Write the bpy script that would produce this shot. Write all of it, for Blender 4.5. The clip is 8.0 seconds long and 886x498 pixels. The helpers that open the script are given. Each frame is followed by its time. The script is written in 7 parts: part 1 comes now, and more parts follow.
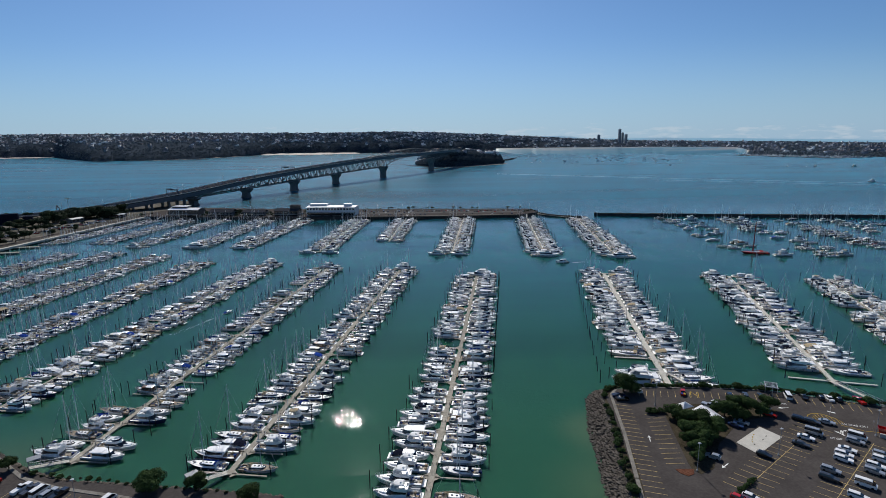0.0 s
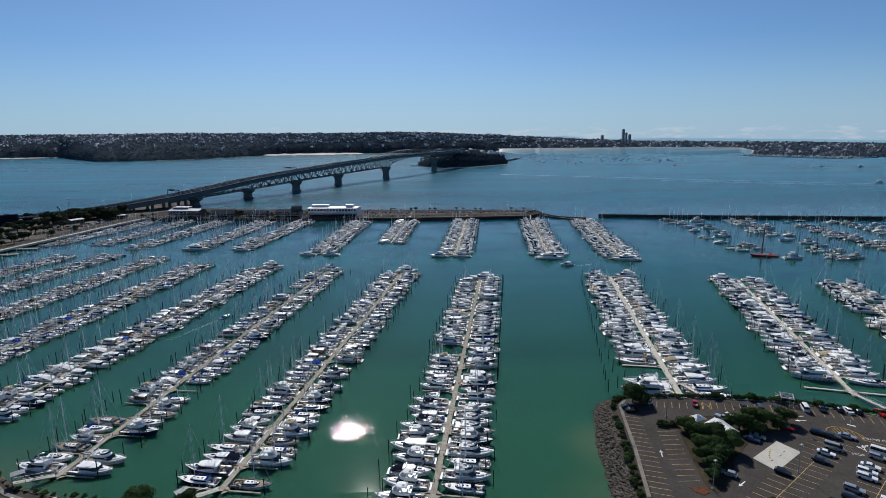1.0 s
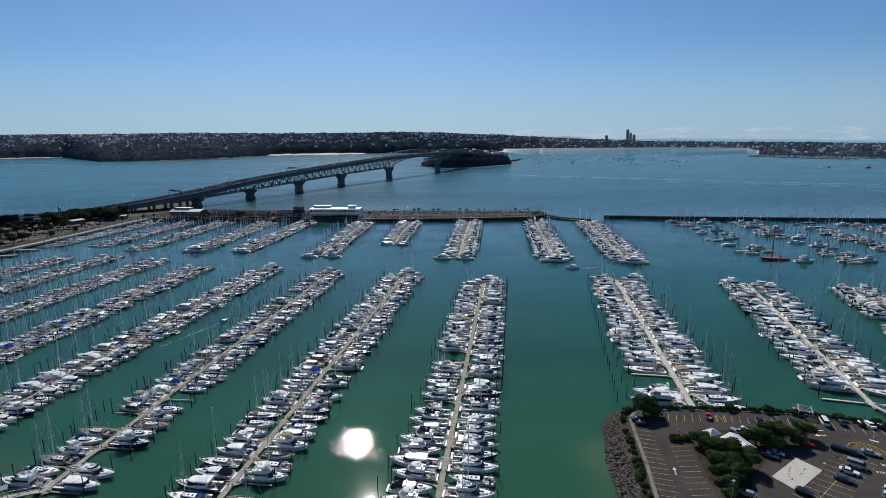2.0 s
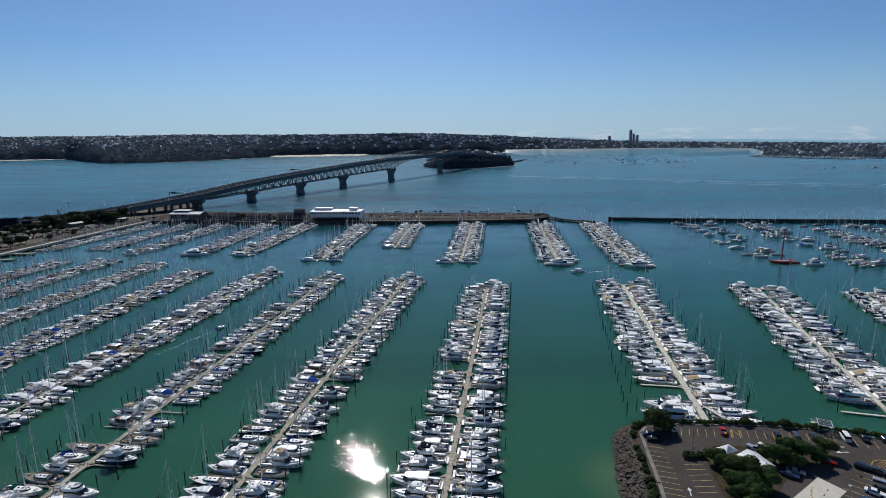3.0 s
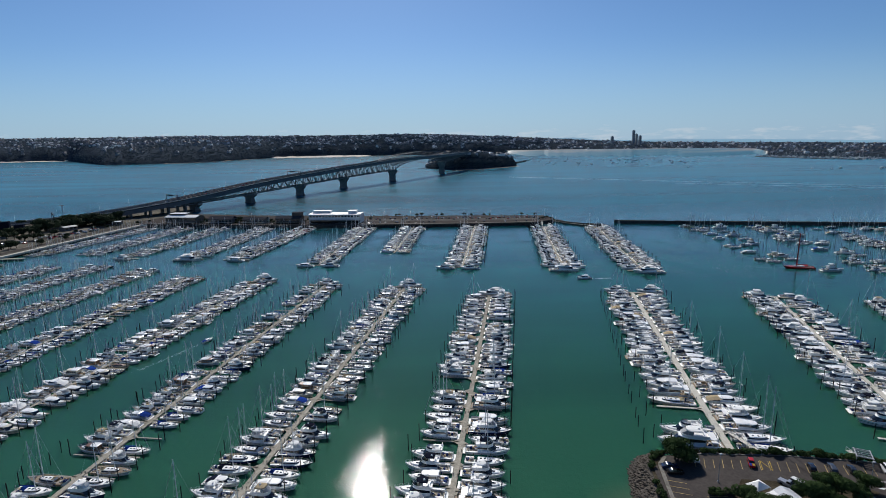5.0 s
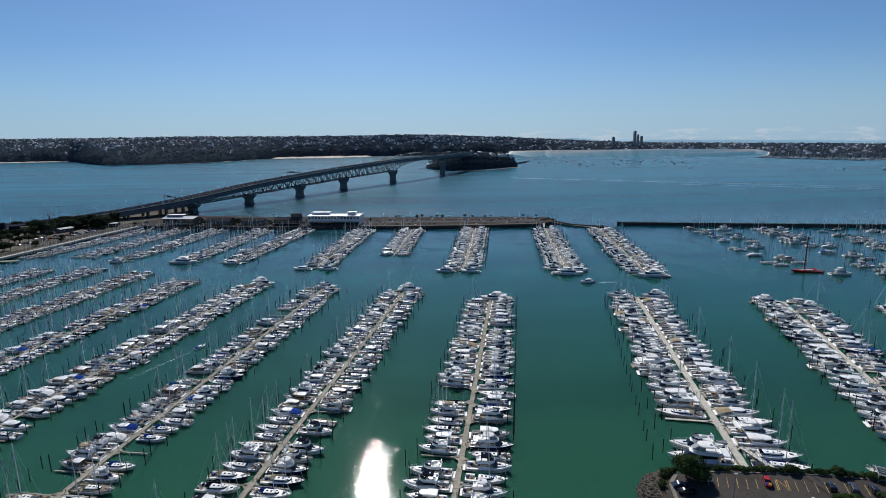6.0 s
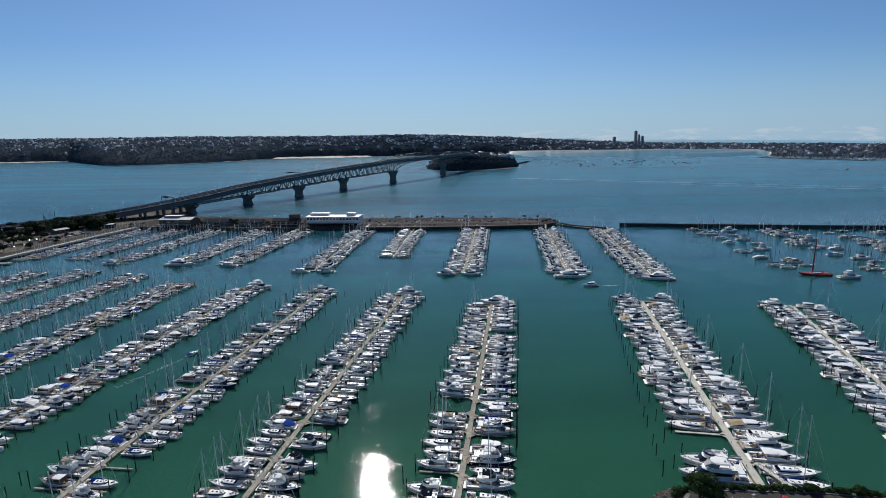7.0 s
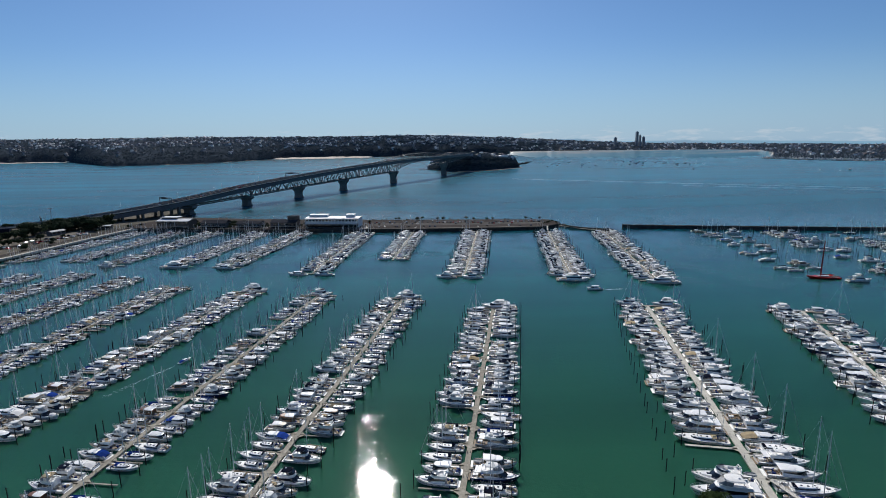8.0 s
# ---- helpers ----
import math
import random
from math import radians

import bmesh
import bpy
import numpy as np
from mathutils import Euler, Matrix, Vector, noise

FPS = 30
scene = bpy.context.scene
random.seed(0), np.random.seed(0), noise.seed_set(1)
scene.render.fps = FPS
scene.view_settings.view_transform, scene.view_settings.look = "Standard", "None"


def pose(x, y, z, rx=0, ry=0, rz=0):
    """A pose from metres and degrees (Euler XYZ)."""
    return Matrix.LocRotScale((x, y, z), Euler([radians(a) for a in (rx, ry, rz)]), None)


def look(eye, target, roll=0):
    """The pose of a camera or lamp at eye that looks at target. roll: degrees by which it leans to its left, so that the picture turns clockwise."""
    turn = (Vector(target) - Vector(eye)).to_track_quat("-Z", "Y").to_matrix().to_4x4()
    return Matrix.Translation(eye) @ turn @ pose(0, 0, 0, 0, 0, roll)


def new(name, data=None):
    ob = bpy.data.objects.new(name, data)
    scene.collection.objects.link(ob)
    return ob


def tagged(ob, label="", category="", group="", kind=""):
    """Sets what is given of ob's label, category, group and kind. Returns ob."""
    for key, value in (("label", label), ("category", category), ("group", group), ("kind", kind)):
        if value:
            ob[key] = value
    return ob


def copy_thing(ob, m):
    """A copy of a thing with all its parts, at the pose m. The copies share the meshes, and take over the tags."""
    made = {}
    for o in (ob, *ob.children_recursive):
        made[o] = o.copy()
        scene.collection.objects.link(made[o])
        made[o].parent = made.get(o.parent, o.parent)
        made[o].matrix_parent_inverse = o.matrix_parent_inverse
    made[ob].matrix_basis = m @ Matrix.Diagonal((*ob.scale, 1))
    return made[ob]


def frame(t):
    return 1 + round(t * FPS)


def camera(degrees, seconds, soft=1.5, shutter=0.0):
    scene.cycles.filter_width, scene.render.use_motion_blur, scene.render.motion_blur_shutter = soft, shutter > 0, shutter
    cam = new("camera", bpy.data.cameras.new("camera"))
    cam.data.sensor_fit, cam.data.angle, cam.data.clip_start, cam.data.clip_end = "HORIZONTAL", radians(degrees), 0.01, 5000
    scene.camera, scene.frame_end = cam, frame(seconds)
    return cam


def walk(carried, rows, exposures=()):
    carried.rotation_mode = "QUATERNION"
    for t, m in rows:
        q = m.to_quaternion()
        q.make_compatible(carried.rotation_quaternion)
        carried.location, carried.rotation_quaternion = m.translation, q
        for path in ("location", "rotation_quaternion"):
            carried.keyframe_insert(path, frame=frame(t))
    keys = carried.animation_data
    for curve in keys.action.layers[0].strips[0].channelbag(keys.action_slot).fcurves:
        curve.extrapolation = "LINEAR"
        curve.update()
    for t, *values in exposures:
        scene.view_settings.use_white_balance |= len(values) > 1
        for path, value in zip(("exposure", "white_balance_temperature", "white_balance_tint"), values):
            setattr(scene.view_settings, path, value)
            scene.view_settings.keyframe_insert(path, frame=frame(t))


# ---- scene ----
cam = camera(80.2, 8.0, soft=0.5)
PATH = [
    (0, (-3.674, 4.01, 94.308), (-3.615, 5.967, 93.903), -0.7),
    (0.5, (-3.448, 7.592, 94.38), (-3.394, 9.549, 93.974), -0.7),
    (1, (-3.246, 11.252, 94.471), (-3.198, 13.21, 94.067), -0.7),
    (1.5, (-3.022, 14.9, 94.562), (-2.979, 16.858, 94.159), -0.8),
    (1.7, (-2.929, 16.418, 94.59), (-2.89, 18.376, 94.186), -0.7),
    (3, (-2.25, 26.687, 95.072), (-2.225, 28.647, 94.672), -0.8),
    (3.5, (-1.942, 30.502, 95.211), (-1.92, 32.462, 94.811), -0.8),
    (4, (-1.572, 34.453, 95.324), (-1.553, 36.413, 94.926), -0.8),
    (4.5, (-1.234, 38.396, 95.414), (-1.216, 40.356, 95.016), -0.9),
    (6, (-0.357, 50.383, 95.659), (-0.344, 52.343, 95.264), -0.9),
    (6.5, (-0.126, 54.43, 95.7), (-0.114, 56.39, 95.304), -0.9),
    (7, (0.047, 58.548, 95.715), (0.058, 60.508, 95.32), -0.9),
    (7.5, (0.218, 62.408, 95.719), (0.227, 64.369, 95.327), -0.9),
    (8, (0.407, 65.999, 95.723), (0.415, 67.96, 95.33), -0.9),
]
walk(cam, [(t, look(eye, target, roll)) for t, eye, target, roll in PATH])

# ---- light and sky ----
SUN_AZ, SUN_EL = -8.2, 38.3   # degrees from the +y axis, and up
world = bpy.data.worlds.new("sky")
scene.world = world
world.use_nodes = True
_wn = world.node_tree
_wn.nodes.clear()
_sky = _wn.nodes.new("ShaderNodeTexSky")
_sky.sky_type, _sky.sun_disc = "NISHITA", False
_sky.sun_elevation, _sky.sun_rotation = radians(SUN_EL), radians(SUN_AZ)
_sky.altitude, _sky.air_density, _sky.dust_density, _sky.ozone_density = 300, 0.93, 0.4, 9.0
_bg = _wn.nodes.new("ShaderNodeBackground")
_bg.inputs["Strength"].default_value = 0.082
_wo = _wn.nodes.new("ShaderNodeOutputWorld")
_tint = _wn.nodes.new("ShaderNodeMix")
_tint.data_type, _tint.blend_type = "RGBA", "MULTIPLY"
_tint.inputs[0].default_value = 1.0
_tint.inputs[7].default_value = (0.87, 0.935, 0.955, 1)
_wn.links.new(_sky.outputs[0], _tint.inputs[6])
_wn.links.new(_tint.outputs[2], _bg.inputs[0])
_wn.links.new(_bg.outputs[0], _wo.inputs[0])
sun_lamp = bpy.data.lights.new("sun", "SUN")
sun_lamp.energy, sun_lamp.angle, sun_lamp.color = 4.6, radians(0.55), (1.0, 0.96, 0.9)
sun = new("sun", sun_lamp)
_a, _e = radians(SUN_AZ), radians(SUN_EL)
SUN_DIR = Vector((math.sin(_a) * math.cos(_e), math.cos(_a) * math.cos(_e), math.sin(_e)))
sun.matrix_world = look(tuple(SUN_DIR * 300 + Vector((0, 200, 0))), (0, 200, 0))

# ---- materials ----


def mat(name, color, rough=0.6, metal=0.0, var=0.15, scale=3.0, bump=0.0, bump_scale=30.0, tint=0.0, world_space=False, color2=None, spec=0.5, coat=0.0, leafy=0.0):
    """A procedural surface: colour varied at a coarse and a fine scale, with fine relief; tint: how far each object's colour strays."""
    m = bpy.data.materials.new(name)
    m.use_nodes = True
    nt = m.node_tree
    bs = nt.nodes["Principled BSDF"]
    bs.inputs["Roughness"].default_value = rough
    bs.inputs["Metallic"].default_value = metal
    bs.inputs["Specular IOR Level"].default_value = spec if rough < 0.78 or spec != 0.5 else 0.0
    bs.inputs["Coat Weight"].default_value = coat
    geo = nt.nodes.new("ShaderNodeNewGeometry")
    tc = nt.nodes.new("ShaderNodeTexCoord")
    src = geo.outputs["Position"] if world_space else tc.outputs["Object"]
    n1 = nt.nodes.new("ShaderNodeTexNoise")
    n1.inputs["Scale"].default_value, n1.inputs["Detail"].default_value = scale, 4
    n2 = nt.nodes.new("ShaderNodeTexNoise")
    n2.inputs["Scale"].default_value, n2.inputs["Detail"].default_value = scale * 9, 3
    nt.links.new(src, n1.inputs["Vector"])
    nt.links.new(src, n2.inputs["Vector"])
    add = nt.nodes.new("ShaderNodeMath")
    add.operation = "MULTIPLY_ADD"
    add.inputs[1].default_value = 0.5
    nt.links.new(n2.outputs[0], add.inputs[0])
    half = nt.nodes.new("ShaderNodeMath")
    half.operation = "MULTIPLY"
    half.inputs[1].default_value = 0.5
    nt.links.new(n1.outputs[0], half.inputs[0])
    nt.links.new(half.outputs[0], add.inputs[2])
    ramp = nt.nodes.new("ShaderNodeValToRGB")
    c = Vector(color)
    d = Vector(color2) if color2 else c * (1 - var * 1.6)
    ramp.color_ramp.elements[0].position, ramp.color_ramp.elements[0].color = 0.36, (*d, 1)
    ramp.color_ramp.elements[1].position, ramp.color_ramp.elements[1].color = 0.64, (*[min(1, v * (1 + var * 0.6)) for v in c], 1)
    nt.links.new(add.outputs[0], ramp.inputs[0])
    out = ramp.outputs[0]
    if tint:
        oi = nt.nodes.new("ShaderNodeObjectInfo")
        mr = nt.nodes.new("ShaderNodeMapRange")
        mr.inputs["To Min"].default_value, mr.inputs["To Max"].default_value = 1 - tint, 1 + tint * 0.5
        nt.links.new(oi.outputs["Random"], mr.inputs["Value"])
        hs = nt.nodes.new("ShaderNodeHueSaturation")
        nt.links.new(mr.outputs[0], hs.inputs["Value"])
        nt.links.new(out, hs.inputs["Color"])
        out = hs.outputs[0]
    nt.links.new(out, bs.inputs["Base Color"])
    if leafy:
        sun_through(nt, bs, out, leafy)
    if bump:
        nb = nt.nodes.new("ShaderNodeTexNoise")
        nb.inputs["Scale"].default_value, nb.inputs["Detail"].default_value = bump_scale, 4
        nt.links.new(src, nb.inputs["Vector"])
        bp = nt.nodes.new("ShaderNodeBump")
        bp.inputs["Strength"].default_value, bp.inputs["Distance"].default_value = bump, 0.1
        nt.links.new(nb.outputs[0], bp.inputs["Height"])
        nt.links.new(bp.outputs[0], bs.inputs["Normal"])
    return m


def island_mat(name, stops, rough=0.7, spec=0.0, leafy=0.0):
    """A surface whose every loose piece takes a colour of its own."""
    m = bpy.data.materials.new(name)
    m.use_nodes = True
    nt = m.node_tree
    bs = nt.nodes["Principled BSDF"]
    bs.inputs["Roughness"].default_value = rough
    bs.inputs["Specular IOR Level"].default_value = spec
    geo = nt.nodes.new("ShaderNodeNewGeometry")
    ramp = nt.nodes.new("ShaderNodeValToRGB")
    ramp.color_ramp.interpolation = "CONSTANT"
    while len(ramp.color_ramp.elements) < len(stops):
        ramp.color_ramp.elements.new(0.5)
    for e, (p, c) in zip(ramp.color_ramp.elements, stops):
        e.position, e.color = p, (*c, 1)
    nt.links.new(geo.outputs["Random Per Island"], ramp.inputs[0])
    nz = nt.nodes.new("ShaderNodeTexNoise")
    nz.inputs["Scale"].default_value, nz.inputs["Detail"].default_value = 0.4, 4
    nt.links.new(geo.outputs["Position"], nz.inputs["Vector"])
    mr = nt.nodes.new("ShaderNodeMapRange")
    mr.inputs["To Min"].default_value, mr.inputs["To Max"].default_value = 0.6, 1.3
    nt.links.new(nz.outputs[0], mr.inputs["Value"])
    hs = nt.nodes.new("ShaderNodeHueSaturation")
    nt.links.new(mr.outputs[0], hs.inputs["Value"])
    nt.links.new(ramp.outputs[0], hs.inputs["Color"])
    nt.links.new(hs.outputs[0], bs.inputs["Base Color"])
    if leafy:
        sun_through(nt, bs, hs.outputs[0], leafy)
    return m


def sun_through(nt, bs, colour, share):
    """Lets part of the light pass through leaves."""
    tl = nt.nodes.new("ShaderNodeBsdfTranslucent")
    nt.links.new(colour, tl.inputs["Color"])
    mx = nt.nodes.new("ShaderNodeMixShader")
    mx.inputs[0].default_value = share
    nt.links.new(bs.outputs[0], mx.inputs[1])
    nt.links.new(tl.outputs[0], mx.inputs[2])
    nt.links.new(mx.outputs[0], nt.nodes["Material Output"].inputs["Surface"])


def water_mat(name, fine=True):
    """Harbour water: silty green in the basin, bluer and deeper outside, where base colour also makes up for cut
    reflection; small wind waves in patches; fine: ripples as relief, else the mesh carries them.
    """
    m = bpy.data.materials.new(name)
    m.use_nodes = True
    nt = m.node_tree
    bs = nt.nodes["Principled BSDF"]
    bs.inputs["IOR"].default_value = 1.33
    bs.subsurface_method = "BURLEY"
    bs.inputs["Subsurface Weight"].default_value = 1.0
    bs.inputs["Subsurface Radius"].default_value = (0.7, 1.0, 1.0)
    bs.inputs["Subsurface Scale"].default_value = 1.6
    bs.inputs["Specular IOR Level"].default_value = 0.4
    geo = nt.nodes.new("ShaderNodeNewGeometry")
    sep = nt.nodes.new("ShaderNodeSeparateXYZ")
    nt.links.new(geo.outputs["Position"], sep.inputs[0])
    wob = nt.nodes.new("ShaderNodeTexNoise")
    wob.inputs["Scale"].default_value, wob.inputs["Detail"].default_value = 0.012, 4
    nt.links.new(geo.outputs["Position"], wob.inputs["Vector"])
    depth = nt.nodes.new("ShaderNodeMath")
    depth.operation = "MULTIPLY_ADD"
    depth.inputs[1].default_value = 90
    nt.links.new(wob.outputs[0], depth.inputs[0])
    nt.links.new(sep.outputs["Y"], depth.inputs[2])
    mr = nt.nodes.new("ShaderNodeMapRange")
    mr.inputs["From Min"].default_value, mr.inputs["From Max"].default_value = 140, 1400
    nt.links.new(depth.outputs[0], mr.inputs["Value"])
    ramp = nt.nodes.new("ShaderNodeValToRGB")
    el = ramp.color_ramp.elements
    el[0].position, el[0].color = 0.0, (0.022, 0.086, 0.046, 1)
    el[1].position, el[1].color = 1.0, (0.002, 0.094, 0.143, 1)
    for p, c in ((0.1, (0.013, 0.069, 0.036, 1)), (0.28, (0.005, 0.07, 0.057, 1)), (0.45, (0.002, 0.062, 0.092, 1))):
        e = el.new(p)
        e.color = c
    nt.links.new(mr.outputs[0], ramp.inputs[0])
    # the open harbour is roughened by the wind, the basin is calm
    rg = nt.nodes.new("ShaderNodeMapRange")
    rg.inputs["From Min"].default_value, rg.inputs["From Max"].default_value = 600, 800
    rg.inputs["To Min"].default_value, rg.inputs["To Max"].default_value = 0.02, 0.21
    nt.links.new(depth.outputs[0], rg.inputs["Value"])
    nt.links.new(rg.outputs[0], bs.inputs["Roughness"])
    # reflection is cut outside; part of its look is put into the base colour
    sp = nt.nodes.new("ShaderNodeMapRange")
    sp.inputs["From Min"].default_value, sp.inputs["From Max"].default_value = 600, 900
    sp.inputs["To Min"].default_value, sp.inputs["To Max"].default_value = 0.38, 0.07
    nt.links.new(depth.outputs[0], sp.inputs["Value"])
    nt.links.new(sp.outputs[0], bs.inputs["Specular IOR Level"])
    # broad streaks of calmer and rougher water; how they catch light is put into the colour
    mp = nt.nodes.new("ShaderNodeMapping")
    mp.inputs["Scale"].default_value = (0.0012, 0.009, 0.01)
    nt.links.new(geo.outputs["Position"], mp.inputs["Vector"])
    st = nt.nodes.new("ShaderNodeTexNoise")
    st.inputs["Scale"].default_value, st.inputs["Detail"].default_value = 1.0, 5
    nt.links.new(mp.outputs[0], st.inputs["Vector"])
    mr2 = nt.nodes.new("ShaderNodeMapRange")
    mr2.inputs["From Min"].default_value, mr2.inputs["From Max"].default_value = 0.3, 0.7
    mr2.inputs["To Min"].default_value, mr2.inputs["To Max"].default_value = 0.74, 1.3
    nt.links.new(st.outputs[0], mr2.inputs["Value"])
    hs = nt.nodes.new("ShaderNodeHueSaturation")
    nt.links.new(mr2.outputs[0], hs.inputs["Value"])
    # silt stirred up in the shallows by the rocks and the inner shore
    silt = ramp.outputs[0]
    for place, reach in (((54, 126, 0), 34), ((52, 160, 0), 19), ((-134, 138, 0), 42), ((-70, 118, 0), 26)):
        off = nt.nodes.new("ShaderNodeVectorMath")
        off.operation = "DISTANCE"
        off.inputs[1].default_value = place
        nt.links.new(geo.outputs["Position"], off.inputs[0])
        fade = nt.nodes.new("ShaderNodeMapRange")
        fade.interpolation_type = "SMOOTHSTEP"
        fade.inputs["From Min"].default_value, fade.inputs["From Max"].default_value = reach * 0.1, reach
        fade.inputs["To Min"].default_value, fade.inputs["To Max"].default_value = 0.6, 0.0
        nt.links.new(off.outputs["Value"], fade.inputs["Value"])
        mixer = nt.nodes.new("ShaderNodeMix")
        mixer.data_type = "RGBA"
        mixer.inputs[7].default_value = (0.08, 0.12, 0.062, 1)
        nt.links.new(fade.outputs[0], mixer.inputs[0])
        nt.links.new(silt, mixer.inputs[6])
        silt = mixer.outputs[2]
    nt.links.new(silt, hs.inputs["Color"])
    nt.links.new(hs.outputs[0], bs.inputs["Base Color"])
    if not fine:
        rg.inputs["To Min"].default_value = 0.042
        return m
    # waves
    w1 = nt.nodes.new("ShaderNodeTexNoise")
    w1.inputs["Scale"].default_value, w1.inputs["Detail"].default_value = 2.6, 2
    w2 = nt.nodes.new("ShaderNodeTexNoise")
    w2.inputs["Scale"].default_value, w2.inputs["Detail"].default_value = 0.5, 2
    nt.links.new(geo.outputs["Position"], w1.inputs["Vector"])
    nt.links.new(geo.outputs["Position"], w2.inputs["Vector"])
    wa = nt.nodes.new("ShaderNodeMath")
    wa.operation = "MULTIPLY_ADD"
    wa.inputs[1].default_value = 2.0
    nt.links.new(w2.outputs[0], wa.inputs[0])
    nt.links.new(w1.outputs[0], wa.inputs[2])
    bp = nt.nodes.new("ShaderNodeBump")
    bp.inputs["Strength"].default_value, bp.inputs["Distance"].default_value = 0.5, 0.16
    chop = nt.nodes.new("ShaderNodeMapRange")
    chop.inputs["From Min"].default_value, chop.inputs["From Max"].default_value = 420, 900
    chop.inputs["To Min"].default_value, chop.inputs["To Max"].default_value = 0.062, 0.22
    nt.links.new(depth.outputs[0], chop.inputs["Value"])
    streak = nt.nodes.new("ShaderNodeMapRange")
    streak.inputs["From Min"].default_value, streak.inputs["From Max"].default_value = 0.36, 0.62
    streak.inputs["To Min"].default_value, streak.inputs["To Max"].default_value = 0.7, 1.05
    nt.links.new(st.outputs[0], streak.inputs["Value"])
    rough_patch = nt.nodes.new("ShaderNodeMath")
    rough_patch.operation = "MULTIPLY"
    nt.links.new(chop.outputs[0], rough_patch.inputs[0])
    nt.links.new(streak.outputs[0], rough_patch.inputs[1])
    # the quay shelters the water close to it, and gusts ruffle it in patches
    lee = nt.nodes.new("ShaderNodeMapRange")
    lee.interpolation_type = "SMOOTHSTEP"
    lee.inputs["From Min"].default_value, lee.inputs["From Max"].default_value = 154, 166
    lee.inputs["To Min"].default_value, lee.inputs["To Max"].default_value = 0.12, 1.0
    nt.links.new(sep.outputs["Y"], lee.inputs["Value"])
    gust = nt.nodes.new("ShaderNodeTexNoise")
    gust.inputs["Scale"].default_value, gust.inputs["Detail"].default_value = 0.03, 2
    nt.links.new(geo.outputs["Position"], gust.inputs["Vector"])
    gm = nt.nodes.new("ShaderNodeMapRange")
    gm.inputs["From Min"].default_value, gm.inputs["From Max"].default_value = 0.42, 0.62
    gm.inputs["To Min"].default_value, gm.inputs["To Max"].default_value = 0.55, 1.5
    nt.links.new(gust.outputs[0], gm.inputs["Value"])
    shelter_ = nt.nodes.new("ShaderNodeMath")
    shelter_.operation = "MULTIPLY"
    nt.links.new(lee.outputs[0], shelter_.inputs[0])
    nt.links.new(gm.outputs[0], shelter_.inputs[1])
    ruffle = nt.nodes.new("ShaderNodeMath")
    ruffle.operation = "MULTIPLY"
    nt.links.new(rough_patch.outputs[0], ruffle.inputs[0])
    nt.links.new(shelter_.outputs[0], ruffle.inputs[1])
    nt.links.new(ruffle.outputs[0], bp.inputs["Distance"])
    nt.links.new(wa.outputs[0], bp.inputs["Height"])
    nt.links.new(bp.outputs[0], bs.inputs["Normal"])
    return m


def shallows_mat():
    """Thin water over banks of sand that run along the shore and grow towards it."""
    m = bpy.data.materials.new("tidal_shallows")
    m.use_nodes = True
    nt = m.node_tree
    bs = nt.nodes["Principled BSDF"]
    bs.inputs["Roughness"].default_value, bs.inputs["Specular IOR Level"].default_value = 0.4, 0.06
    geo = nt.nodes.new("ShaderNodeNewGeometry")
    mp = nt.nodes.new("ShaderNodeMapping")
    mp.inputs["Scale"].default_value = (0.0008, 0.008, 0.008)
    nt.links.new(geo.outputs["Position"], mp.inputs["Vector"])
    nz = nt.nodes.new("ShaderNodeTexNoise")
    nz.inputs["Scale"].default_value, nz.inputs["Detail"].default_value = 1.0, 5
    nt.links.new(mp.outputs[0], nz.inputs["Vector"])
    sep = nt.nodes.new("ShaderNodeSeparateXYZ")
    nt.links.new(geo.outputs["Position"], sep.inputs[0])
    rise = nt.nodes.new("ShaderNodeMath")
    rise.operation = "MULTIPLY_ADD"
    rise.inputs[1].default_value = 0.012
    nt.links.new(sep.outputs["Z"], rise.inputs[0])
    nt.links.new(nz.outputs[0], rise.inputs[2])
    ramp = nt.nodes.new("ShaderNodeValToRGB")
    el = ramp.color_ramp.elements
    el[0].position, el[0].color = 0.42, (0.006, 0.098, 0.15, 1)
    el[1].position, el[1].color = 0.8, (0.24, 0.215, 0.2, 1)
    e = el.new(0.62)
    e.color = (0.045, 0.14, 0.185, 1)
    nt.links.new(rise.outputs[0], ramp.inputs[0])
    nt.links.new(ramp.outputs[0], bs.inputs["Base Color"])
    return m


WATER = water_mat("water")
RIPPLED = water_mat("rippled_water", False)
ASPHALT = mat("asphalt", (0.074, 0.066, 0.062), 0.88, var=0.16, scale=0.15, bump=0.3, bump_scale=6, world_space=True)
CONCRETE = mat("concrete", (0.5, 0.48, 0.43), 0.85, var=0.1, scale=0.5, bump=0.2, bump_scale=4, world_space=True)
DECK = mat("pontoon_deck", (0.37, 0.345, 0.29), 0.8, var=0.24, scale=0.7, bump=0.25, bump_scale=8, world_space=True, tint=0.12)
FLOAT = mat("pontoon_float", (0.16, 0.16, 0.15), 0.8, var=0.3, scale=1.0)
ROCK = mat("rock", (0.15, 0.132, 0.112), 0.9, var=0.45, scale=0.7, bump=0.6, bump_scale=5, tint=0.45, world_space=True)
DARKROCK = mat("dark_rock", (0.06, 0.058, 0.055), 0.9, var=0.4, scale=0.4, bump=0.5, bump_scale=3, world_space=True)
TIMBER_DARK = mat("dark_pile_timber", (0.045, 0.04, 0.033), 0.85, var=0.35, scale=2.0, bump=0.4, bump_scale=12, tint=0.4)
SOIL = mat("soil", (0.065, 0.055, 0.038), 0.95, var=0.35, scale=0.25, bump=0.4, bump_scale=3, world_space=True)
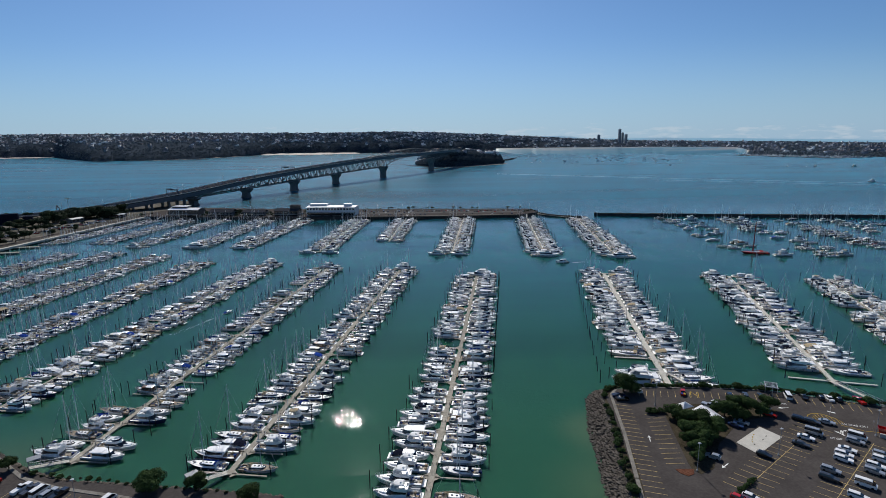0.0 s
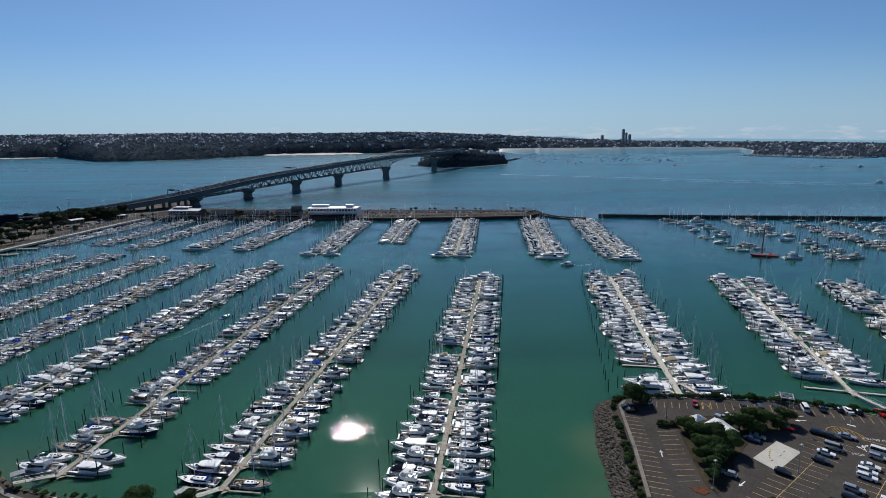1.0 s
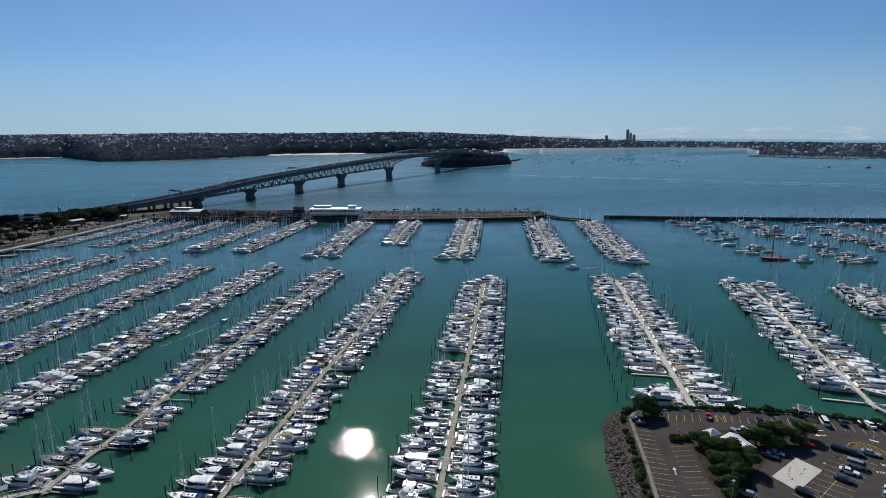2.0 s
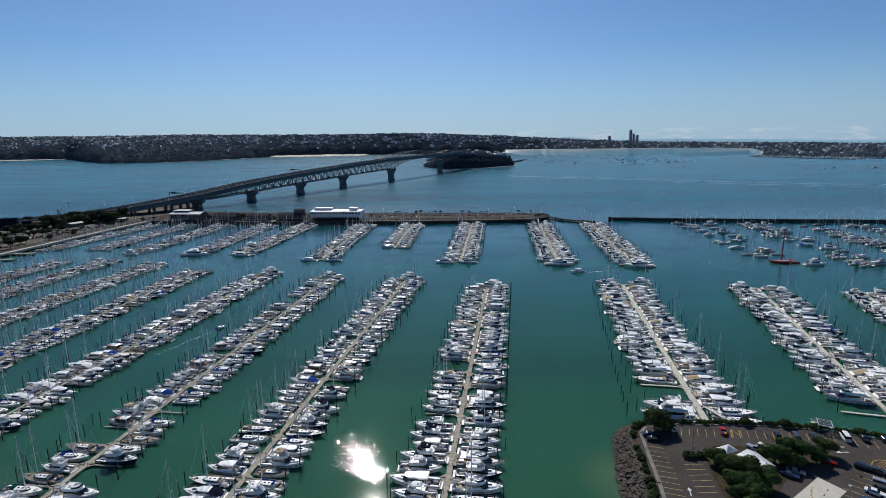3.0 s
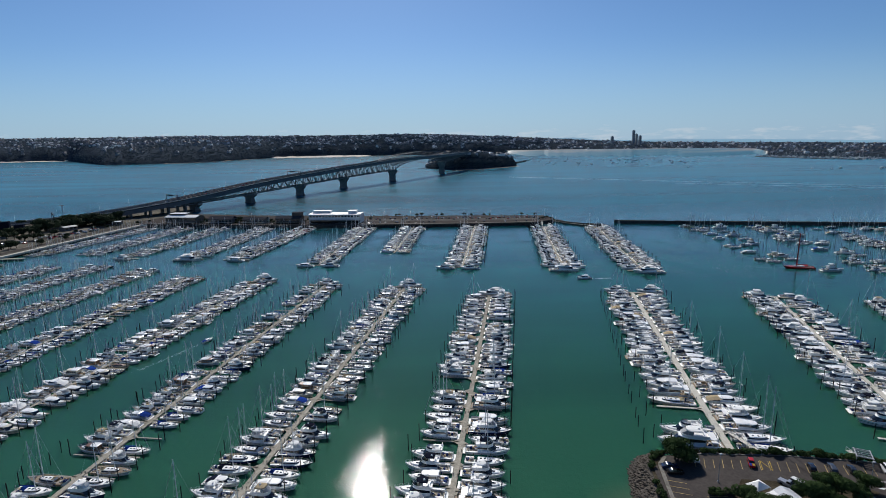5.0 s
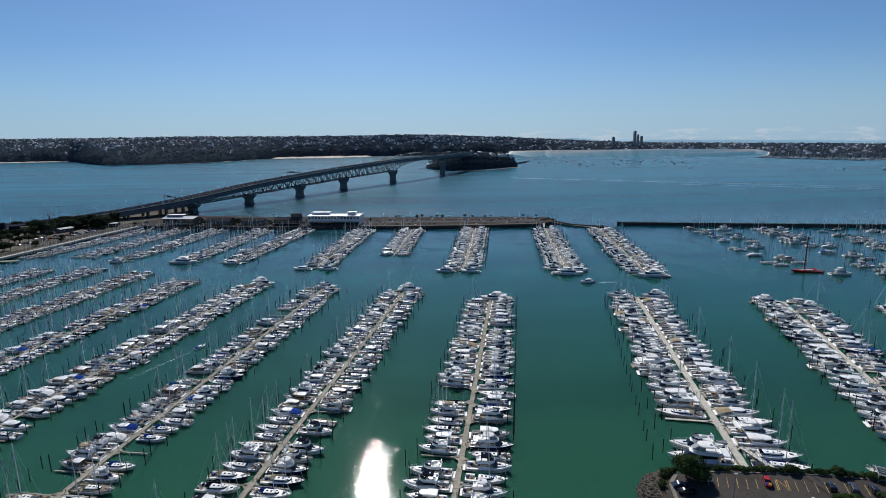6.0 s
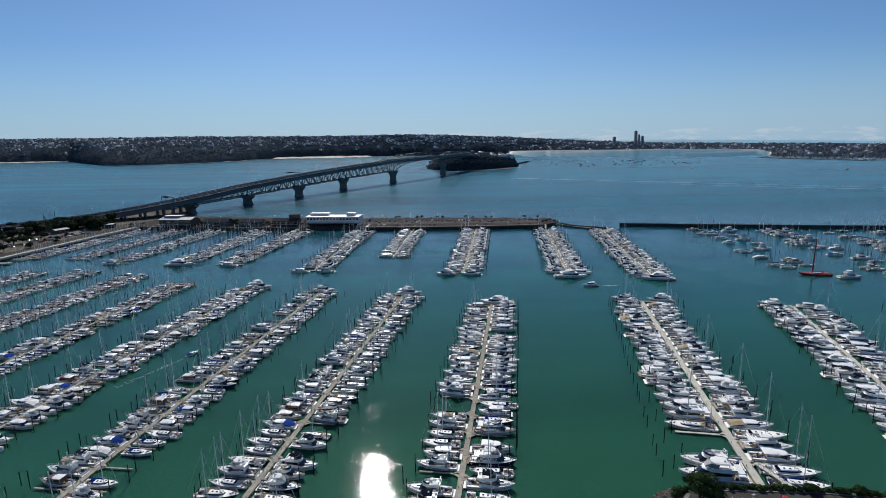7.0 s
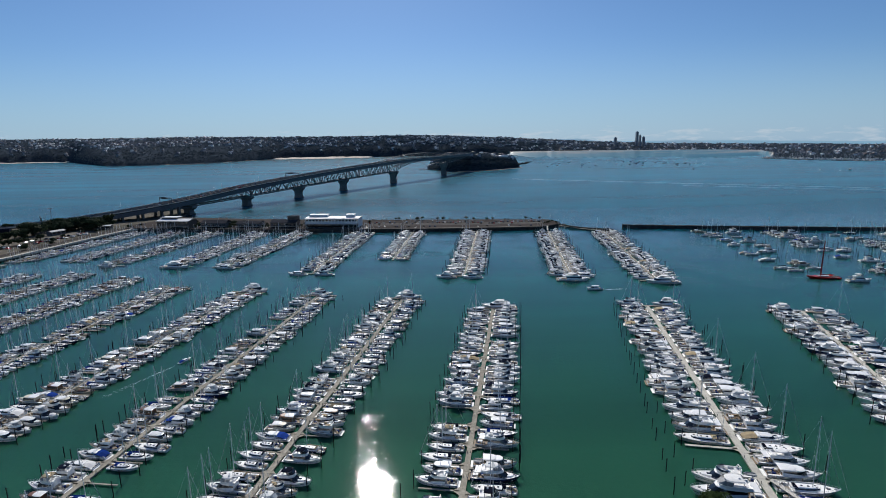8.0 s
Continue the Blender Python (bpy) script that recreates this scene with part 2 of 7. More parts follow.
GRASS = mat("grass", (0.07, 0.11, 0.03), 0.95, var=0.35, scale=0.12, bump=0.4, bump_scale=3, world_space=True)
LEAF = mat("leaf", (0.05, 0.086, 0.028), 0.8, var=0.5, scale=0.6, tint=0.3, color2=(0.026, 0.045, 0.017), spec=0.05, leafy=0.3)
LEAF_DARK = mat("evergreen_leaf", (0.034, 0.05, 0.026), 0.8, var=0.4, scale=0.6, tint=0.3, color2=(0.02, 0.028, 0.016), spec=0.05, leafy=0.25)
LEAF_GREY = mat("shrub_leaf", (0.085, 0.1, 0.05), 0.7, var=0.5, scale=0.9, tint=0.35, color2=(0.03, 0.038, 0.018), spec=0.05, leafy=0.3)
BARK = mat("bark", (0.12, 0.09, 0.06), 0.9, var=0.3, scale=4, bump=0.5)
VARNISH = mat("varnished_wood", (0.2, 0.085, 0.035), 0.35, var=0.25, scale=1.2, tint=0.25, coat=0.3)
GEL = mat("white_gelcoat", (0.89, 0.885, 0.865), 0.24, var=0.04, scale=0.5, tint=0.1, coat=0.3)
CREAM = mat("cream_gelcoat", (0.66, 0.6, 0.47), 0.3, var=0.06, scale=0.5, tint=0.1)
NAVY = mat("navy_hull_paint", (0.018, 0.028, 0.075), 0.2, var=0.15, scale=0.5, tint=0.2, coat=0.4)
GREYHULL = mat("grey_hull_paint", (0.3, 0.32, 0.34), 0.25, var=0.08, scale=0.5, tint=0.15)
MAROON = mat("maroon_hull_paint", (0.07, 0.012, 0.014), 0.3, var=0.15, scale=0.5)
REDHULL = mat("red_hull_paint", (0.42, 0.022, 0.015), 0.3, var=0.12, scale=0.5)
GREENHULL = mat("pale_green_hull_paint", (0.36, 0.62, 0.52), 0.3, var=0.08, scale=0.5)
DECKWHITE = mat("deck_nonskid", (0.86, 0.85, 0.815), 0.6, var=0.07, scale=0.8, bump=0.1, bump_scale=25, tint=0.08)
TEAK = mat("teak_deck", (0.24, 0.175, 0.11), 0.7, var=0.25, scale=1.5, tint=0.2)
GLASS = mat("tinted_window", (0.012, 0.015, 0.02), 0.06, var=0.2, scale=1.0, spec=0.8)
CANVAS_BLUE = mat("blue_canvas", (0.02, 0.055, 0.26), 0.85, var=0.18, scale=1.5, bump=0.2, bump_scale=6, tint=0.3)
CANVAS_DARK = mat("dark_canvas", (0.014, 0.017, 0.03), 0.85, var=0.25, scale=1.5, bump=0.2, bump_scale=6, tint=0.3)
CANVAS_WHITE = mat("white_canvas", (0.79, 0.79, 0.77), 0.8, var=0.08, scale=1.5, bump=0.15, bump_scale=6, tint=0.1)
CANVAS_TAN = mat("tan_canvas", (0.42, 0.34, 0.22), 0.85, var=0.15, scale=1.5, bump=0.2, bump_scale=6, tint=0.2)
CANVAS_GREEN = mat("green_canvas", (0.02, 0.12, 0.085), 0.85, var=0.18, scale=1.5, tint=0.25)
CANVAS_RED = mat("red_canvas", (0.4, 0.03, 0.025), 0.85, var=0.15, scale=1.5, tint=0.2)
ALLOY = mat("mast_alloy", (0.64, 0.65, 0.66), 0.5, 0.1, var=0.06, scale=1.0)
STEEL = mat("stainless_rail", (0.6, 0.61, 0.63), 0.45, 0.6, var=0.05, scale=2.0)
RUBBER = mat("grey_inflatable", (0.3, 0.31, 0.32), 0.7, var=0.1, scale=1.0)
BRIDGE_STEEL = mat("bridge_steel", (0.095, 0.108, 0.125), 0.65, 0.1, var=0.15, scale=0.05, world_space=True)
BRIDGE_PIER = mat("bridge_pier_concrete", (0.2, 0.2, 0.2), 0.85, var=0.25, scale=0.08, world_space=True)
PAINT_WHITE = mat("road_paint_white", (0.7, 0.7, 0.67), 0.8, var=0.25, scale=0.7, world_space=True)
PAINT_YELLOW = mat("road_paint_yellow", (0.42, 0.29, 0.06), 0.8, var=0.3, scale=0.7, world_space=True)
PAINT_FADED = mat("faded_bay_paint", (0.5, 0.38, 0.17), 0.85, var=0.35, scale=0.7, world_space=True)
PALE_DECK = mat("concrete_pontoon", (0.55, 0.53, 0.47), 0.8, var=0.14, scale=0.7, bump=0.2, bump_scale=8, world_space=True, tint=0.08)
WALL_WHITE = mat("painted_wall", (0.64, 0.65, 0.66), 0.6, var=0.1, scale=0.2, world_space=True)
WALL_GREY = mat("grey_cladding", (0.12, 0.125, 0.13), 0.7, var=0.2, scale=0.2, world_space=True)
ROOF_GREY = mat("roof_metal", (0.2, 0.215, 0.23), 0.5, 0.2, var=0.15, scale=0.2, world_space=True)
ROOF_PALE = mat("pale_roof_sheet", (0.55, 0.57, 0.6), 0.55, var=0.12, scale=0.6, world_space=True)
ROOF_BROWN = mat("roof_brown", (0.1, 0.08, 0.07), 0.75, var=0.2, scale=0.3, world_space=True)
PATH_CONCRETE = mat("worn_path_concrete", (0.23, 0.215, 0.19), 0.88, var=0.25, scale=0.5, bump=0.25, bump_scale=5, world_space=True)
MULCH = mat("red_bark_mulch", (0.14, 0.062, 0.04), 0.95, var=0.35, scale=1.5, bump=0.5, bump_scale=8, world_space=True)
SAND = mat("beach_sand", (0.62, 0.56, 0.49), 0.95, var=0.15, scale=0.01, world_space=True)
TYRE = mat("tyre", (0.02, 0.02, 0.02), 0.9, var=0.2, scale=5)
GALV = mat("galvanised_pole", (0.45, 0.46, 0.47), 0.5, 0.5, var=0.1, scale=2)
CAR_COLOURS = {
    "white": mat("car_white", (0.75, 0.75, 0.74), 0.25, var=0.03, coat=0.6), "silver": mat("car_silver", (0.42, 0.44, 0.46), 0.3, 0.5, var=0.04, coat=0.5),
    "black": mat("car_black", (0.012, 0.012, 0.014), 0.2, var=0.1, coat=0.7), "dark blue": mat("car_blue", (0.018, 0.035, 0.09), 0.2, var=0.1, coat=0.7),
    "red": mat("car_red", (0.42, 0.015, 0.012), 0.25, var=0.08, coat=0.6), "dark grey": mat("car_grey", (0.06, 0.063, 0.068), 0.25, 0.3, var=0.08, coat=0.6)}

# ---- mesh building ----


class Mesh:
    """Collects vertices and faces in plain lists."""

    def __init__(self):
        self.v, self.f = [], []

    def face(self, pts):
        n = len(self.v)
        self.v += [tuple(p) for p in pts]
        self.f.append(tuple(range(n, n + len(pts))))

    def box(self, c, s, rz=0.0, top=1.0):
        """A box round the centre c, turned about z; top: its upper face scaled."""
        ca, sa = math.cos(rz), math.sin(rz)
        n = len(self.v)
        for k, q in ((-1, 1.0), (1, top)):
            for i, j in ((-1, -1), (1, -1), (1, 1), (-1, 1)):
                x, y = i * s[0] / 2 * q, j * s[1] / 2 * q
                self.v.append((c[0] + x * ca - y * sa, c[1] + x * sa + y * ca, c[2] + k * s[2] / 2))
        self.f += [(n + 3, n + 2, n + 1, n), (n + 4, n + 5, n + 6, n + 7)] + [(n + i, n + (i + 1) % 4, n + 4 + (i + 1) % 4, n + 4 + i) for i in range(4)]

    def bar(self, a, b, r, sides=4, r2=None):
        """A straight bar from a to b."""
        a, b = Vector(a), Vector(b)
        d = (b - a).normalized()
        u = d.cross(Vector((0, 0, 1)) if abs(d.z) < 0.9 else Vector((1, 0, 0))).normalized()
        w = d.cross(u)
        n = len(self.v)
        for p, q in ((a, r), (b, r if r2 is None else r2)):
            for i in range(sides):
                t = 2 * math.pi * (i + 0.5) / sides
                self.v.append(tuple(p + u * (q * math.cos(t)) + w * (q * math.sin(t))))
        self.f += [(n + i, n + (i + 1) % sides, n + sides + (i + 1) % sides, n + sides + i) for i in range(sides)]
        self.f += [tuple(range(n + sides - 1, n - 1, -1)), tuple(range(n + sides, n + 2 * sides))]

    def rings(self, rings, closed=True, cap0=False, cap1=False, skip=()):
        """Joins rings of equally many points by quads."""
        n, k = len(self.v), len(rings[0])
        for r in rings:
            self.v += [tuple(p) for p in r]
        for i in range(len(rings) - 1):
            for j in range(k if closed else k - 1):
                if (i, j) in skip:
                    continue
                self.f.append((n + i * k + j, n + i * k + (j + 1) % k, n + (i + 1) * k + (j + 1) % k, n + (i + 1) * k + j))
        if cap0:
            self.f.append(tuple(range(n + k - 1, n - 1, -1)))
        if cap1:
            self.f.append(tuple(range(n + (len(rings) - 1) * k, n + len(rings) * k)))

    def prism(self, poly, z0, z1):
        """An upright prism over an outline that runs anticlockwise."""
        n, k = len(self.v), len(poly)
        self.v += [(p[0], p[1], z0) for p in poly] + [(p[0], p[1], z1) for p in poly]
        self.f += [(n + i, n + (i + 1) % k, n + k + (i + 1) % k, n + k + i) for i in range(k)]
        self.f += [tuple(range(n + k, n + 2 * k)), tuple(range(n + k - 1, n - 1, -1))]

    def blob(self, c, r, seed, squash=1.0, rough=0.25, fine=False):
        """An uneven lump."""
        rnd = random.Random(seed)
        rows, cols = (5, 8) if fine else (3, 6)
        ringlist = []
        for i in range(1, rows + 1):
            th = math.pi * i / (rows + 1)
            ringlist.append([])
            for j in range(cols):
                ph = 2 * math.pi * (j + 0.5 * (i % 2)) / cols
                q = r * (1 + rnd.uniform(-rough, rough))
                ringlist[-1].append((c[0] + q * math.sin(th) * math.cos(ph), c[1] + q * math.sin(th) * math.sin(ph), c[2] + squash * q * math.cos(th)))
        n = len(self.v)
        for q in ringlist:
            self.v += q
        for i in range(rows - 1):
            for j in range(cols):
                self.f.append((n + i * cols + j, n + (i + 1) * cols + j, n + (i + 1) * cols + (j + 1) % cols, n + i * cols + (j + 1) % cols))
        self.f += [tuple(n + j for j in range(cols)), tuple(n + (rows - 1) * cols + j for j in reversed(range(cols)))]

    def tuft(self, c, r, rnd, n, leaf, squash=0.7):
        """A tree far off: n leafy scraps set at random about a crown."""
        for _ in range(n):
            v = Vector((rnd.gauss(0, 1), rnd.gauss(0, 1), rnd.gauss(0, 1))).normalized()
            p = Vector(c) + Vector((v.x, v.y, v.z * squash)) * r * rnd.uniform(0.55, 1.0)
            u = Vector((rnd.uniform(-1, 1), rnd.uniform(-1, 1), rnd.uniform(-0.6, 0.6))).normalized()
            w = u.cross(Vector((rnd.uniform(-1, 1), rnd.uniform(-1, 1), rnd.uniform(-1, 1)))).normalized()
            s = leaf * rnd.uniform(0.6, 1.3)
            self.face([p - u * s, p - w * s * 0.8, p + u * s, p + w * s * 0.8])

    def data(self, name, material, smooth=False):
        me = bpy.data.meshes.new(name)
        me.from_pydata(self.v, [], self.f)
        me.materials.append(material)
        if smooth:
            me.polygons.foreach_set("use_smooth", [True] * len(me.polygons))
        me.update()
        return me


def part(name, mesh, material, parent, label="", smooth=False):
    """Links a Mesh as one mesh object under a thing or a part."""
    ob = new(name, mesh.data(name, material, smooth) if isinstance(mesh, Mesh) else mesh)
    ob.parent = parent
    return tagged(ob, label)


def thing(name, label, category, group="", m=None):
    ob = new(name)
    if m is not None:
        ob.matrix_basis = m
    return tagged(ob, label, category, group)


def single(name, mesh, material, label, category="", group="", kind="", smooth=False):
    return tagged(new(name, mesh.data(name, material, smooth)), label, category, group, kind)


def lerp(a, b, t):
    return tuple(p + (q - p) * t for p, q in zip(a, b))


def interp(x, pts):
    """Piecewise straight curve through pairs."""
    return float(np.interp(x, [p[0] for p in pts], [p[1] for p in pts]))




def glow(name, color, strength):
    """Self-lit colour for plain far distance; the paleness of the air is put into the glow."""
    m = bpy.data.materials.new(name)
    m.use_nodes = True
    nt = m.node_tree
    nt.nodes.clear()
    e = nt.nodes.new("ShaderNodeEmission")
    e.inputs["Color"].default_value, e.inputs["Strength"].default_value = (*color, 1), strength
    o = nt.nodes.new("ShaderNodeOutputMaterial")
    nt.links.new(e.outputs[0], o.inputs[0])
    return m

# ---- water and land ----
RX0, RX1, RY0, RY1, RDX, RDY = -62.0, 10.0, 140.0, 262.0, 0.3, 0.18   # fairway patch of meshed wavelets, placed where the camera sees the sun's glitter


def rippled_water():
    """One sheet: four wide flat pieces round a fairway of small uneven wavelets, ruffled by gusts and calm under the quay."""
    xs, ys = np.arange(RX0, RX1 + 0.01, RDX), np.arange(RY0, RY1 + 0.01, RDY)
    X, Y = np.meshgrid(xs, ys)
    x1, y1 = xs[-1], ys[-1]
    r = np.random.RandomState(4)
    gust = np.array([[noise.noise(Vector((x * 0.075, y * 0.04, 2.2))) + 0.4 * noise.noise(Vector((x * 0.3, y * 0.2, 5))) for x in xs[::4]] for y in ys[::6]])
    gust = np.repeat(np.repeat(gust, 6, 0), 4, 1)[:len(ys), :len(xs)]
    step = np.clip((Y - 158) / 12, 0, 1)
    amp = (0.0025 + 0.0075 * np.clip(gust + 0.01, 0, 0.6)) * (0.06 + 0.94 * step * step * (3 - 2 * step))
    edge = np.minimum.reduce([X - xs[0], x1 - X, Y - ys[0], y1 - Y])
    Z = r.normal(0, 1, X.shape) * amp * np.clip(edge / 3, 0, 1)
    nx, ny = len(xs), len(ys)
    verts = np.stack([X, Y, Z], 2).reshape(-1, 3)
    i = (np.arange(ny - 1)[:, None] * nx + np.arange(nx - 1)).ravel()
    quads = np.stack([i, i + 1, i + nx + 1, i + nx], 1)
    far_c = [(-5600, -1500, 0), (5600, -1500, 0), (5600, 4850, 0), (-5600, 4850, 0)]
    near_c = [0, nx - 1, nx * ny - 1, nx * (ny - 1)]
    n = nx * ny
    rim = [(n + k, n + (k + 1) % 4, near_c[(k + 1) % 4], near_c[k]) for k in range(4)]
    me = bpy.data.meshes.new("water")
    me.from_pydata(verts.tolist() + far_c, [], quads.tolist() + rim)
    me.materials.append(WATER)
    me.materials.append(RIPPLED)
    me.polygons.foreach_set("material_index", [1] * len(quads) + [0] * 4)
    me.update()
    return me


tagged(new("water", rippled_water()), "calm green harbour water turning blue offshore", "water", kind="structure")

# upright glowing strip for the sea beyond the peninsula, its top fitted to the camera's view
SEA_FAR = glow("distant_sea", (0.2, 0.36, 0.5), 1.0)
SEA_LINE = [(10, -0.0004), (22, -0.0008), (29, -0.0021), (39, -0.0062), (45, -0.009)]
m = Mesh()
xs = [900 + 150 * i for i in range(28)]
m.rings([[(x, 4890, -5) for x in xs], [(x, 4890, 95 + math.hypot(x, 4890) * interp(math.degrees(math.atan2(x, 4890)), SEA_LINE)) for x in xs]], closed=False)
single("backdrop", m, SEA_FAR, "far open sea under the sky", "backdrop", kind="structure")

# near shore: car park point, inner quay and the land behind the camera
SHORE = [(300, 120), (210, 145), (156, 164.4), (122, 179.1), (100, 183), (77, 184.8), (66, 184), (60, 178), (57.5, 160), (54, 140), (51, 126), (46, 112), (20, 104), (-30, 108), (-44, 128.6), (-66, 132.4),
         (-86, 135), (-108, 138.4), (-121, 143), (-134, 152), (-200, 180), (-400, 230)]
m = Mesh()
m.prism(SHORE + [(-400, -700), (300, -700)], -2, 2.45)
single("ground", m, ASPHALT, "dark asphalt car park by the marina", "ground", kind="structure")

# ---- boats: bow towards +x, stern at x = 0, waterline at z = 0 ----


CANVAS_GREY = mat("grey_side_curtain", (0.46, 0.47, 0.48), 0.5, var=0.25, scale=1.2, tint=0.4)
COCKPIT = mat("cockpit_sole", (0.42, 0.38, 0.32), 0.8, var=0.3, scale=1.5, tint=0.3)


def half_beam(s, B, stern):
    return B / 2 * min(1.0, stern + (1 - stern) * s / 0.4) * (1 - max(0.0, (s - 0.42) / 0.58) ** 2.3) + 0.02


def sheer(s, F):
    return F * (0.82 + 0.5 * s ** 1.7)


STATIONS = [0, 0.1, 0.22, 0.36, 0.5, 0.64, 0.76, 0.86, 0.94, 1.0]


def hull_mesh(L, B, F, stern, rake=0.1):
    m = Mesh()
    rings = []
    for s in STATIONS:
        b, d = half_beam(s, B, stern), sheer(s, F)
        pts = []
        for q, z, back in ((0.0, -0.35, rake), (0.72, -0.1, rake * 0.85), (0.93, d * 0.5, rake * 0.4), (1.0, d, 0.0), (0.965, d + 0.07, 0.0), (0.93, d - 0.02, 0.0)):
            pts.append((L * (s - back * s ** 4), b * q, z))
        rings.append([(x, -y, z) for x, y, z in reversed(pts)] + pts[1:])
    m.rings(rings, closed=False)
    m.face([p for p in rings[0][2:-2]][::-1])
    return m


def deck_mesh(L, B, F, stern, cockpit):
    """Deck from the cockpit's end to the bow, with the sunken cockpit floor behind it."""
    m = Mesh()
    rings = []
    for s in [cockpit] + [q for q in STATIONS if q > cockpit + 0.02]:
        b, d = half_beam(s, B, stern) * 0.94, sheer(s, F)
        rings.append([(L * s, -b, d), (L * s, -b * 0.5, d + 0.06), (L * s, b * 0.5, d + 0.06), (L * s, b, d)])
    m.rings(rings, closed=False)
    lo = F * 0.42
    r0 = rings[0]
    m.face([(p[0], p[1], lo) for p in reversed(r0)][::-1] + [p for p in reversed(r0)])
    ring2 = []
    for s in (0, cockpit * 0.5, cockpit):
        b = half_beam(s, B, stern) * 0.9
        ring2.append([(L * s, -b, lo), (L * s, b, lo)])
    m.rings(ring2, closed=False)
    # side benches of the cockpit
    for side in (-1, 1):
        m.box((L * cockpit * 0.5, side * B * 0.36, lo + 0.25), (L * cockpit * 0.8, B * 0.14, 0.5))
    return m


def outline(x0, x1, w, front=0.35, n=3, back=1.0):
    """Plan of a cabin: square behind, rounded in front, anticlockwise."""
    L = x1 - x0
    right = [(x0, -w / 2 * back)]
    right += [(x1 - L * front, -w / 2)]
    for i in range(1, n + 1):
        t = math.pi / 2 * i / (n + 0.6)
        right.append((x1 - L * front + L * front * math.sin(t), -w / 2 * math.cos(t) ** 0.8))
    return right + [(x, -y) for x, y in reversed(right)]


def cabin_meshes(x0, x1, w, z0, h, rake=0.28, front=0.35, tumble=0.24, lo=0.45, hi=0.79, aft=0.02, screen=0.16):
    """A superstructure, and the dark band of windows round it."""
    plan = outline(x0, x1, w, front)
    L = x1 - x0

    def ring(t, out=0.0):
        r = []
        for x, y in plan:
            u = (x - x0) / L
            r.append((x - rake * h * t * u ** 1.5 * 1.6 + aft * h * t * (1 - u) + out * (1 if u > 0.5 else -0.3), y * (1 - tumble * t) + math.copysign(out, y), z0 + h * t))
        return r
    body = Mesh()
    crown = [(x * 0.92 + (x0 + x1) / 2 * 0.08, y * 0.8, z + 0.1) for x, y, z in ring(1.0)]
    eave = [(x, y, z + 0.03) for x, y, z in ring(1.0, 0.07)]
    body.rings([ring(0), ring(lo), ring(hi), ring(0.97), eave, crown], cap1=True)
    glass = Mesh()

    def pane(base, front_t):
        r = []
        for (x, y), lowp, highp in zip(plan, ring(0.0, 0.03), ring(1.0, 0.03)):
            u = (x - x0) / L
            t = base + (front_t - base) * min(1.0, max(0.0, (u - (1 - front) + 0.08) / 0.2))
            lowp, highp = Vector(ring_at(x, y, t - 0.02)), Vector(ring_at(x, y, t + 0.02))
            r.append(tuple((lowp + highp) / 2))
        return r

    def ring_at(x, y, t, out=0.03):
        u = (x - x0) / L
        return (x - rake * h * t * u ** 1.5 * 1.6 + aft * h * t * (1 - u) + out * (1 if u > 0.5 else -0.3), y * (1 - tumble * t) + math.copysign(out, y), z0 + h * t)
    glass.rings([pane(lo + 0.02, screen), pane((lo + hi) / 2, (screen + 0.93) / 2), pane(hi - 0.02, 0.93)], closed=False)
    return body, glass


def rail_mesh(L, B, F, stern, s0, s1=0.99, h=0.62, r=0.022):
    m = Mesh()
    pts = [s0 + (s1 - s0) * i / 6 for i in range(7)]
    for side in (-1, 1):
        last = None
        for s in pts:
            foot = Vector((L * s, side * half_beam(s, B, stern) * 0.95, sheer(s, F)))
            head = foot + Vector((0.03, side * 0.02, h))
            m.bar(foot, head, r, 3)
            if last:
                m.bar(last, head, r, 3)
                m.bar(last - Vector((0, 0, h / 2)), head - Vector((0, 0, h / 2)), r * 0.6, 3)
            last = head
    return m


def stripe_mesh(L, B, F, stern, z, thick, rake=0.1):
    """A band of paint along both sides of a hull."""
    m = Mesh()
    for side in (-1, 1):
        rings = []
        for s in STATIONS:
            b, d = half_beam(s, B, stern), sheer(s, F)
            row = []
            for zz in (z, z + thick):
                t = min(1.0, max(0.0, zz / d))
                q = 0.80 + 0.26 * t if t < 0.5 else 0.93 + 0.14 * (t - 0.5)
                row.append((L * (s - rake * 0.8 * (1 - t) * s ** 4), side * (b * q + 0.02), zz))
            rings.append(row if side > 0 else row[::-1])
        m.rings(rings, closed=False)
    return m


GEAR = island_mat("deck_gear", [(0, (0.05, 0.055, 0.07)), (0.14, (0.62, 0.6, 0.55)), (0.46, (0.03, 0.05, 0.15)), (0.54, (0.3, 0.09, 0.035)), (0.58, (0.4, 0.32, 0.22)), (0.75, (0.3, 0.3, 0.3)), (0.96, (0.25, 0.03, 0.03))], 0.6)


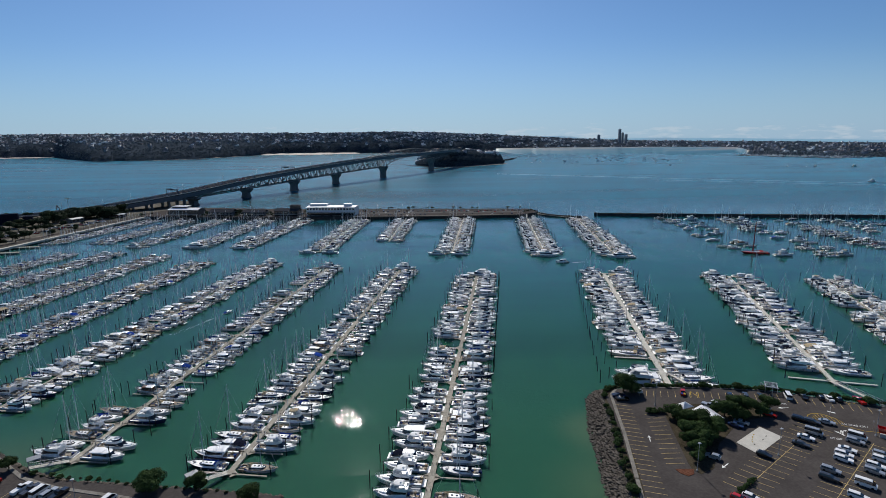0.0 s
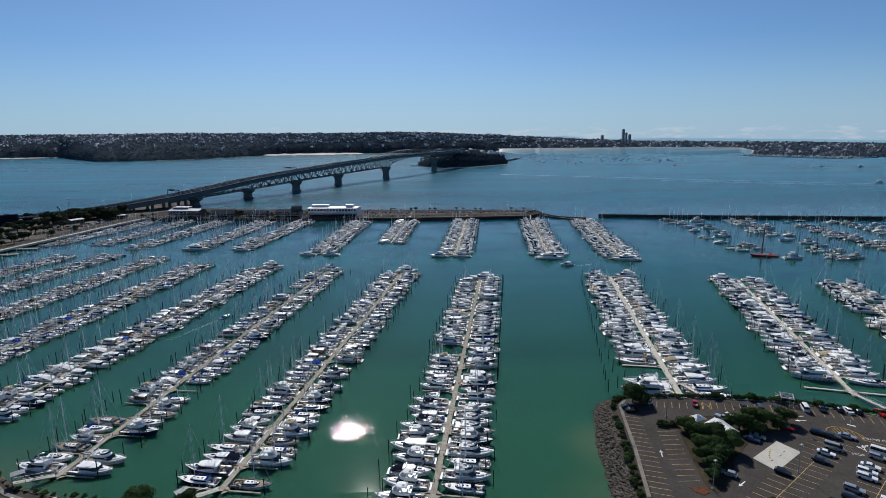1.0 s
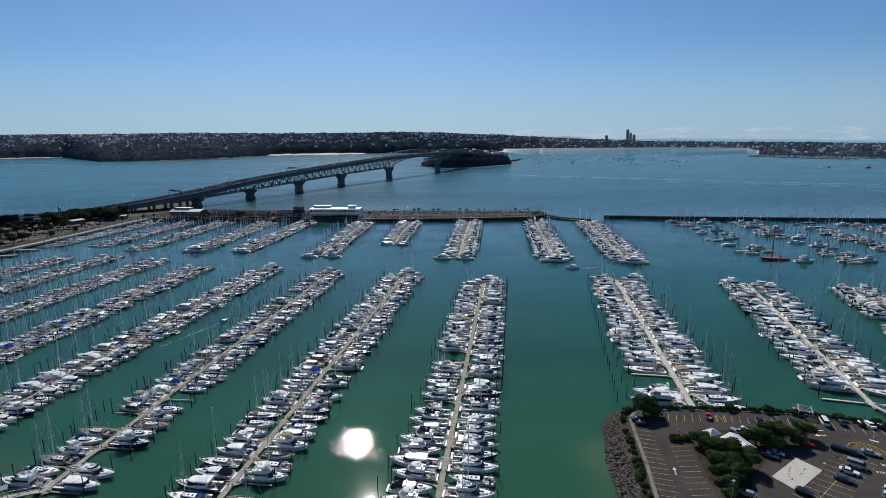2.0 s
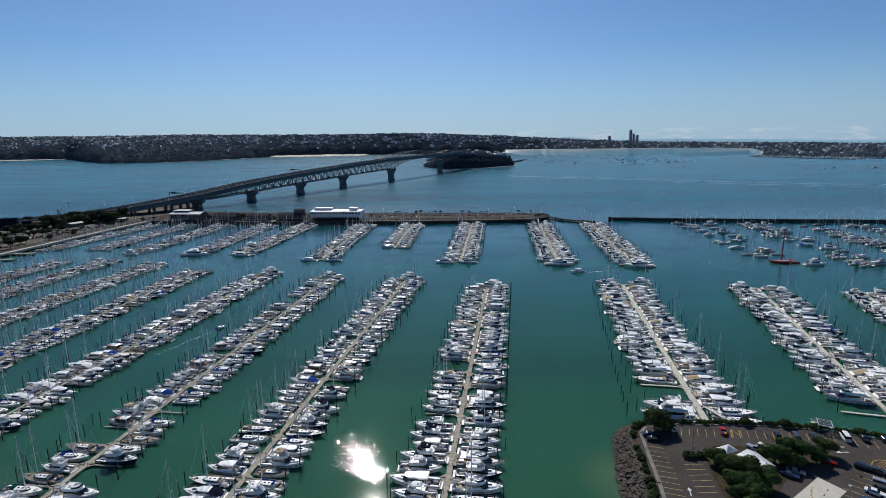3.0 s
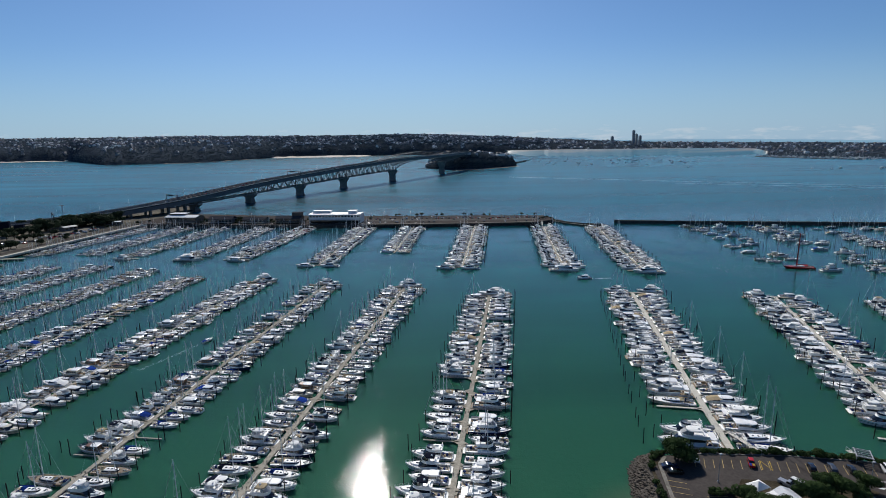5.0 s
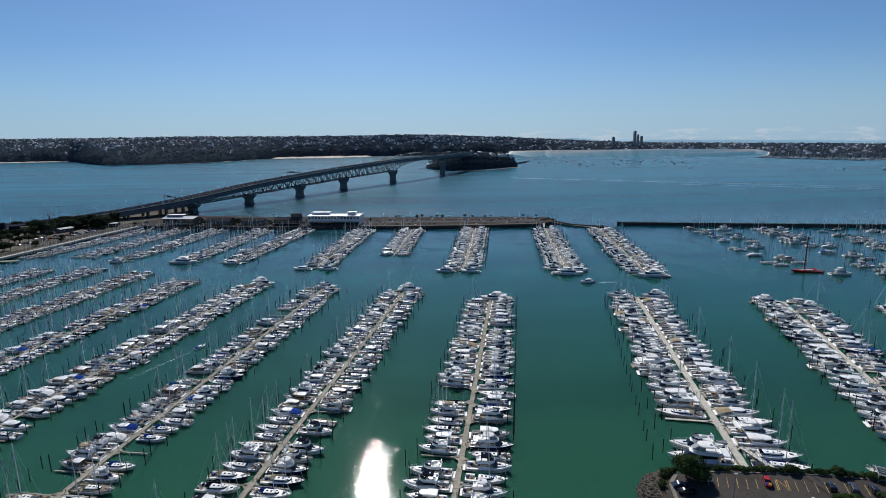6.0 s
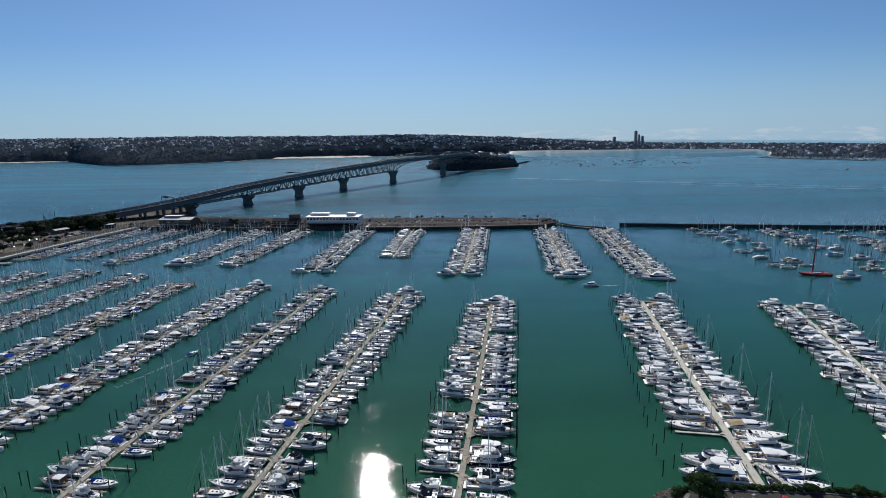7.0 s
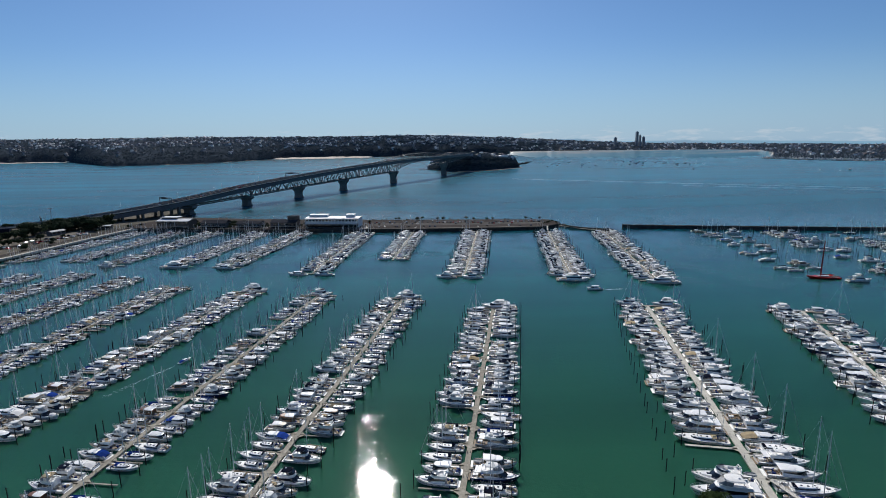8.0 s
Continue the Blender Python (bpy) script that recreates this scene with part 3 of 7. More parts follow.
def gear_mesh(L, B, F, stern, cock, seed):
    """Fenders along the sides, seats, lockers, bags and coiled lines about the cockpit and foredeck."""
    r, m = random.Random(seed), Mesh()
    for side in (-1, 1):
        for k in range(3):
            q = 0.18 + 0.2 * k + r.uniform(-0.04, 0.04)
            y = side * (half_beam(q, B, stern) + 0.12)
            m.bar((L * q, y, sheer(q, F) * 0.85), (L * q, y, sheer(q, F) * 0.3), 0.13, 5)
    for k in range(7):
        q = cock * r.uniform(0.12, 0.85)
        m.box((L * q, B * r.uniform(-0.34, 0.34), F * 0.42 + 0.35), (r.uniform(0.4, 1.1), r.uniform(0.3, 0.8), r.uniform(0.35, 0.8)), r.uniform(0, 3), 0.85)
    for k in range(3):
        q = r.uniform(0.78, 0.93)
        m.box((L * q, half_beam(q, B, stern) * r.uniform(-0.4, 0.4), sheer(q, F) + 0.16), (r.uniform(0.3, 0.8), r.uniform(0.3, 0.5), 0.22), r.uniform(0, 3), 0.8)
    return m


def motor_cruiser(L, hull_mat, style, label, canvas=CANVAS_WHITE, deck_mat=DECKWHITE, tender=False, cabin_mat=None, roofed=True):
    """style: 0 low sports boat with arch, 1 hardtop launch, 2 flybridge cruiser, 3 large two-deck motor yacht."""
    B, F, stern = L * 0.296 + 0.4, 0.66 + L * 0.045, 0.88
    root = thing(("sports_cruiser", "motor_launch", "flybridge_cruiser", "motor_yacht")[style], label, "motor boat", "boats in the marina")
    cock = 0.3 if style else 0.34
    part("hull", hull_mesh(L, B, F, stern), hull_mat, root, smooth=False)
    part("deck", deck_mesh(L, B, F, stern, cock), deck_mat, root)
    well = Mesh()
    well.box((L * cock * 0.48, 0, F * 0.42 + 0.02), (L * cock * 0.84, B * 0.6, 0.03))
    well.box((L * cock - 0.32, 0, F * 0.8), (0.06, B * 0.5, F * 0.7))
    part("cockpit_floor", well, TEAK if style in (1, 3) else COCKPIT, root)
    if hull_mat in (GEL, CREAM, GREYHULL):
        part("hull_stripe", stripe_mesh(L, B, F, stern, F * 0.62, 0.12), NAVY if style % 2 == 0 else CANVAS_DARK, root, "dark painted stripe")
    tagged(part("deck_gear", gear_mesh(L, B, F, stern, cock, label), GEAR, root, "fenders, seats and bags on deck"), kind="stuff")
    zc = sheer(0.45, F)
    x0, x1 = L * cock, L * (0.74 if style < 3 else 0.78)
    h = (0.95, 1.45, 1.6, 1.9)[style]
    body, glass = cabin_meshes(x0 - 0.3, x1, B * (0.8 if style else 0.74), zc - 0.02, h, rake=(0.9, 0.35, 0.6, 0.6)[style])
    # low trunk on the foredeck
    trunk, _ = cabin_meshes(L * 0.6, L * 0.88, B * 0.42, sheer(0.7, F) - 0.15, 0.5, rake=0.4, front=0.6)
    hatch = Mesh()
    hatch.box((L * 0.72, 0, sheer(0.7, F) + 0.45), (1.2, 0.7, 0.05))
    fore = part("foredeck_trunk", trunk, CREAM if hull_mat is CREAM else GEL, root)
    part("hatch", hatch, GLASS, fore, "small dark deck hatch")
    plat = Mesh()
    plat.box((-0.35, 0, F * 0.28), (0.8, B * 0.78, 0.12))
    part("swim_platform", plat, DECKWHITE if style != 3 else TEAK, root)
    cabin = part("cabin", body, cabin_mat or (CREAM if hull_mat is CREAM else GEL), root)
    part("window_band", glass, GLASS, cabin, "dark tinted windows")
    zt = zc + h
    extra = Mesh()
    if style == 0:
        for a in (-1, 1):
            extra.bar((x0 - 0.2, a * B * 0.42, zc - 0.2), (x0 + 0.5, a * B * 0.36, zc + 1.3), 0.09)
        extra.bar((x0 + 0.5, -B * 0.36, zc + 1.3), (x0 + 0.5, B * 0.36, zc + 1.3), 0.1)
        part("radar_arch", extra, GEL, root)
        cover = Mesh()
        cover.rings([[(L * 0.03, y * 0.9, zc - 0.1 - abs(y) * 0.1) for y in (-B * 0.42, 0, B * 0.42)], [(x0 * 0.55, y, zc + 0.75 - abs(y) * 0.16) for y in (-B * 0.42, 0, B * 0.42)],
                     [(x0 + 0.3, y * 0.95, zc + 0.95 - abs(y) * 0.16) for y in (-B * 0.42, 0, B * 0.42)]], closed=False)
        part("cockpit_cover", cover, canvas, root, "canvas cockpit cover")
    elif style == 1:
        lid = outline((x0 + x1) / 2 - 0.3 * L, (x0 + x1) / 2 + 0.0 * L, B * 0.74, 0.35)
        cx = sum(x for x, _ in lid) / len(lid)
        extra.rings([[(x, y, zt + 0.08) for x, y in lid], [(x, y, zt + 0.15) for x, y in lid], [(cx + (x - cx) * 0.9, y * 0.8, zt + 0.24) for x, y in lid], [(cx + (x - cx) * 0.5, y * 0.3, zt + 0.28) for x, y in lid]], cap0=True, cap1=True)
        for a in (-1, 1):
            extra.bar(((x0 + x1) / 2 - 0.28 * L, a * B * 0.34, F), ((x0 + x1) / 2 - 0.28 * L, a * B * 0.31, zt + 0.1), 0.05)
        extra.bar((x0 + 1.2, 0, zt + 0.1), (x0 + 1.1, 0, zt + 1.4), 0.04)
        part("hardtop", extra, GEL, root)
    else:
        # flybridge coaming, seats, screen and canopy
        fx0, fx1, fw = x0 - (0.8 if style == 2 else 1.4), (x0 + x1) / 2 + 0.1 * L, B * 0.68
        plan = outline(fx0, fx1, fw, 0.4)
        fly = Mesh()
        up = [(x, y, zt + 0.05) for x, y in plan]
        rim = [(x + 0.12, y * 1.04, zt + 0.68) for x, y in plan]
        inn = [(x * 0.97 + 0.03 * fx0, y * 0.9, zt + 0.66) for x, y in plan]
        low = [(x * 0.97 + 0.03 * fx0, y * 0.9, zt + 0.14) for x, y in plan]
        fly.rings([up, rim, inn, low], cap1=True, cap0=True)
        fly.box((fx0 + 1.0, 0, zt + 0.35), (0.6, fw * 0.7, 0.5))
        fly.box((fx1 - 1.3, 0.3, zt + 0.4), (0.5, 0.6, 0.6))
        upper = part("flybridge", fly, GEL, root)
        top = Mesh()
        tz = zt + (1.75 if style == 2 else 1.9)
        tx0, tx1 = fx0 + 0.24 * (fx1 - fx0), fx1 - 0.18 * (fx1 - fx0)
        if roofed:
            lid = outline(tx0, tx1, fw * 0.98, 0.45, 4, 0.9)
            cx = sum(x for x, _ in lid) / len(lid)
            top.rings([[(x, y, tz - 0.2) for x, y in lid], [(x, y, tz - 0.13) for x, y in lid], [(cx + (x - cx) * 0.92, y * 0.84, tz + 0.02) for x, y in lid], [(cx + (x - cx) * 0.55, y * 0.4, tz + 0.1) for x, y in lid]], cap0=True, cap1=True)
            for xx in (tx0 + 0.2, tx1 - 0.3):
                for a in (-1, 1):
                    top.bar((xx, a * fw * 0.48, zt + 0.5), (xx, a * fw * 0.48, tz - 0.05), 0.04, 3)
            top.bar((tx0 + 0.3, 0, tz), (tx0, 0, tz + 1.1), 0.04, 3)
            part("bimini", top, canvas, upper, "canopy over the flybridge")
            clear = Mesh()
            half = [(x, y) for x, y in plan if x > fx0 + 0.5]
            clear.rings([[(x + 0.06, y * 1.0, zt + 0.7) for x, y in half], [(min(x, tx1 + 0.15) - 0.1, y * 0.96, tz - 0.2) for x, y in half]], closed=False)
            part("clear_panel", clear, GLASS if canvas is CANVAS_DARK else CANVAS_GREY, upper, "side curtains under the canopy")
        else:
            # open flybridge: a low raked screen, helm console, sun pad and an arch aft
            half = [(x, y) for x, y in plan if x > fx0 + 0.45 * (fx1 - fx0)]
            scr = Mesh()
            scr.rings([[(x + 0.1, y * 1.02, zt + 0.68) for x, y in half], [(x - 0.25, y * 0.95, zt + 1.12) for x, y in half]], closed=False)
            part("wind_screen", scr, GLASS, upper, "low dark wind screen")
            seat = Mesh()
            seat.box((fx0 + 0.55 * (fx1 - fx0), -fw * 0.2, zt + 0.55), (0.7, 0.6, 0.8))
            seat.box((fx0 + 0.3 * (fx1 - fx0), fw * 0.22, zt + 0.4), (1.5, fw * 0.3, 0.5))
            part("helm_seat", seat, CANVAS_TAN if canvas is CANVAS_TAN else CANVAS_WHITE, upper)
            tz = zt + 1.5
            bow_ = Mesh()
            for e in (-1, 1):
                bow_.bar((fx0 + 0.5, e * fw * 0.5, zt + 0.5), (fx0 + 0.2, e * fw * 0.44, tz), 0.08)
            bow_.bar((fx0 + 0.2, -fw * 0.44, tz), (fx0 + 0.2, fw * 0.44, tz), 0.1)
            part("radar_arch", bow_, GEL, upper)
            tx0 = fx0 - 0.7
        dome = Mesh()
        dome.rings([[(tx0 + 0.9 + q * math.cos(a), 0.3 + q * math.sin(a), tz + z) for a in [2 * math.pi * k / 8 for k in range(8)]] for q, z in ((0.26, 0.0), (0.3, 0.18), (0.2, 0.36), (0.05, 0.42))], cap1=True)
        part("radar_dome", dome, GEL, upper)
        if style == 3:
            over = Mesh()
            over.box((x0 - 1.6, 0, zt - 0.02), (3.2, B * 0.74, 0.12))
            for a in (-1, 1):
                over.bar((L * 0.04, a * B * 0.34, F * 0.9), (L * 0.06, a * B * 0.34, zt), 0.06)
            over.box((L * 0.1, 0, F * 0.42 + 0.4), (1.6, 1.2, 0.8))
            part("aft_deck_roof", over, GEL, root)
    tagged(part("rail", rail_mesh(L, B, F, stern, 0.5), STEEL, root, "stainless bow rail"), kind="stuff")
    if tender:
        t = Mesh()
        zt2 = sheer(0.2, F) + (1.7 if style >= 2 else 0.3)
        for a in (-1, 1):
            t.bar((0.1, a * 0.55, zt2), (2.2, a * 0.55, zt2), 0.2, 6)
            t.bar((2.2, a * 0.55, zt2), (2.9, 0, zt2 + 0.1), 0.2, 6, 0.14)
        t.box((1.2, 0, zt2 - 0.05), (2.2, 1.0, 0.12))
        part("tender", t, RUBBER, root, "grey inflatable dinghy on board")
    return root


def sailing_yacht(L, hull_mat, label, cover=CANVAS_BLUE, deck_mat=DECKWHITE, mast_mat=ALLOY, ketch=False, dodger=True, cabin_mat=None):
    B, F, stern = L * 0.278 + 0.35, 0.58 + L * 0.032, 0.72
    root = thing("sailing_yacht", label, "sailing boat", "boats in the marina")
    part("hull", hull_mesh(L, B, F, stern, 0.14), hull_mat, root)
    part("deck", deck_mesh(L, B, F, stern, 0.26), deck_mat, root)
    if hull_mat in (GEL, CREAM):
        part("hull_stripe", stripe_mesh(L, B, F, stern, F * 0.78, 0.09, 0.14), NAVY, root, "blue painted stripe")
    body, glass = cabin_meshes(L * 0.27, L * 0.7, B * 0.52, sheer(0.4, F), 0.48, rake=0.6, front=0.5, lo=0.15, hi=0.8)
    for k in (0.4, 0.5):
        glass.box((L * k, 0, sheer(0.4, F) + 0.6), (0.5, 0.5, 0.06))
    glass.box((L * 0.8, 0, sheer(0.8, F) + 0.06), (0.6, 0.6, 0.08))
    for a in (-1, 1):
        glass.box((L * 0.62, a * B * 0.1, sheer(0.62, F) + 0.5), (0.4, 0.25, 0.1))
    well = Mesh()
    well.box((L * 0.13, 0, F * 0.42 + 0.02), (L * 0.2, B * 0.42, 0.04))
    well.bar((L * 0.07, -0.4, F + 0.5), (L * 0.07, 0.4, F + 0.5), 0.06, 4)
    well.bar((L * 0.07, 0, F * 0.4), (L * 0.07, 0, F + 0.5), 0.08, 4)
    part("cockpit_floor", well, COCKPIT, root, "dark cockpit floor with a wheel")
    coach = part("coachroof", body, cabin_mat or GEL, root)
    part("window_band", glass, GLASS, coach, "dark cabin windows")
    tagged(part("deck_gear", gear_mesh(L, B, F, stern, 0.26, label), GEAR, root, "fenders and bags on deck"), kind="stuff")
    H = L * 1.28
    mast = Mesh()
    base = sheer(0.4, F) + 0.45
    xm = L * 0.57
    mast.bar((xm, 0, base), (xm - 0.15, 0, base + H), 0.125 if L < 16 else 0.42, 6, 0.095 if L < 16 else 0.26)
    for t in (0.42, 0.7):
        mast.bar((xm - 0.1, -B * 0.28 * (1.3 - t), base + H * t), (xm - 0.1, B * 0.28 * (1.3 - t), base + H * t), 0.03, 3)
    if ketch:
        mast.bar((L * 0.14, 0, F), (L * 0.13, 0, F + H * 0.68), 0.09, 5, 0.06)
    pole = part("mast", mast, mast_mat, root)
    boom = Mesh()
    zb = base + 0.95
    ring = []
    for i, (t, r) in enumerate(((0, 0.26), (0.15, 0.24), (0.5, 0.18), (0.85, 0.12), (1, 0.06))):
        x = xm - 0.1 - t * L * 0.4
        ring.append([(x, r * 0.7 * math.cos(a), zb + r * math.sin(a)) for a in [2 * math.pi * k / 7 for k in range(7)]])
    boom.rings(ring, cap0=True, cap1=True)
    part("sail_cover", boom, cover, pole, "canvas cover over the boom")
    rig = Mesh()
    top = (xm - 0.14, 0, base + H * 0.97)
    rig.bar((L * 0.985, 0, sheer(1, F) + 0.1), top, 0.05, 4, 0.03)
    rig.bar((0.05, 0, F), top, 0.014, 3)
    for a in (-1, 1):
        rig.bar((xm, a * B * 0.47, sheer(0.5, F)), (xm - 0.1, a * B * 0.16, base + H * 0.7), 0.014, 3)
        rig.bar((xm - 0.1, a * B * 0.16, base + H * 0.7), top, 0.014, 3)
    part("rigging", rig, STEEL, pole)
    if dodger:
        dg = Mesh()
        zc = sheer(0.3, F)
        ys = [-B * 0.3, -B * 0.2, 0, B * 0.2, B * 0.3]
        dg.rings([[(L * 0.33, y, zc + 0.5) for y in ys], [(L * 0.29, y, zc + 1.15 - 1.2 * (y / B) ** 2 * 3) for y in ys], [(L * 0.24, y, zc + 1.2 - 1.2 * (y / B) ** 2 * 3) for y in ys]], closed=False)
        part("sprayhood", dg, cover if cover is not CANVAS_WHITE else CANVAS_DARK, root, "canvas hood over the companionway")
    tagged(part("rail", rail_mesh(L, B, F, stern, 0.05, h=0.55, r=0.016), STEEL, root, "wire guard rail"), kind="stuff")
    return root


def joined(root, name):
    """All parts of a thing in one mesh, for boats far off."""
    me = bpy.data.meshes.new(name)
    V, Fc, mi, mats = [], [], [], []
    for ob in root.children_recursive:
        d = ob.data
        if any(word in ob.name for word in ("rail", "hatch")):
            continue
        if d.materials[0] not in mats:
            mats.append(d.materials[0])
        k, n = mats.index(d.materials[0]), len(V)
        V += [tuple(ob.matrix_basis @ v.co) for v in d.vertices]
        for p in d.polygons:
            Fc.append(tuple(i + n for i in p.vertices))
            mi.append(k)
    me.from_pydata(V, [], Fc)
    for q in mats:
        me.materials.append(q)
    me.polygons.foreach_set("material_index", mi)
    ob = new(name, me)
    return tagged(ob, root["label"], root["category"], root["group"])


# (builder, arguments, length, weight in motor rows, weight in sailing rows)
PROTO = []


def proto(ob, L, wm, ws):
    PROTO.append((ob, L, wm, ws))


proto(motor_cruiser(11.0, GEL, 0, "white low sports cruiser with a dark canvas cockpit cover", CANVAS_DARK), 11.0, 9, 4)
proto(motor_cruiser(12.0, GEL, 0, "white sports cruiser with a white cockpit cover and arch", CANVAS_WHITE), 12.0, 8, 3)
proto(motor_cruiser(10.5, GEL, 1, "white hardtop motor launch with a long cabin"), 10.5, 8, 6)
proto(motor_cruiser(12.0, GEL, 1, "white hardtop launch with teak decks", deck_mat=TEAK, tender=True), 12.0, 6, 3)
proto(motor_cruiser(11.5, CREAM, 1, "cream hardtop launch with a cream cabin"), 11.5, 3, 3)
proto(motor_cruiser(12.5, GEL, 2, "white flybridge cruiser with a white canopy", CANVAS_WHITE), 12.5, 6, 2)
proto(motor_cruiser(12.8, GEL, 2, "white cruiser with an open flybridge and low screen", CANVAS_WHITE, roofed=False), 12.8, 11, 4)
proto(motor_cruiser(11.8, GEL, 2, "white cruiser with an open flybridge and tan seats", CANVAS_TAN, TEAK, roofed=False), 11.8, 7, 3)
proto(motor_cruiser(13.5, GEL, 2, "white flybridge cruiser carrying a grey dinghy", CANVAS_WHITE, tender=True), 13.5, 10, 3)
proto(motor_cruiser(12.5, NAVY, 2, "navy-hulled flybridge cruiser with a white cabin", CANVAS_WHITE), 12.5, 4, 2)
proto(motor_cruiser(13.0, GEL, 2, "white flybridge cruiser with a dark navy canopy", CANVAS_DARK), 13.0, 8, 5)
proto(motor_cruiser(12.8, GREYHULL, 2, "grey-hulled flybridge cruiser with a white canopy", CANVAS_WHITE), 12.8, 3, 1)
proto(motor_cruiser(10.8, GEL, 0, "white sports cruiser with a bright blue cockpit cover", CANVAS_BLUE), 10.8, 2, 2)
proto(motor_cruiser(12.2, GEL, 2, "white flybridge cruiser with a tan canopy", CANVAS_TAN), 12.2, 5, 2)
proto(motor_cruiser(11.2, GEL, 1, "white wooden launch with a varnished brown cabin", cabin_mat=VARNISH, deck_mat=TEAK), 11.2, 3, 2)
proto(motor_cruiser(10.0, GEL, 0, "small white runabout with a tan cockpit cover", CANVAS_TAN), 10.0, 3, 2)
proto(sailing_yacht(11.4, GEL, "white sailing yacht with a green sail cover", CANVAS_GREEN), 11.4, 1, 4)
proto(sailing_yacht(10.6, CREAM, "cream classic yacht with a varnished coachroof", CANVAS_TAN, TEAK, cabin_mat=VARNISH), 10.6, 1, 3)
proto(sailing_yacht(11.0, GEL, "white sailing yacht with a blue sail cover", CANVAS_BLUE), 11.0, 5, 16)
proto(sailing_yacht(12.0, GEL, "white sailing yacht with a dark sail cover", CANVAS_DARK), 12.0, 5, 18)
proto(sailing_yacht(10.2, GEL, "small white sailing yacht with a white sail cover", CANVAS_WHITE), 10.2, 3, 10)
proto(sailing_yacht(12.2, NAVY, "navy-hulled sailing yacht with a cream sail cover", CANVAS_TAN), 12.2, 2, 6)
proto(sailing_yacht(11.5, GEL, "white sailing yacht with teak decks and tan cover", CANVAS_TAN, TEAK), 11.5, 2, 6)
proto(sailing_yacht(11.2, GREYHULL, "grey-hulled sailing yacht with a dark cover", CANVAS_DARK), 11.2, 1, 3)
proto(sailing_yacht(10.8, GEL, "white sailing yacht with a red sail cover", CANVAS_RED), 10.8, 1, 2)
BIG = [(motor_cruiser(16.5, GEL, 3, "large white two-deck motor yacht", CANVAS_WHITE), 16.5),
       (motor_cruiser(15.0, GEL, 2, "big white cruiser with an open flybridge and a dinghy", CANVAS_WHITE, tender=True, roofed=False), 15.0),
       (motor_cruiser(15.5, NAVY, 3, "large navy-hulled motor yacht with white upper works", CANVAS_WHITE), 15.5),
       (motor_cruiser(14.5, GEL, 1, "long white hardtop motor yacht"), 14.5),
       (sailing_yacht(15.0, GEL, "large white sailing yacht with a white cover", CANVAS_WHITE), 15.0),
       (motor_cruiser(16.0, GEL, 2, "big white flybridge cruiser with dark side curtains", CANVAS_DARK), 16.0),
       (motor_cruiser(15.0, GEL, 3, "white two-deck motor yacht with an open upper deck", CANVAS_WHITE, TEAK, roofed=False), 15.0),
       (motor_cruiser(14.8, GEL, 0, "long white open sports cruiser with a tan cover", CANVAS_TAN), 14.8),
       (sailing_yacht(14.6, NAVY, "large navy-hulled yacht with a blue cover", CANVAS_BLUE), 14.6)]
SHIP = motor_cruiser(24.0, GEL, 3, "very large white two-deck motor yacht at a pier head", CANVAS_WHITE)
FAR = [(joined(o, o.name.split(".")[0]), L, wm, ws) for o, L, wm, ws in PROTO]
FAR_BIG = [(joined(o, o.name.split(".")[0]), L) for o, L in BIG]
MAROON_LAUNCH = motor_cruiser(13.0, MAROON, 1, "dark maroon-hulled launch with a white cabin")
GREEN_LAUNCH = motor_cruiser(13.5, GREENHULL, 1, "pale green wooden launch with a white cabin")
BLUE_LAUNCH = motor_cruiser(10.0, GEL, 0, "white boat wholly covered aft by a bright blue cover", CANVAS_BLUE)
OLD_KETCH = sailing_yacht(15.5, CREAM, "long cream classic ketch with a tan sail cover", CANVAS_TAN, DECKWHITE, ketch=True)
BLUE_YACHT = sailing_yacht(12.6, NAVY, "blue-hulled yacht with bright blue canvas", CANVAS_BLUE)
USED = set()


REST = {}


def rest(ob, mm):
    """Adds a boat to the joined mass of boats too far off to pick apart."""
    d = ob.data
    co = np.empty(len(d.vertices) * 3)
    d.vertices.foreach_get("co", co)
    co = co.reshape(-1, 3) @ np.array(mm.to_3x3()).T + np.array(mm.translation)
    for p in d.polygons:
        store = REST.setdefault(d.materials[p.material_index].name, Mesh())
        store.face([co[i] for i in p.vertices])


def moor(ob, x, y, rz, k=1.0, far=False):
    """Sets a boat of that model afloat; the model itself is the first of its kind."""
    mm = pose(x, y, 0, 0, 0, math.degrees(rz)) @ Matrix.Diagonal((k, k, k, 1))
    if far:
        return rest(ob, mm)
    if ob.name not in USED:
        USED.add(ob.name)
        ob.matrix_basis = mm
        return ob
    q = ob.scale[0]
    return copy_thing(ob, mm @ Matrix.Diagonal((1 / q, 1 / q, 1 / q, 1)))


# ---- pontoons ----
ALL_PILES = []


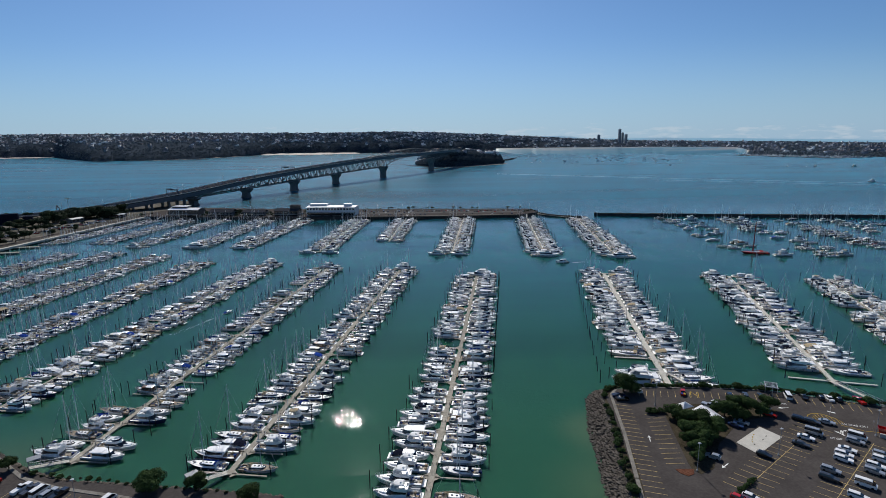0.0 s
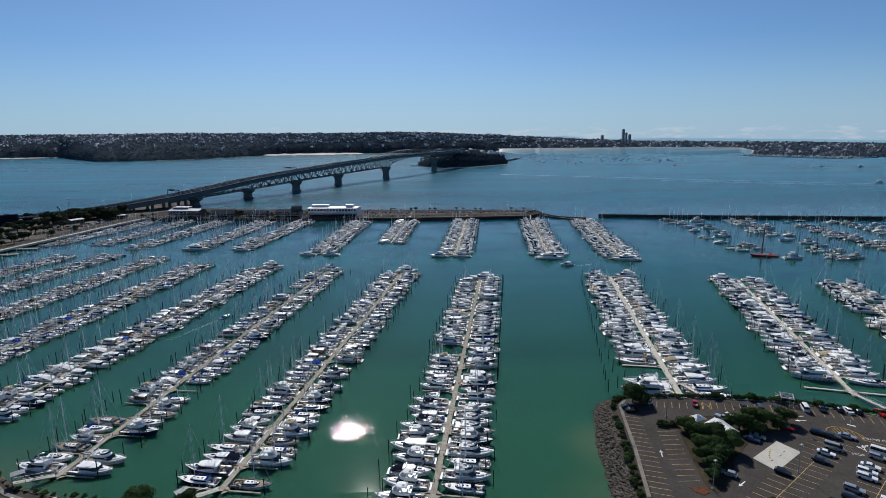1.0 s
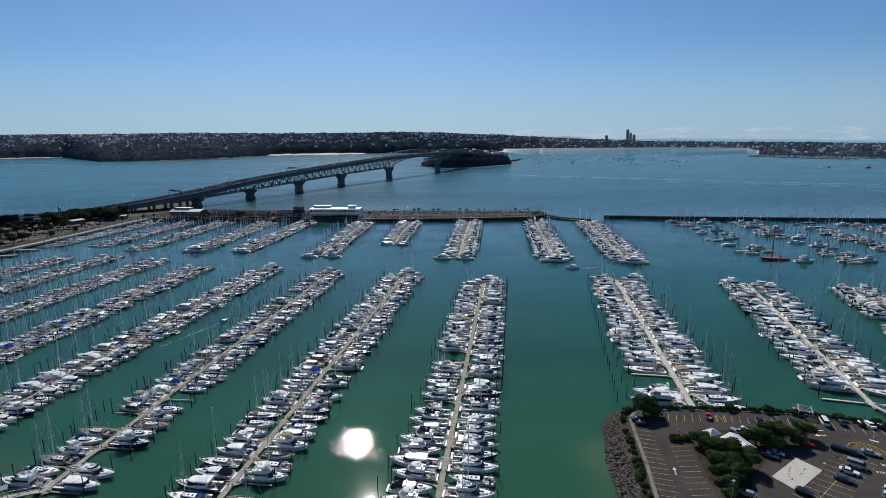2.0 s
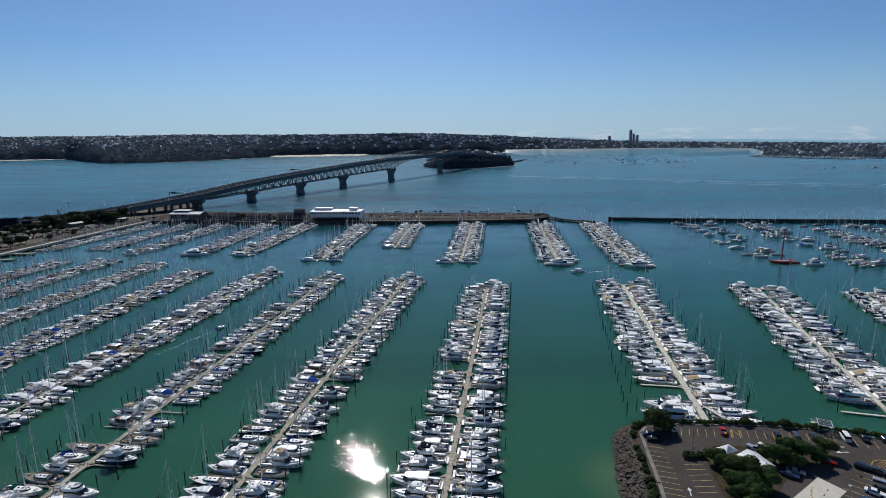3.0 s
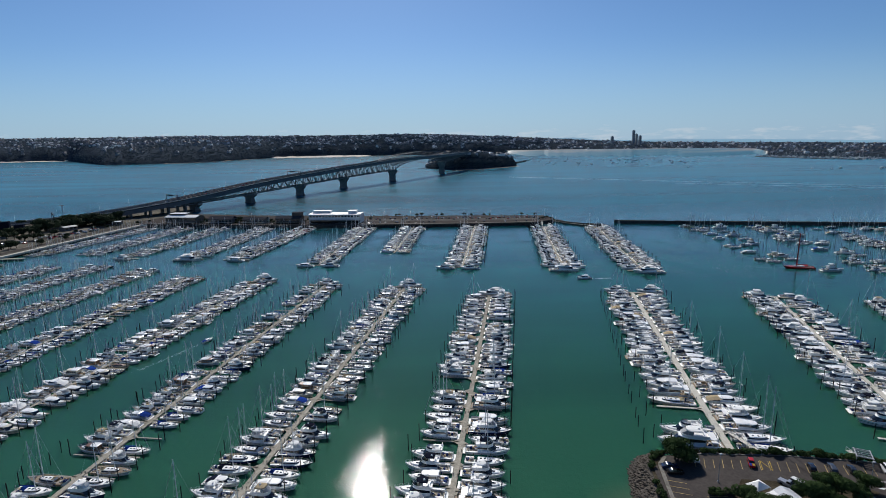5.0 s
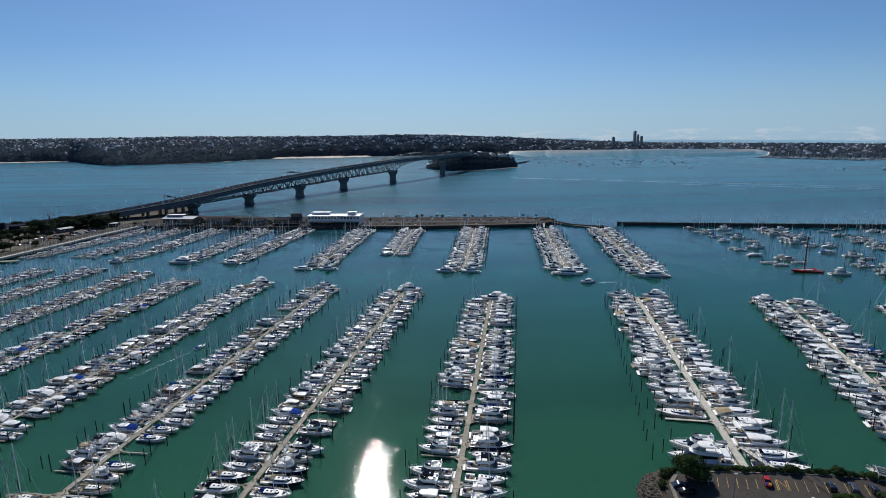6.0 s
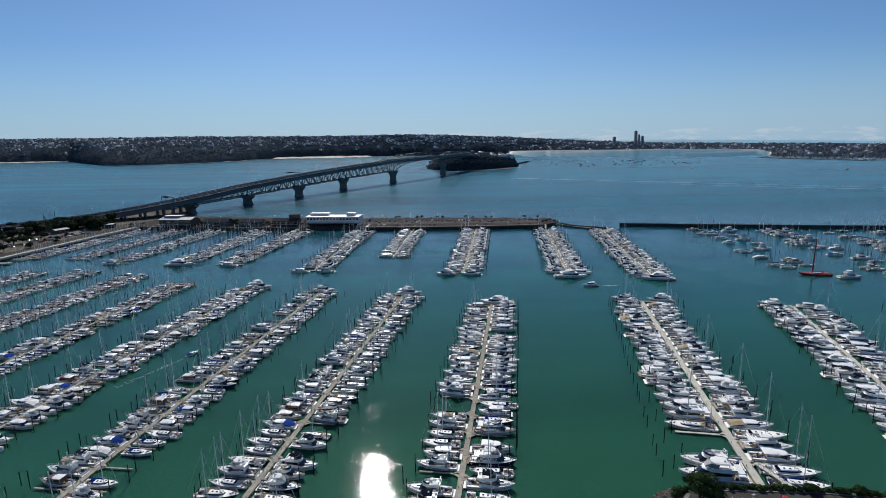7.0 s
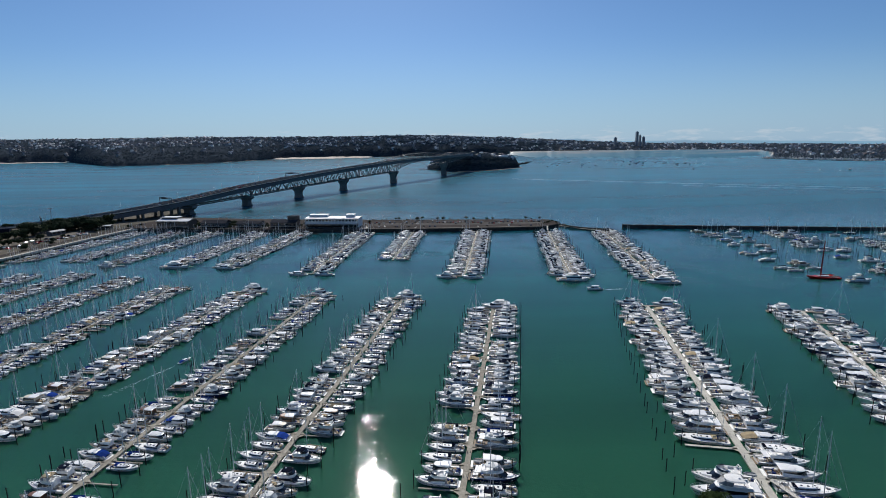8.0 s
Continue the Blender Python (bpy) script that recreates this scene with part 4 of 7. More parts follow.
def pontoon(p0, p1, width, left, right, sail, pitch=10.6, near=True, far=False, surface=DECK, special=(), gaps=(), start=4.0, head=True, rnd=None):
    """A floating walkway from p0 (shore end) to p1 with finger berths for two boats each. left, right: lengths of boats; sail: share of yachts (0 to 1), or one for each side;
    gaps: stretches (side, from, to) in metres from p0 that stand empty."""
    rnd = rnd or random.Random(int(abs(p0[0] * 7 + p0[1])))
    pitch *= 1.0 if near else 0.92
    a, b = Vector((*p0, 0)), Vector((*p1, 0))
    d = (b - a).normalized()
    nrm = Vector((d.y, -d.x, 0))   # towards the right when looking along d
    D = (b - a).length
    ang = math.atan2(d.y, d.x)
    root = thing("pontoon", "long pale floating pontoon walkway with finger berths", "pontoon", "marina pontoons")
    if near:
        n = max(2, int(D / 12))
        sec = Mesh()
        l = D / n
        sec.box((0, 0, 0.5), (l - 0.08, width, 0.16))
        for e in (-1, 1):
            sec.box((0, e * (width / 2 - 0.08), 0.6), (l - 0.08, 0.14, 0.08))
            sec.box((l * 0.3, e * (width / 2 - 0.3), 0.95), (0.25, 0.2, 0.8), top=0.8)
        sec.box((0, 0, 0.12), (l - 0.6, width - 0.25, 0.6))
        me = sec.data("deck_section", surface)
        for i in range(n):
            o = part("deck_section", me, DECK, root)
            c = a + d * (l * (i + 0.5))
            o.matrix_basis = pose(c.x, c.y, 0, 0, 0, math.degrees(ang))
    else:
        w = Mesh()
        c = (a + b) / 2
        w.box((c.x, c.y, 0.42), (D, width * 0.6, 0.34), ang)
        part("walkway", w, DECK, root)
    shares = sail if isinstance(sail, tuple) else (sail, sail)
    fingers = Mesh()
    for side, Ls in ((-1, left), (1, right)):
        sail = shares[0] if side < 0 else shares[1]
        s = start
        while s < D - (6 if head else 3):
            mid = Ls[0] + (Ls[1] - Ls[0]) * min(1, s / D) if len(Ls) == 2 else interp(s / D, list(zip(np.linspace(0, 1, len(Ls)), Ls)))
            k = pitch * (mid / 12.0) ** 0.8
            fl = mid * 0.86
            root_p = a + d * (s) + nrm * (side * width / 2)
            tip = root_p + nrm * (side * fl)
            c = (root_p + tip) / 2
            if near:
                fm = Mesh()
                fm.box((0, 0, 0.44), (fl, 0.55 if surface is DECK else 1.0, 0.22))
                fm.face([(-fl / 2, -1.8, 0.55), (-fl / 2 + 1.5, -0.45, 0.55), (-fl / 2 + 1.5, 0.45, 0.55), (-fl / 2, 1.8, 0.55)])
                o = part("finger", fm, surface, root)
                o.matrix_basis = pose(c.x, c.y, 0, 0, 0, math.degrees(ang - side * math.pi / 2))
            else:
                fingers.box((c.x, c.y, 0.42), (fl, 0.9, 0.24), ang + math.pi / 2)
            pile = tip + nrm * (side * 1.2)
            ALL_PILES.append((pile.x, pile.y, 4.2 + rnd.random() * 2.0, near))
            if rnd.random() < 0.75:
                pile = a + d * (s + k / 2) + nrm * (side * (width / 2 + mid * 1.12))
                ALL_PILES.append((pile.x, pile.y, 4.2 + rnd.random() * 2.0, near))
            for off in (0.27, 0.75):
                q = s + k * off
                if q > D - 2 or any(g[0] == side and g[1] < q < g[2] for g in gaps) or rnd.random() < 0.035:
                    continue
                want = mid * rnd.uniform(0.86, 1.1)
                if want > 13.9 and rnd.random() < 0.85:
                    pool = BIG if near else FAR_BIG
                    ob, L = rnd.choices(pool, [3, 5, 1.2, 3, 8 * sail, 4, 4, 3, 5 * sail])[0]
                else:
                    pool = PROTO if near else FAR
                    wts = [((1 - sail) * wm + sail * ws) * math.exp(-((L - want) / 1.6) ** 2) for _, L, wm, ws in pool]
                    ob, L, _, _ = rnd.choices(pool, wts)[0]
                chosen = [c for c in special if c[0] == side and abs(c[1] - q) <= k * 0.24]
                if chosen:
                    ob, L, want = chosen[0][2:]
                kk = min(1.25 if chosen else 1.1, max(0.85, want / L))
                # beam must fit the berth
                kk = min(kk, k * (0.40 if near else 0.45) / (L * 0.275 + 0.3))
                L *= kk
                yacht = "sailing" in ob.name
                bow_in = rnd.random() < (0.35 if yacht else 0.1) and not chosen
                gap = width / 2 + (rnd.uniform(0.75, 1.15) if near else rnd.uniform(0.0, 0.5))
                turn = ang - side * math.pi / 2 + rnd.uniform(-0.03, 0.03)
                if bow_in:
                    p = a + d * q + nrm * (side * (gap + L))
                    turn += math.pi
                else:
                    p = a + d * q + nrm * (side * gap)
                moor(ob, p.x, p.y, turn, kk, far)
            s += k
    if fingers.v:
        tagged(part("fingers", fingers, DECK, root), kind="stuff")
    return root


MARINA = {}
# near basin, from the middle outwards: shore end, head, width, boats on the left and right
MARINA["c"] = pontoon((-6, 122), (30.3, 361), 1.7, (14.0, 13.2), (13.6, 13.2), (0.3, 0.78), special=((1, 104.6, BLUE_YACHT, 12.6, 13.5),), gaps=((-1, 114, 120),))
MARINA["r2"] = pontoon((88.4, 187.4), (120.7, 361), 2.3, (18.5, 16.5, 15.5), (16.5, 15.5, 15.0), (0.22, 0.62), pitch=10.0, surface=PALE_DECK, special=((1, 3.0, BIG[8][0], 14.6, 16.0), (1, 9.2, BIG[4][0], 15.0, 16.5), (-1, 3.1, BIG[0][0], 16.5, 20.0), (-1, 9.6, BIG[1][0], 15.0, 17.0), (-1, 30.1, OLD_KETCH, 15.5, 17.0), (-1, 122, MAROON_LAUNCH, 13.0, 14.0)), gaps=((-1, 14, 25),), start=-0.5)
MARINA["r3"] = pontoon((152.3, 185.5), (202, 346), 1.7, (17.0, 16.0), (16.0, 15.5), (0.25, 0.7), surface=PALE_DECK, special=((-1, 58, GREEN_LAUNCH, 13.5, 15.0),))
MARINA["r4"] = pontoon((213, 200), (261, 338), 2.4, (13.5, 13.0), (13.0, 12.5), 0.3, near=False)
MARINA["r5"] = pontoon((278, 230), (312, 330), 2.4, (13.0, 12.5), (12.5, 12.5), 0.3, near=False)
MARINA["l1"] = pontoon((-62.4, 141.5), (-24, 384), 1.8, (12.4, 12.0), (12.4, 12.0), 0.55, start=0.5, special=((-1, 8, MAROON_LAUNCH, 13.0, 14.0), (-1, 3, BLUE_YACHT, 12.6, 13.0)), gaps=((1, 4.5, 7.0),))
MARINA["l2"] = pontoon((-112.5, 149.7), (-79.5, 394), 1.7, (12.0, 11.5), (12.2, 11.5), 0.6, start=1.0, special=((-1, 67.5, BLUE_LAUNCH, 10.0, 11.0), (-1, 4, BIG[1][0], 15.0, 15.0), (1, 3.5, BIG[3][0], 14.5, 13.5), (1, 9, BIG[1][0], 15.0, 13.5)), gaps=((1, 12.0, 20.5),))
MARINA["l3"] = pontoon((-162, 180), (-129, 405), 1.8, (12.0, 11.5), (12.0, 11.5), 0.65, near=False)
MARINA["l4"] = pontoon((-208, 210), (-184, 423), 2.0, (11.5, 11.0), (11.5, 11.5), 0.7, near=False)
MARINA["l5"] = pontoon((-256, 240), (-230, 451), 2.0, (11.0, 10.5), (11.0, 10.5), 0.72, near=False, far=True)
MARINA["l6"] = pontoon((-300, 270), (-278, 466), 2.0, (10.5, 10.5), (10.5, 10.5), 0.72, near=False, far=True)
MARINA["l7"] = pontoon((-340, 300), (-317, 468), 2.0, (10.5, 10), (10.5, 10), 0.72, near=False, far=True)
# far side, hung from the causeway
MARINA["f0"] = pontoon((41, 641), (17, 440), 2.4, (13.5, 14), (13.5, 14), 0.25, near=False)
MARINA["f1"] = pontoon((117.5, 632), (93.8, 429), 2.4, (13.5, 14.5), (13.5, 14), 0.2, near=False)
MARINA["f2"] = pontoon((176, 625), (150.2, 420), 2.6, (13.5, 15), (13.5, 15), 0.2, near=False)
MARINA["g1"] = pontoon((-29.5, 640), (-40.4, 497), 2.4, (12.5, 12), (12.5, 12.5), 0.25, near=False)
MARINA["g2"] = pontoon((-84, 644), (-98, 458), 2.2, (12.5, 13), (12.5, 12.5), 0.65, near=False, far=True)
MARINA["g3"] = pontoon((-153, 650), (-173, 484), 2.2, (12, 12), (12, 12), 0.7, near=False, far=True)
MARINA["g4"] = pontoon((-201, 655), (-215, 492), 2.2, (11.5, 11.5), (11.5, 11.5), 0.7, near=False, far=True)
MARINA["g5"] = pontoon((-255, 660), (-274, 497), 2.2, (11, 11), (11, 11), 0.72, near=False, far=True)
MARINA["g6"] = pontoon((-301, 666), (-318, 508), 2.2, (11, 10.5), (11, 10.5), 0.72, near=False, far=True)
MARINA["g7"] = pontoon((-343, 670), (-366, 508), 2.2, (9, 9), (10.5, 10.5), 0.72, near=False, far=True)

# ---- far land ----
RIDGE = [(-3760, 188), (-3265, 185), (-2780, 182), (-2300, 186), (-1813, 179), (-1327, 172), (-840, 170), (-351, 173), (-58, 168), (383, 148), (629, 136), (1122, 106), (1320, 94), (1766, 75), (2363, 58), (3111, 49), (3955, 28), (4600, 18)]
# distance of the far shore by bearing in degrees
COAST = [(-43, 5300), (-36.5, 5150), (-34, 5000), (-33.2, 4300), (-31.5, 3560), (-28, 3480), (-24.8, 3480), (-21, 3750), (-18, 4150), (-16, 4380), (-5, 4340), (0, 4330), (8, 4450), (14, 4450), (24, 4400), (28, 4300), (30.5, 4080),
         (31.4, 3330), (33, 3200), (36, 3080), (39, 3020), (43, 3000)]
# haze is put into these colours: blue-grey woods, ground and most houses
HAZY_WOOD = island_mat("far_wood", [(0, (0.084, 0.108, 0.128)), (0.3, (0.088, 0.112, 0.128)), (0.55, (0.08, 0.104, 0.126)), (0.8, (0.094, 0.114, 0.126))], 0.9, leafy=0.2)
HAZY_GROUND = mat("far_ground", (0.045, 0.058, 0.074), 0.95, var=0.3, scale=0.012, world_space=True)
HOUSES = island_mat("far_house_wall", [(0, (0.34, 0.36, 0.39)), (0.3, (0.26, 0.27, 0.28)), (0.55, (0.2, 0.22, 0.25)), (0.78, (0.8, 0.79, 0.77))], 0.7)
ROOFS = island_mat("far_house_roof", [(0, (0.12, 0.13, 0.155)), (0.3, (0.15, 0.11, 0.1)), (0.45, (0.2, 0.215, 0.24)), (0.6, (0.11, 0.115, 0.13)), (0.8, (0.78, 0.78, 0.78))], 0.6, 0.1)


def far_height(az, t):
    """Height of the far land: t runs from the shore (0) to the ridge (1)."""
    top = interp(4700 * math.tan(radians(az)), RIDGE)
    q = noise.noise(Vector((az * 0.9, t * 3, 1.5))) * 0.22 + noise.noise(Vector((az * 3.1, t * 7, 4.5))) * 0.09
    base = t ** 0.75 if az < 20 else t ** 1.1
    cliff = min(1, t * 9) * (0.12 if az < 6 else 0.03)
    return max(0.2, top * min(1.0, (cliff + (1 - cliff) * base) * (1 + q * (1 - t) * 1.6)))


AZ = [-43 + 0.35 * i for i in range(247)]
ROWS_T = [0, 0.015, 0.04, 0.08, 0.14, 0.22, 0.3, 0.4, 0.5, 0.6, 0.7, 0.8, 0.9, 1.0]


def far_point(az, t):
    r0 = min(interp(az, COAST), 4640 / math.cos(radians(az))) * (1 + 0.012 * noise.noise(Vector((az * 1.3, 0, 9))))
    r1 = 4830 / math.cos(radians(az))
    r = r0 + (r1 - r0) * t
    z = far_height(az, t) if t > 0 else -0.6
    return (r * math.sin(radians(az)), r * math.cos(radians(az)), z)


m = Mesh()
m.rings([[far_point(a, t) for a in AZ] for t in ROWS_T], closed=False)
single("hills", m, HAZY_GROUND, "low wooded hills with suburbs across the harbour", "hills", kind="structure", smooth=True)
# sandy beaches and tidal flats along the far shore
FLATS = mat("tidal_flat", (0.27, 0.24, 0.21), 0.9, var=0.3, scale=0.01, world_space=True)
SHALLOWS = shallows_mat()
# shallows climb about 24 m so the shoreline fits the camera's view
for a0, a1, w, lift, ground_mat in ((-17.2, -6.8, 230, 5.0, SAND), (7.2, 31.6, 900, 13.5, SHALLOWS), (-43, -34.2, 100, 4.0, SAND), (-27.5, -17.4, 40, 1.6, FLATS)):
    m = Mesh()
    arc = [a0 + (a1 - a0) * i / 120 for i in range(121)]
    rows = []
    for k in (0, 1, 2):
        row = []
        for i, a in enumerate(arc):
            edge = min(1, min(i, 120 - i) / 15)
            r = min(interp(a, COAST), 4640 / math.cos(radians(a))) + 30 - (2 - k) * w * edge * (0.6 + 0.35 * noise.noise(Vector((a * 0.5, 3, 0))) + 0.2 * noise.noise(Vector((a * 2.1, 7, 0))))
            row.append((r * math.sin(radians(a)), r * math.cos(radians(a)), (-0.3, lift * 0.5, lift * 1.8)[k]))
        rows.append(row)
    m.rings(rows, closed=False)
    single("beach", m, ground_mat, "pale sand beach along the far shore" if ground_mat is SAND else "wet pale shallows before the far shore" if ground_mat is SHALLOWS else "grey-brown tidal flat along the far shore", "beach", kind="structure", smooth=True)

rw = random.Random(21)
woods, walls, roofs = Mesh(), Mesh(), Mesh()
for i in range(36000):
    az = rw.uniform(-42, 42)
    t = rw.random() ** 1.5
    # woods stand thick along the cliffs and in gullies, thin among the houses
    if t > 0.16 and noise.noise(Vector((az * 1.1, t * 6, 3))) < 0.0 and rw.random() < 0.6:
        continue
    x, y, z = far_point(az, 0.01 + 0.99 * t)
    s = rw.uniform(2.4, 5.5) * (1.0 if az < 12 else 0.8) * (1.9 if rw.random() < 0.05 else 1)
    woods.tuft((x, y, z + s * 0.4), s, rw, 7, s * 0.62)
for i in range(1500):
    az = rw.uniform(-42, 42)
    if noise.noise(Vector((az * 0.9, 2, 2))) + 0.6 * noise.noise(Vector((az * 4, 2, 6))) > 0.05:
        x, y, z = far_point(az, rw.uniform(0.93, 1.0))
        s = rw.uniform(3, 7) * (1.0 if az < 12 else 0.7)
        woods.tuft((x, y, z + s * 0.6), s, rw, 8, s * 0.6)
for i in range(8000):
    az = rw.uniform(-42, 42)
    t = 0.1 + 0.9 * (round(rw.random() * 17) + rw.uniform(-0.2, 0.2) + 1.2 * noise.noise(Vector((az * 0.5, 8, 1)))) / 18
    here = noise.noise(Vector((az * 1.1, t * 6, 3)))
    if (here > 0.02 and rw.random() < 0.8) or (t < 0.34 and az < 8 and noise.noise(Vector((az * 1.7, 5, 5))) < 0.15) or (az > 8 and rw.random() < 0.5):
        continue
    x, y, z = far_point(az, max(0.1, min(1.0, t)))
    w, l, h, r = rw.uniform(7, 12), rw.uniform(9, 24), rw.uniform(4, 8), rw.uniform(-0.4, 0.4)
    walls.box((x, y, z + h / 2 + 1), (l, w, h + 3), r)
    roofs.box((x, y, z + h + 4.4), (l + 1, w + 1, 4.0), r, 0.35)
single("far_woods", woods, HAZY_WOOD, "dark far woods over the hills", "woods", kind="stuff")
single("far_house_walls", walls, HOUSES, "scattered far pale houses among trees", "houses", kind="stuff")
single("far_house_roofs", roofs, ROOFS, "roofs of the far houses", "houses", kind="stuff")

# towers of the distant town
TOWERGLASS = mat("tower_facade", (0.17, 0.2, 0.25), 0.3, var=0.25, scale=0.05, world_space=True)
for x, w, h0, h1, tag in ((1658, 18, 80, 168, "tall slim dark tower far off"), (1684, 13, 80, 138, "mid-height tower beside the tall one"), (1714, 18, 80, 124, "broad lower tower of the far town"), (1478, 20, 85, 121, "lone grey block of the far town")):
    t = thing("tower_block", tag, "tower", "far town towers")
    b = Mesh()
    b.box((x, 4560, (h0 + h1) / 2 - 20), (w, 24, h1 - h0 + 40))
    part("shaft", b, TOWERGLASS, t)
    c = Mesh()
    c.box((x, 4560, h1 + 2), (w * 0.55, 14, 6), top=0.6)
    part("crown", c, TOWERGLASS, t)
    fl = Mesh()
    z = h0
    while z < h1:
        fl.box((x, 4547.6, z), (w * 0.9, 0.8, 1.2))
        z += 4.5
    part("floor_bands", fl, ROOF_GREY, t)
# low islands on the horizon; their haze blue is put into a glow
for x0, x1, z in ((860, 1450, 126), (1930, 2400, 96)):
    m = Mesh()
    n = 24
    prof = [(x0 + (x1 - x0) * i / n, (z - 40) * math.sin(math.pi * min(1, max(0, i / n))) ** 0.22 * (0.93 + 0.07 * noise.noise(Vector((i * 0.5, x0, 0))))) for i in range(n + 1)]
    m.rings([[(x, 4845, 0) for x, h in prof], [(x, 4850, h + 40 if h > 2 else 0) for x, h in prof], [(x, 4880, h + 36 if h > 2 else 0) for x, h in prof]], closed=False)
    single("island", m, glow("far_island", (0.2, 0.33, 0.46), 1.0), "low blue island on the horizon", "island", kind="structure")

# wooded headland at the bridge's far end
HEAD_T = [(-40, 2090, 2), (-12, 2010, 16), (16, 1950, 46), (50, 1905, 58), (115, 1915, 58), (179, 1975, 50), (225, 2030, 44), (262, 2068, 42), (290, 2098, 39), (299, 2108, 26), (304, 2114, 3)]
m = Mesh()
rows = [[], [], [], [], []]
for x, y, z in HEAD_T:
    for k, (dy, q) in enumerate(((-14, -0.02), (8, 0.4), (50, 0.85), (160, 1.0), (620, 0.85))):
        rows[k].append((x + dy * (0.1 if k > 2 else 0), y + dy, z * q - 0.4))
m.rings(rows, closed=False)
single("headland", m, HAZY_GROUND, "steep wooded headland beyond the bridge", "headland", kind="structure", smooth=True)
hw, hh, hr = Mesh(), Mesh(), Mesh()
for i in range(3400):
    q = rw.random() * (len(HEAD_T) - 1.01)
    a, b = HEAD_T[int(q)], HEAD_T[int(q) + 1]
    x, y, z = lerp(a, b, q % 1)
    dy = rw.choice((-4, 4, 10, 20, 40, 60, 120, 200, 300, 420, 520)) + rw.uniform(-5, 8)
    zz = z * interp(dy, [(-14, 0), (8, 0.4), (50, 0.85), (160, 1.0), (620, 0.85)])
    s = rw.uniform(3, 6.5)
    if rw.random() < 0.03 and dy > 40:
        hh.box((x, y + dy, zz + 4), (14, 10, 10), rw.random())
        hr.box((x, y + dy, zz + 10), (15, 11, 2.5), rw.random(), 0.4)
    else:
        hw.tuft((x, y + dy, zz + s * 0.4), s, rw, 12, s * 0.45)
single("headland_woods", hw, HAZY_WOOD, "dark trees covering the headland", "woods", kind="stuff")
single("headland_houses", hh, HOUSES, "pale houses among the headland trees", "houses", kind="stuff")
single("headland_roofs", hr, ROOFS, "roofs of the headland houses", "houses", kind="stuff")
m = Mesh()
for i in range(5):
    m.box((-70 + i * 14, 2020 - i * 4, 3), (13, 3, 1.2), -0.2)
    m.bar((-70 + i * 14, 2020 - i * 4, -1), (-70 + i * 14, 2020 - i * 4, 3), 0.6)
single("far_jetty", m, BRIDGE_PIER, "small jetty under the headland", "jetty")

# pale foreshore under the headland, a low spit behind it and a white building on the point
m = Mesh()
edge_line = [(60, 1880), (120, 1895), (180, 1950), (230, 2005), (275, 2050), (306, 2096), (318, 2120)]
m.rings([[(x + 4, y - 16, -0.3) for x, y in edge_line], [(x, y + 10, 1.2) for x, y in edge_line], [(x - 6, y + 40, 2.2) for x, y in edge_line]], closed=False)
single("beach", m, FLATS, "narrow pale foreshore under the headland", "beach", kind="structure")
m = Mesh()
for i in range(46):
    q = i / 45
    x, y = 318 + 130 * q + rw.uniform(-9, 9), 2300 + 400 * q + rw.uniform(-25, 25)
    m.box((x, y, 1.0), (rw.uniform(6, 16), rw.uniform(8, 20), rw.uniform(3, 7) * (1 - 0.5 * q)), rw.random() * 3, 0.5)
single("rock_spit", m, DARKROCK, "low dark rocky spit off the headland", "rocks", kind="stuff")
hb = thing("clubhouse", "long low white building on the headland's edge", "building")
m = Mesh()
m.box((238, 2050, 45.5), (34, 12, 6), 0.5)
part("wall", m, WALL_WHITE, hb)
m = Mesh()
m.box((238, 2050, 49.2), (37, 14, 1.6), 0.5, 0.7)
part("roof", m, ROOF_PALE, hb)

# ---- causeway, west shore and breakwaters ----
CAUSE = [(-380, 712), (-362, 684), (-300, 672), (-200, 658), (-84, 649), (-17, 644), (60, 644), (112, 646), (134, 662), (140, 676), (131, 700), (60, 708), (-100, 722), (-240, 745), (-350, 775)]
WEST = [(-362, 700), (-350, 775), (-372, 850), (-400, 880), (-432, 848), (-486, 775), (-568, 700), (-760, 560), (-1100, 400), (-1100, -200), (-480, -200), (-404, 230), (-395, 430), (-389, 495), (-381, 553), (-372, 632), (-364, 684)]
m = Mesh()
m.prism(CAUSE, -2, 3.4)
single("causeway", m, ASPHALT, "low causeway with road and parking along the marina", "causeway", kind="structure")
m = Mesh()
WESTSOIL = mat("verge_ground", (0.15, 0.135, 0.115), 0.95, var=0.5, scale=0.03, bump=0.4, bump_scale=3, world_space=True, color2=(0.045, 0.048, 0.04))
m.prism(WEST, -2, 2.5)
single("west_shore", m, WESTSOIL, "waterfront land with trees and parking", "land", kind="structure")
# pale footpath on the sea wall
m = Mesh()
wall = [(-394, 440), (-387.5, 495), (-379.5, 553), (-370.5, 632), (-363, 680), (-350, 686)]
for p, q in zip(wall, wall[1:]):
    m.box(((p[0] + q[0]) / 2, (p[1] + q[1]) / 2, 2.1), (math.dist(p, q) + 1, 4.2, 1.7), math.atan2(q[1] - p[1], q[0] - p[0]))
single("footpath", m, CONCRETE, "pale footpath along the sea wall", "footpath", kind="structure")
m = Mesh()
for p, q in (((-388, 497), (-366, 499)), ((-392, 470), (-366, 474))):
    m.box(((p[0] + q[0]) / 2, (p[1] + q[1]) / 2, 1.0), (math.dist(p, q), 5, 0.6), math.atan2(q[1] - p[1], q[0] - p[0]))
    for k in range(5):
        c = lerp(p, q, k / 4)
        m.bar((c[0], c[1], -1), (c[0], c[1], 0.9), 0.25, 5)
single("landing_jetty", m, DECK, "pale low landing stage beside the sea wall", "jetty")
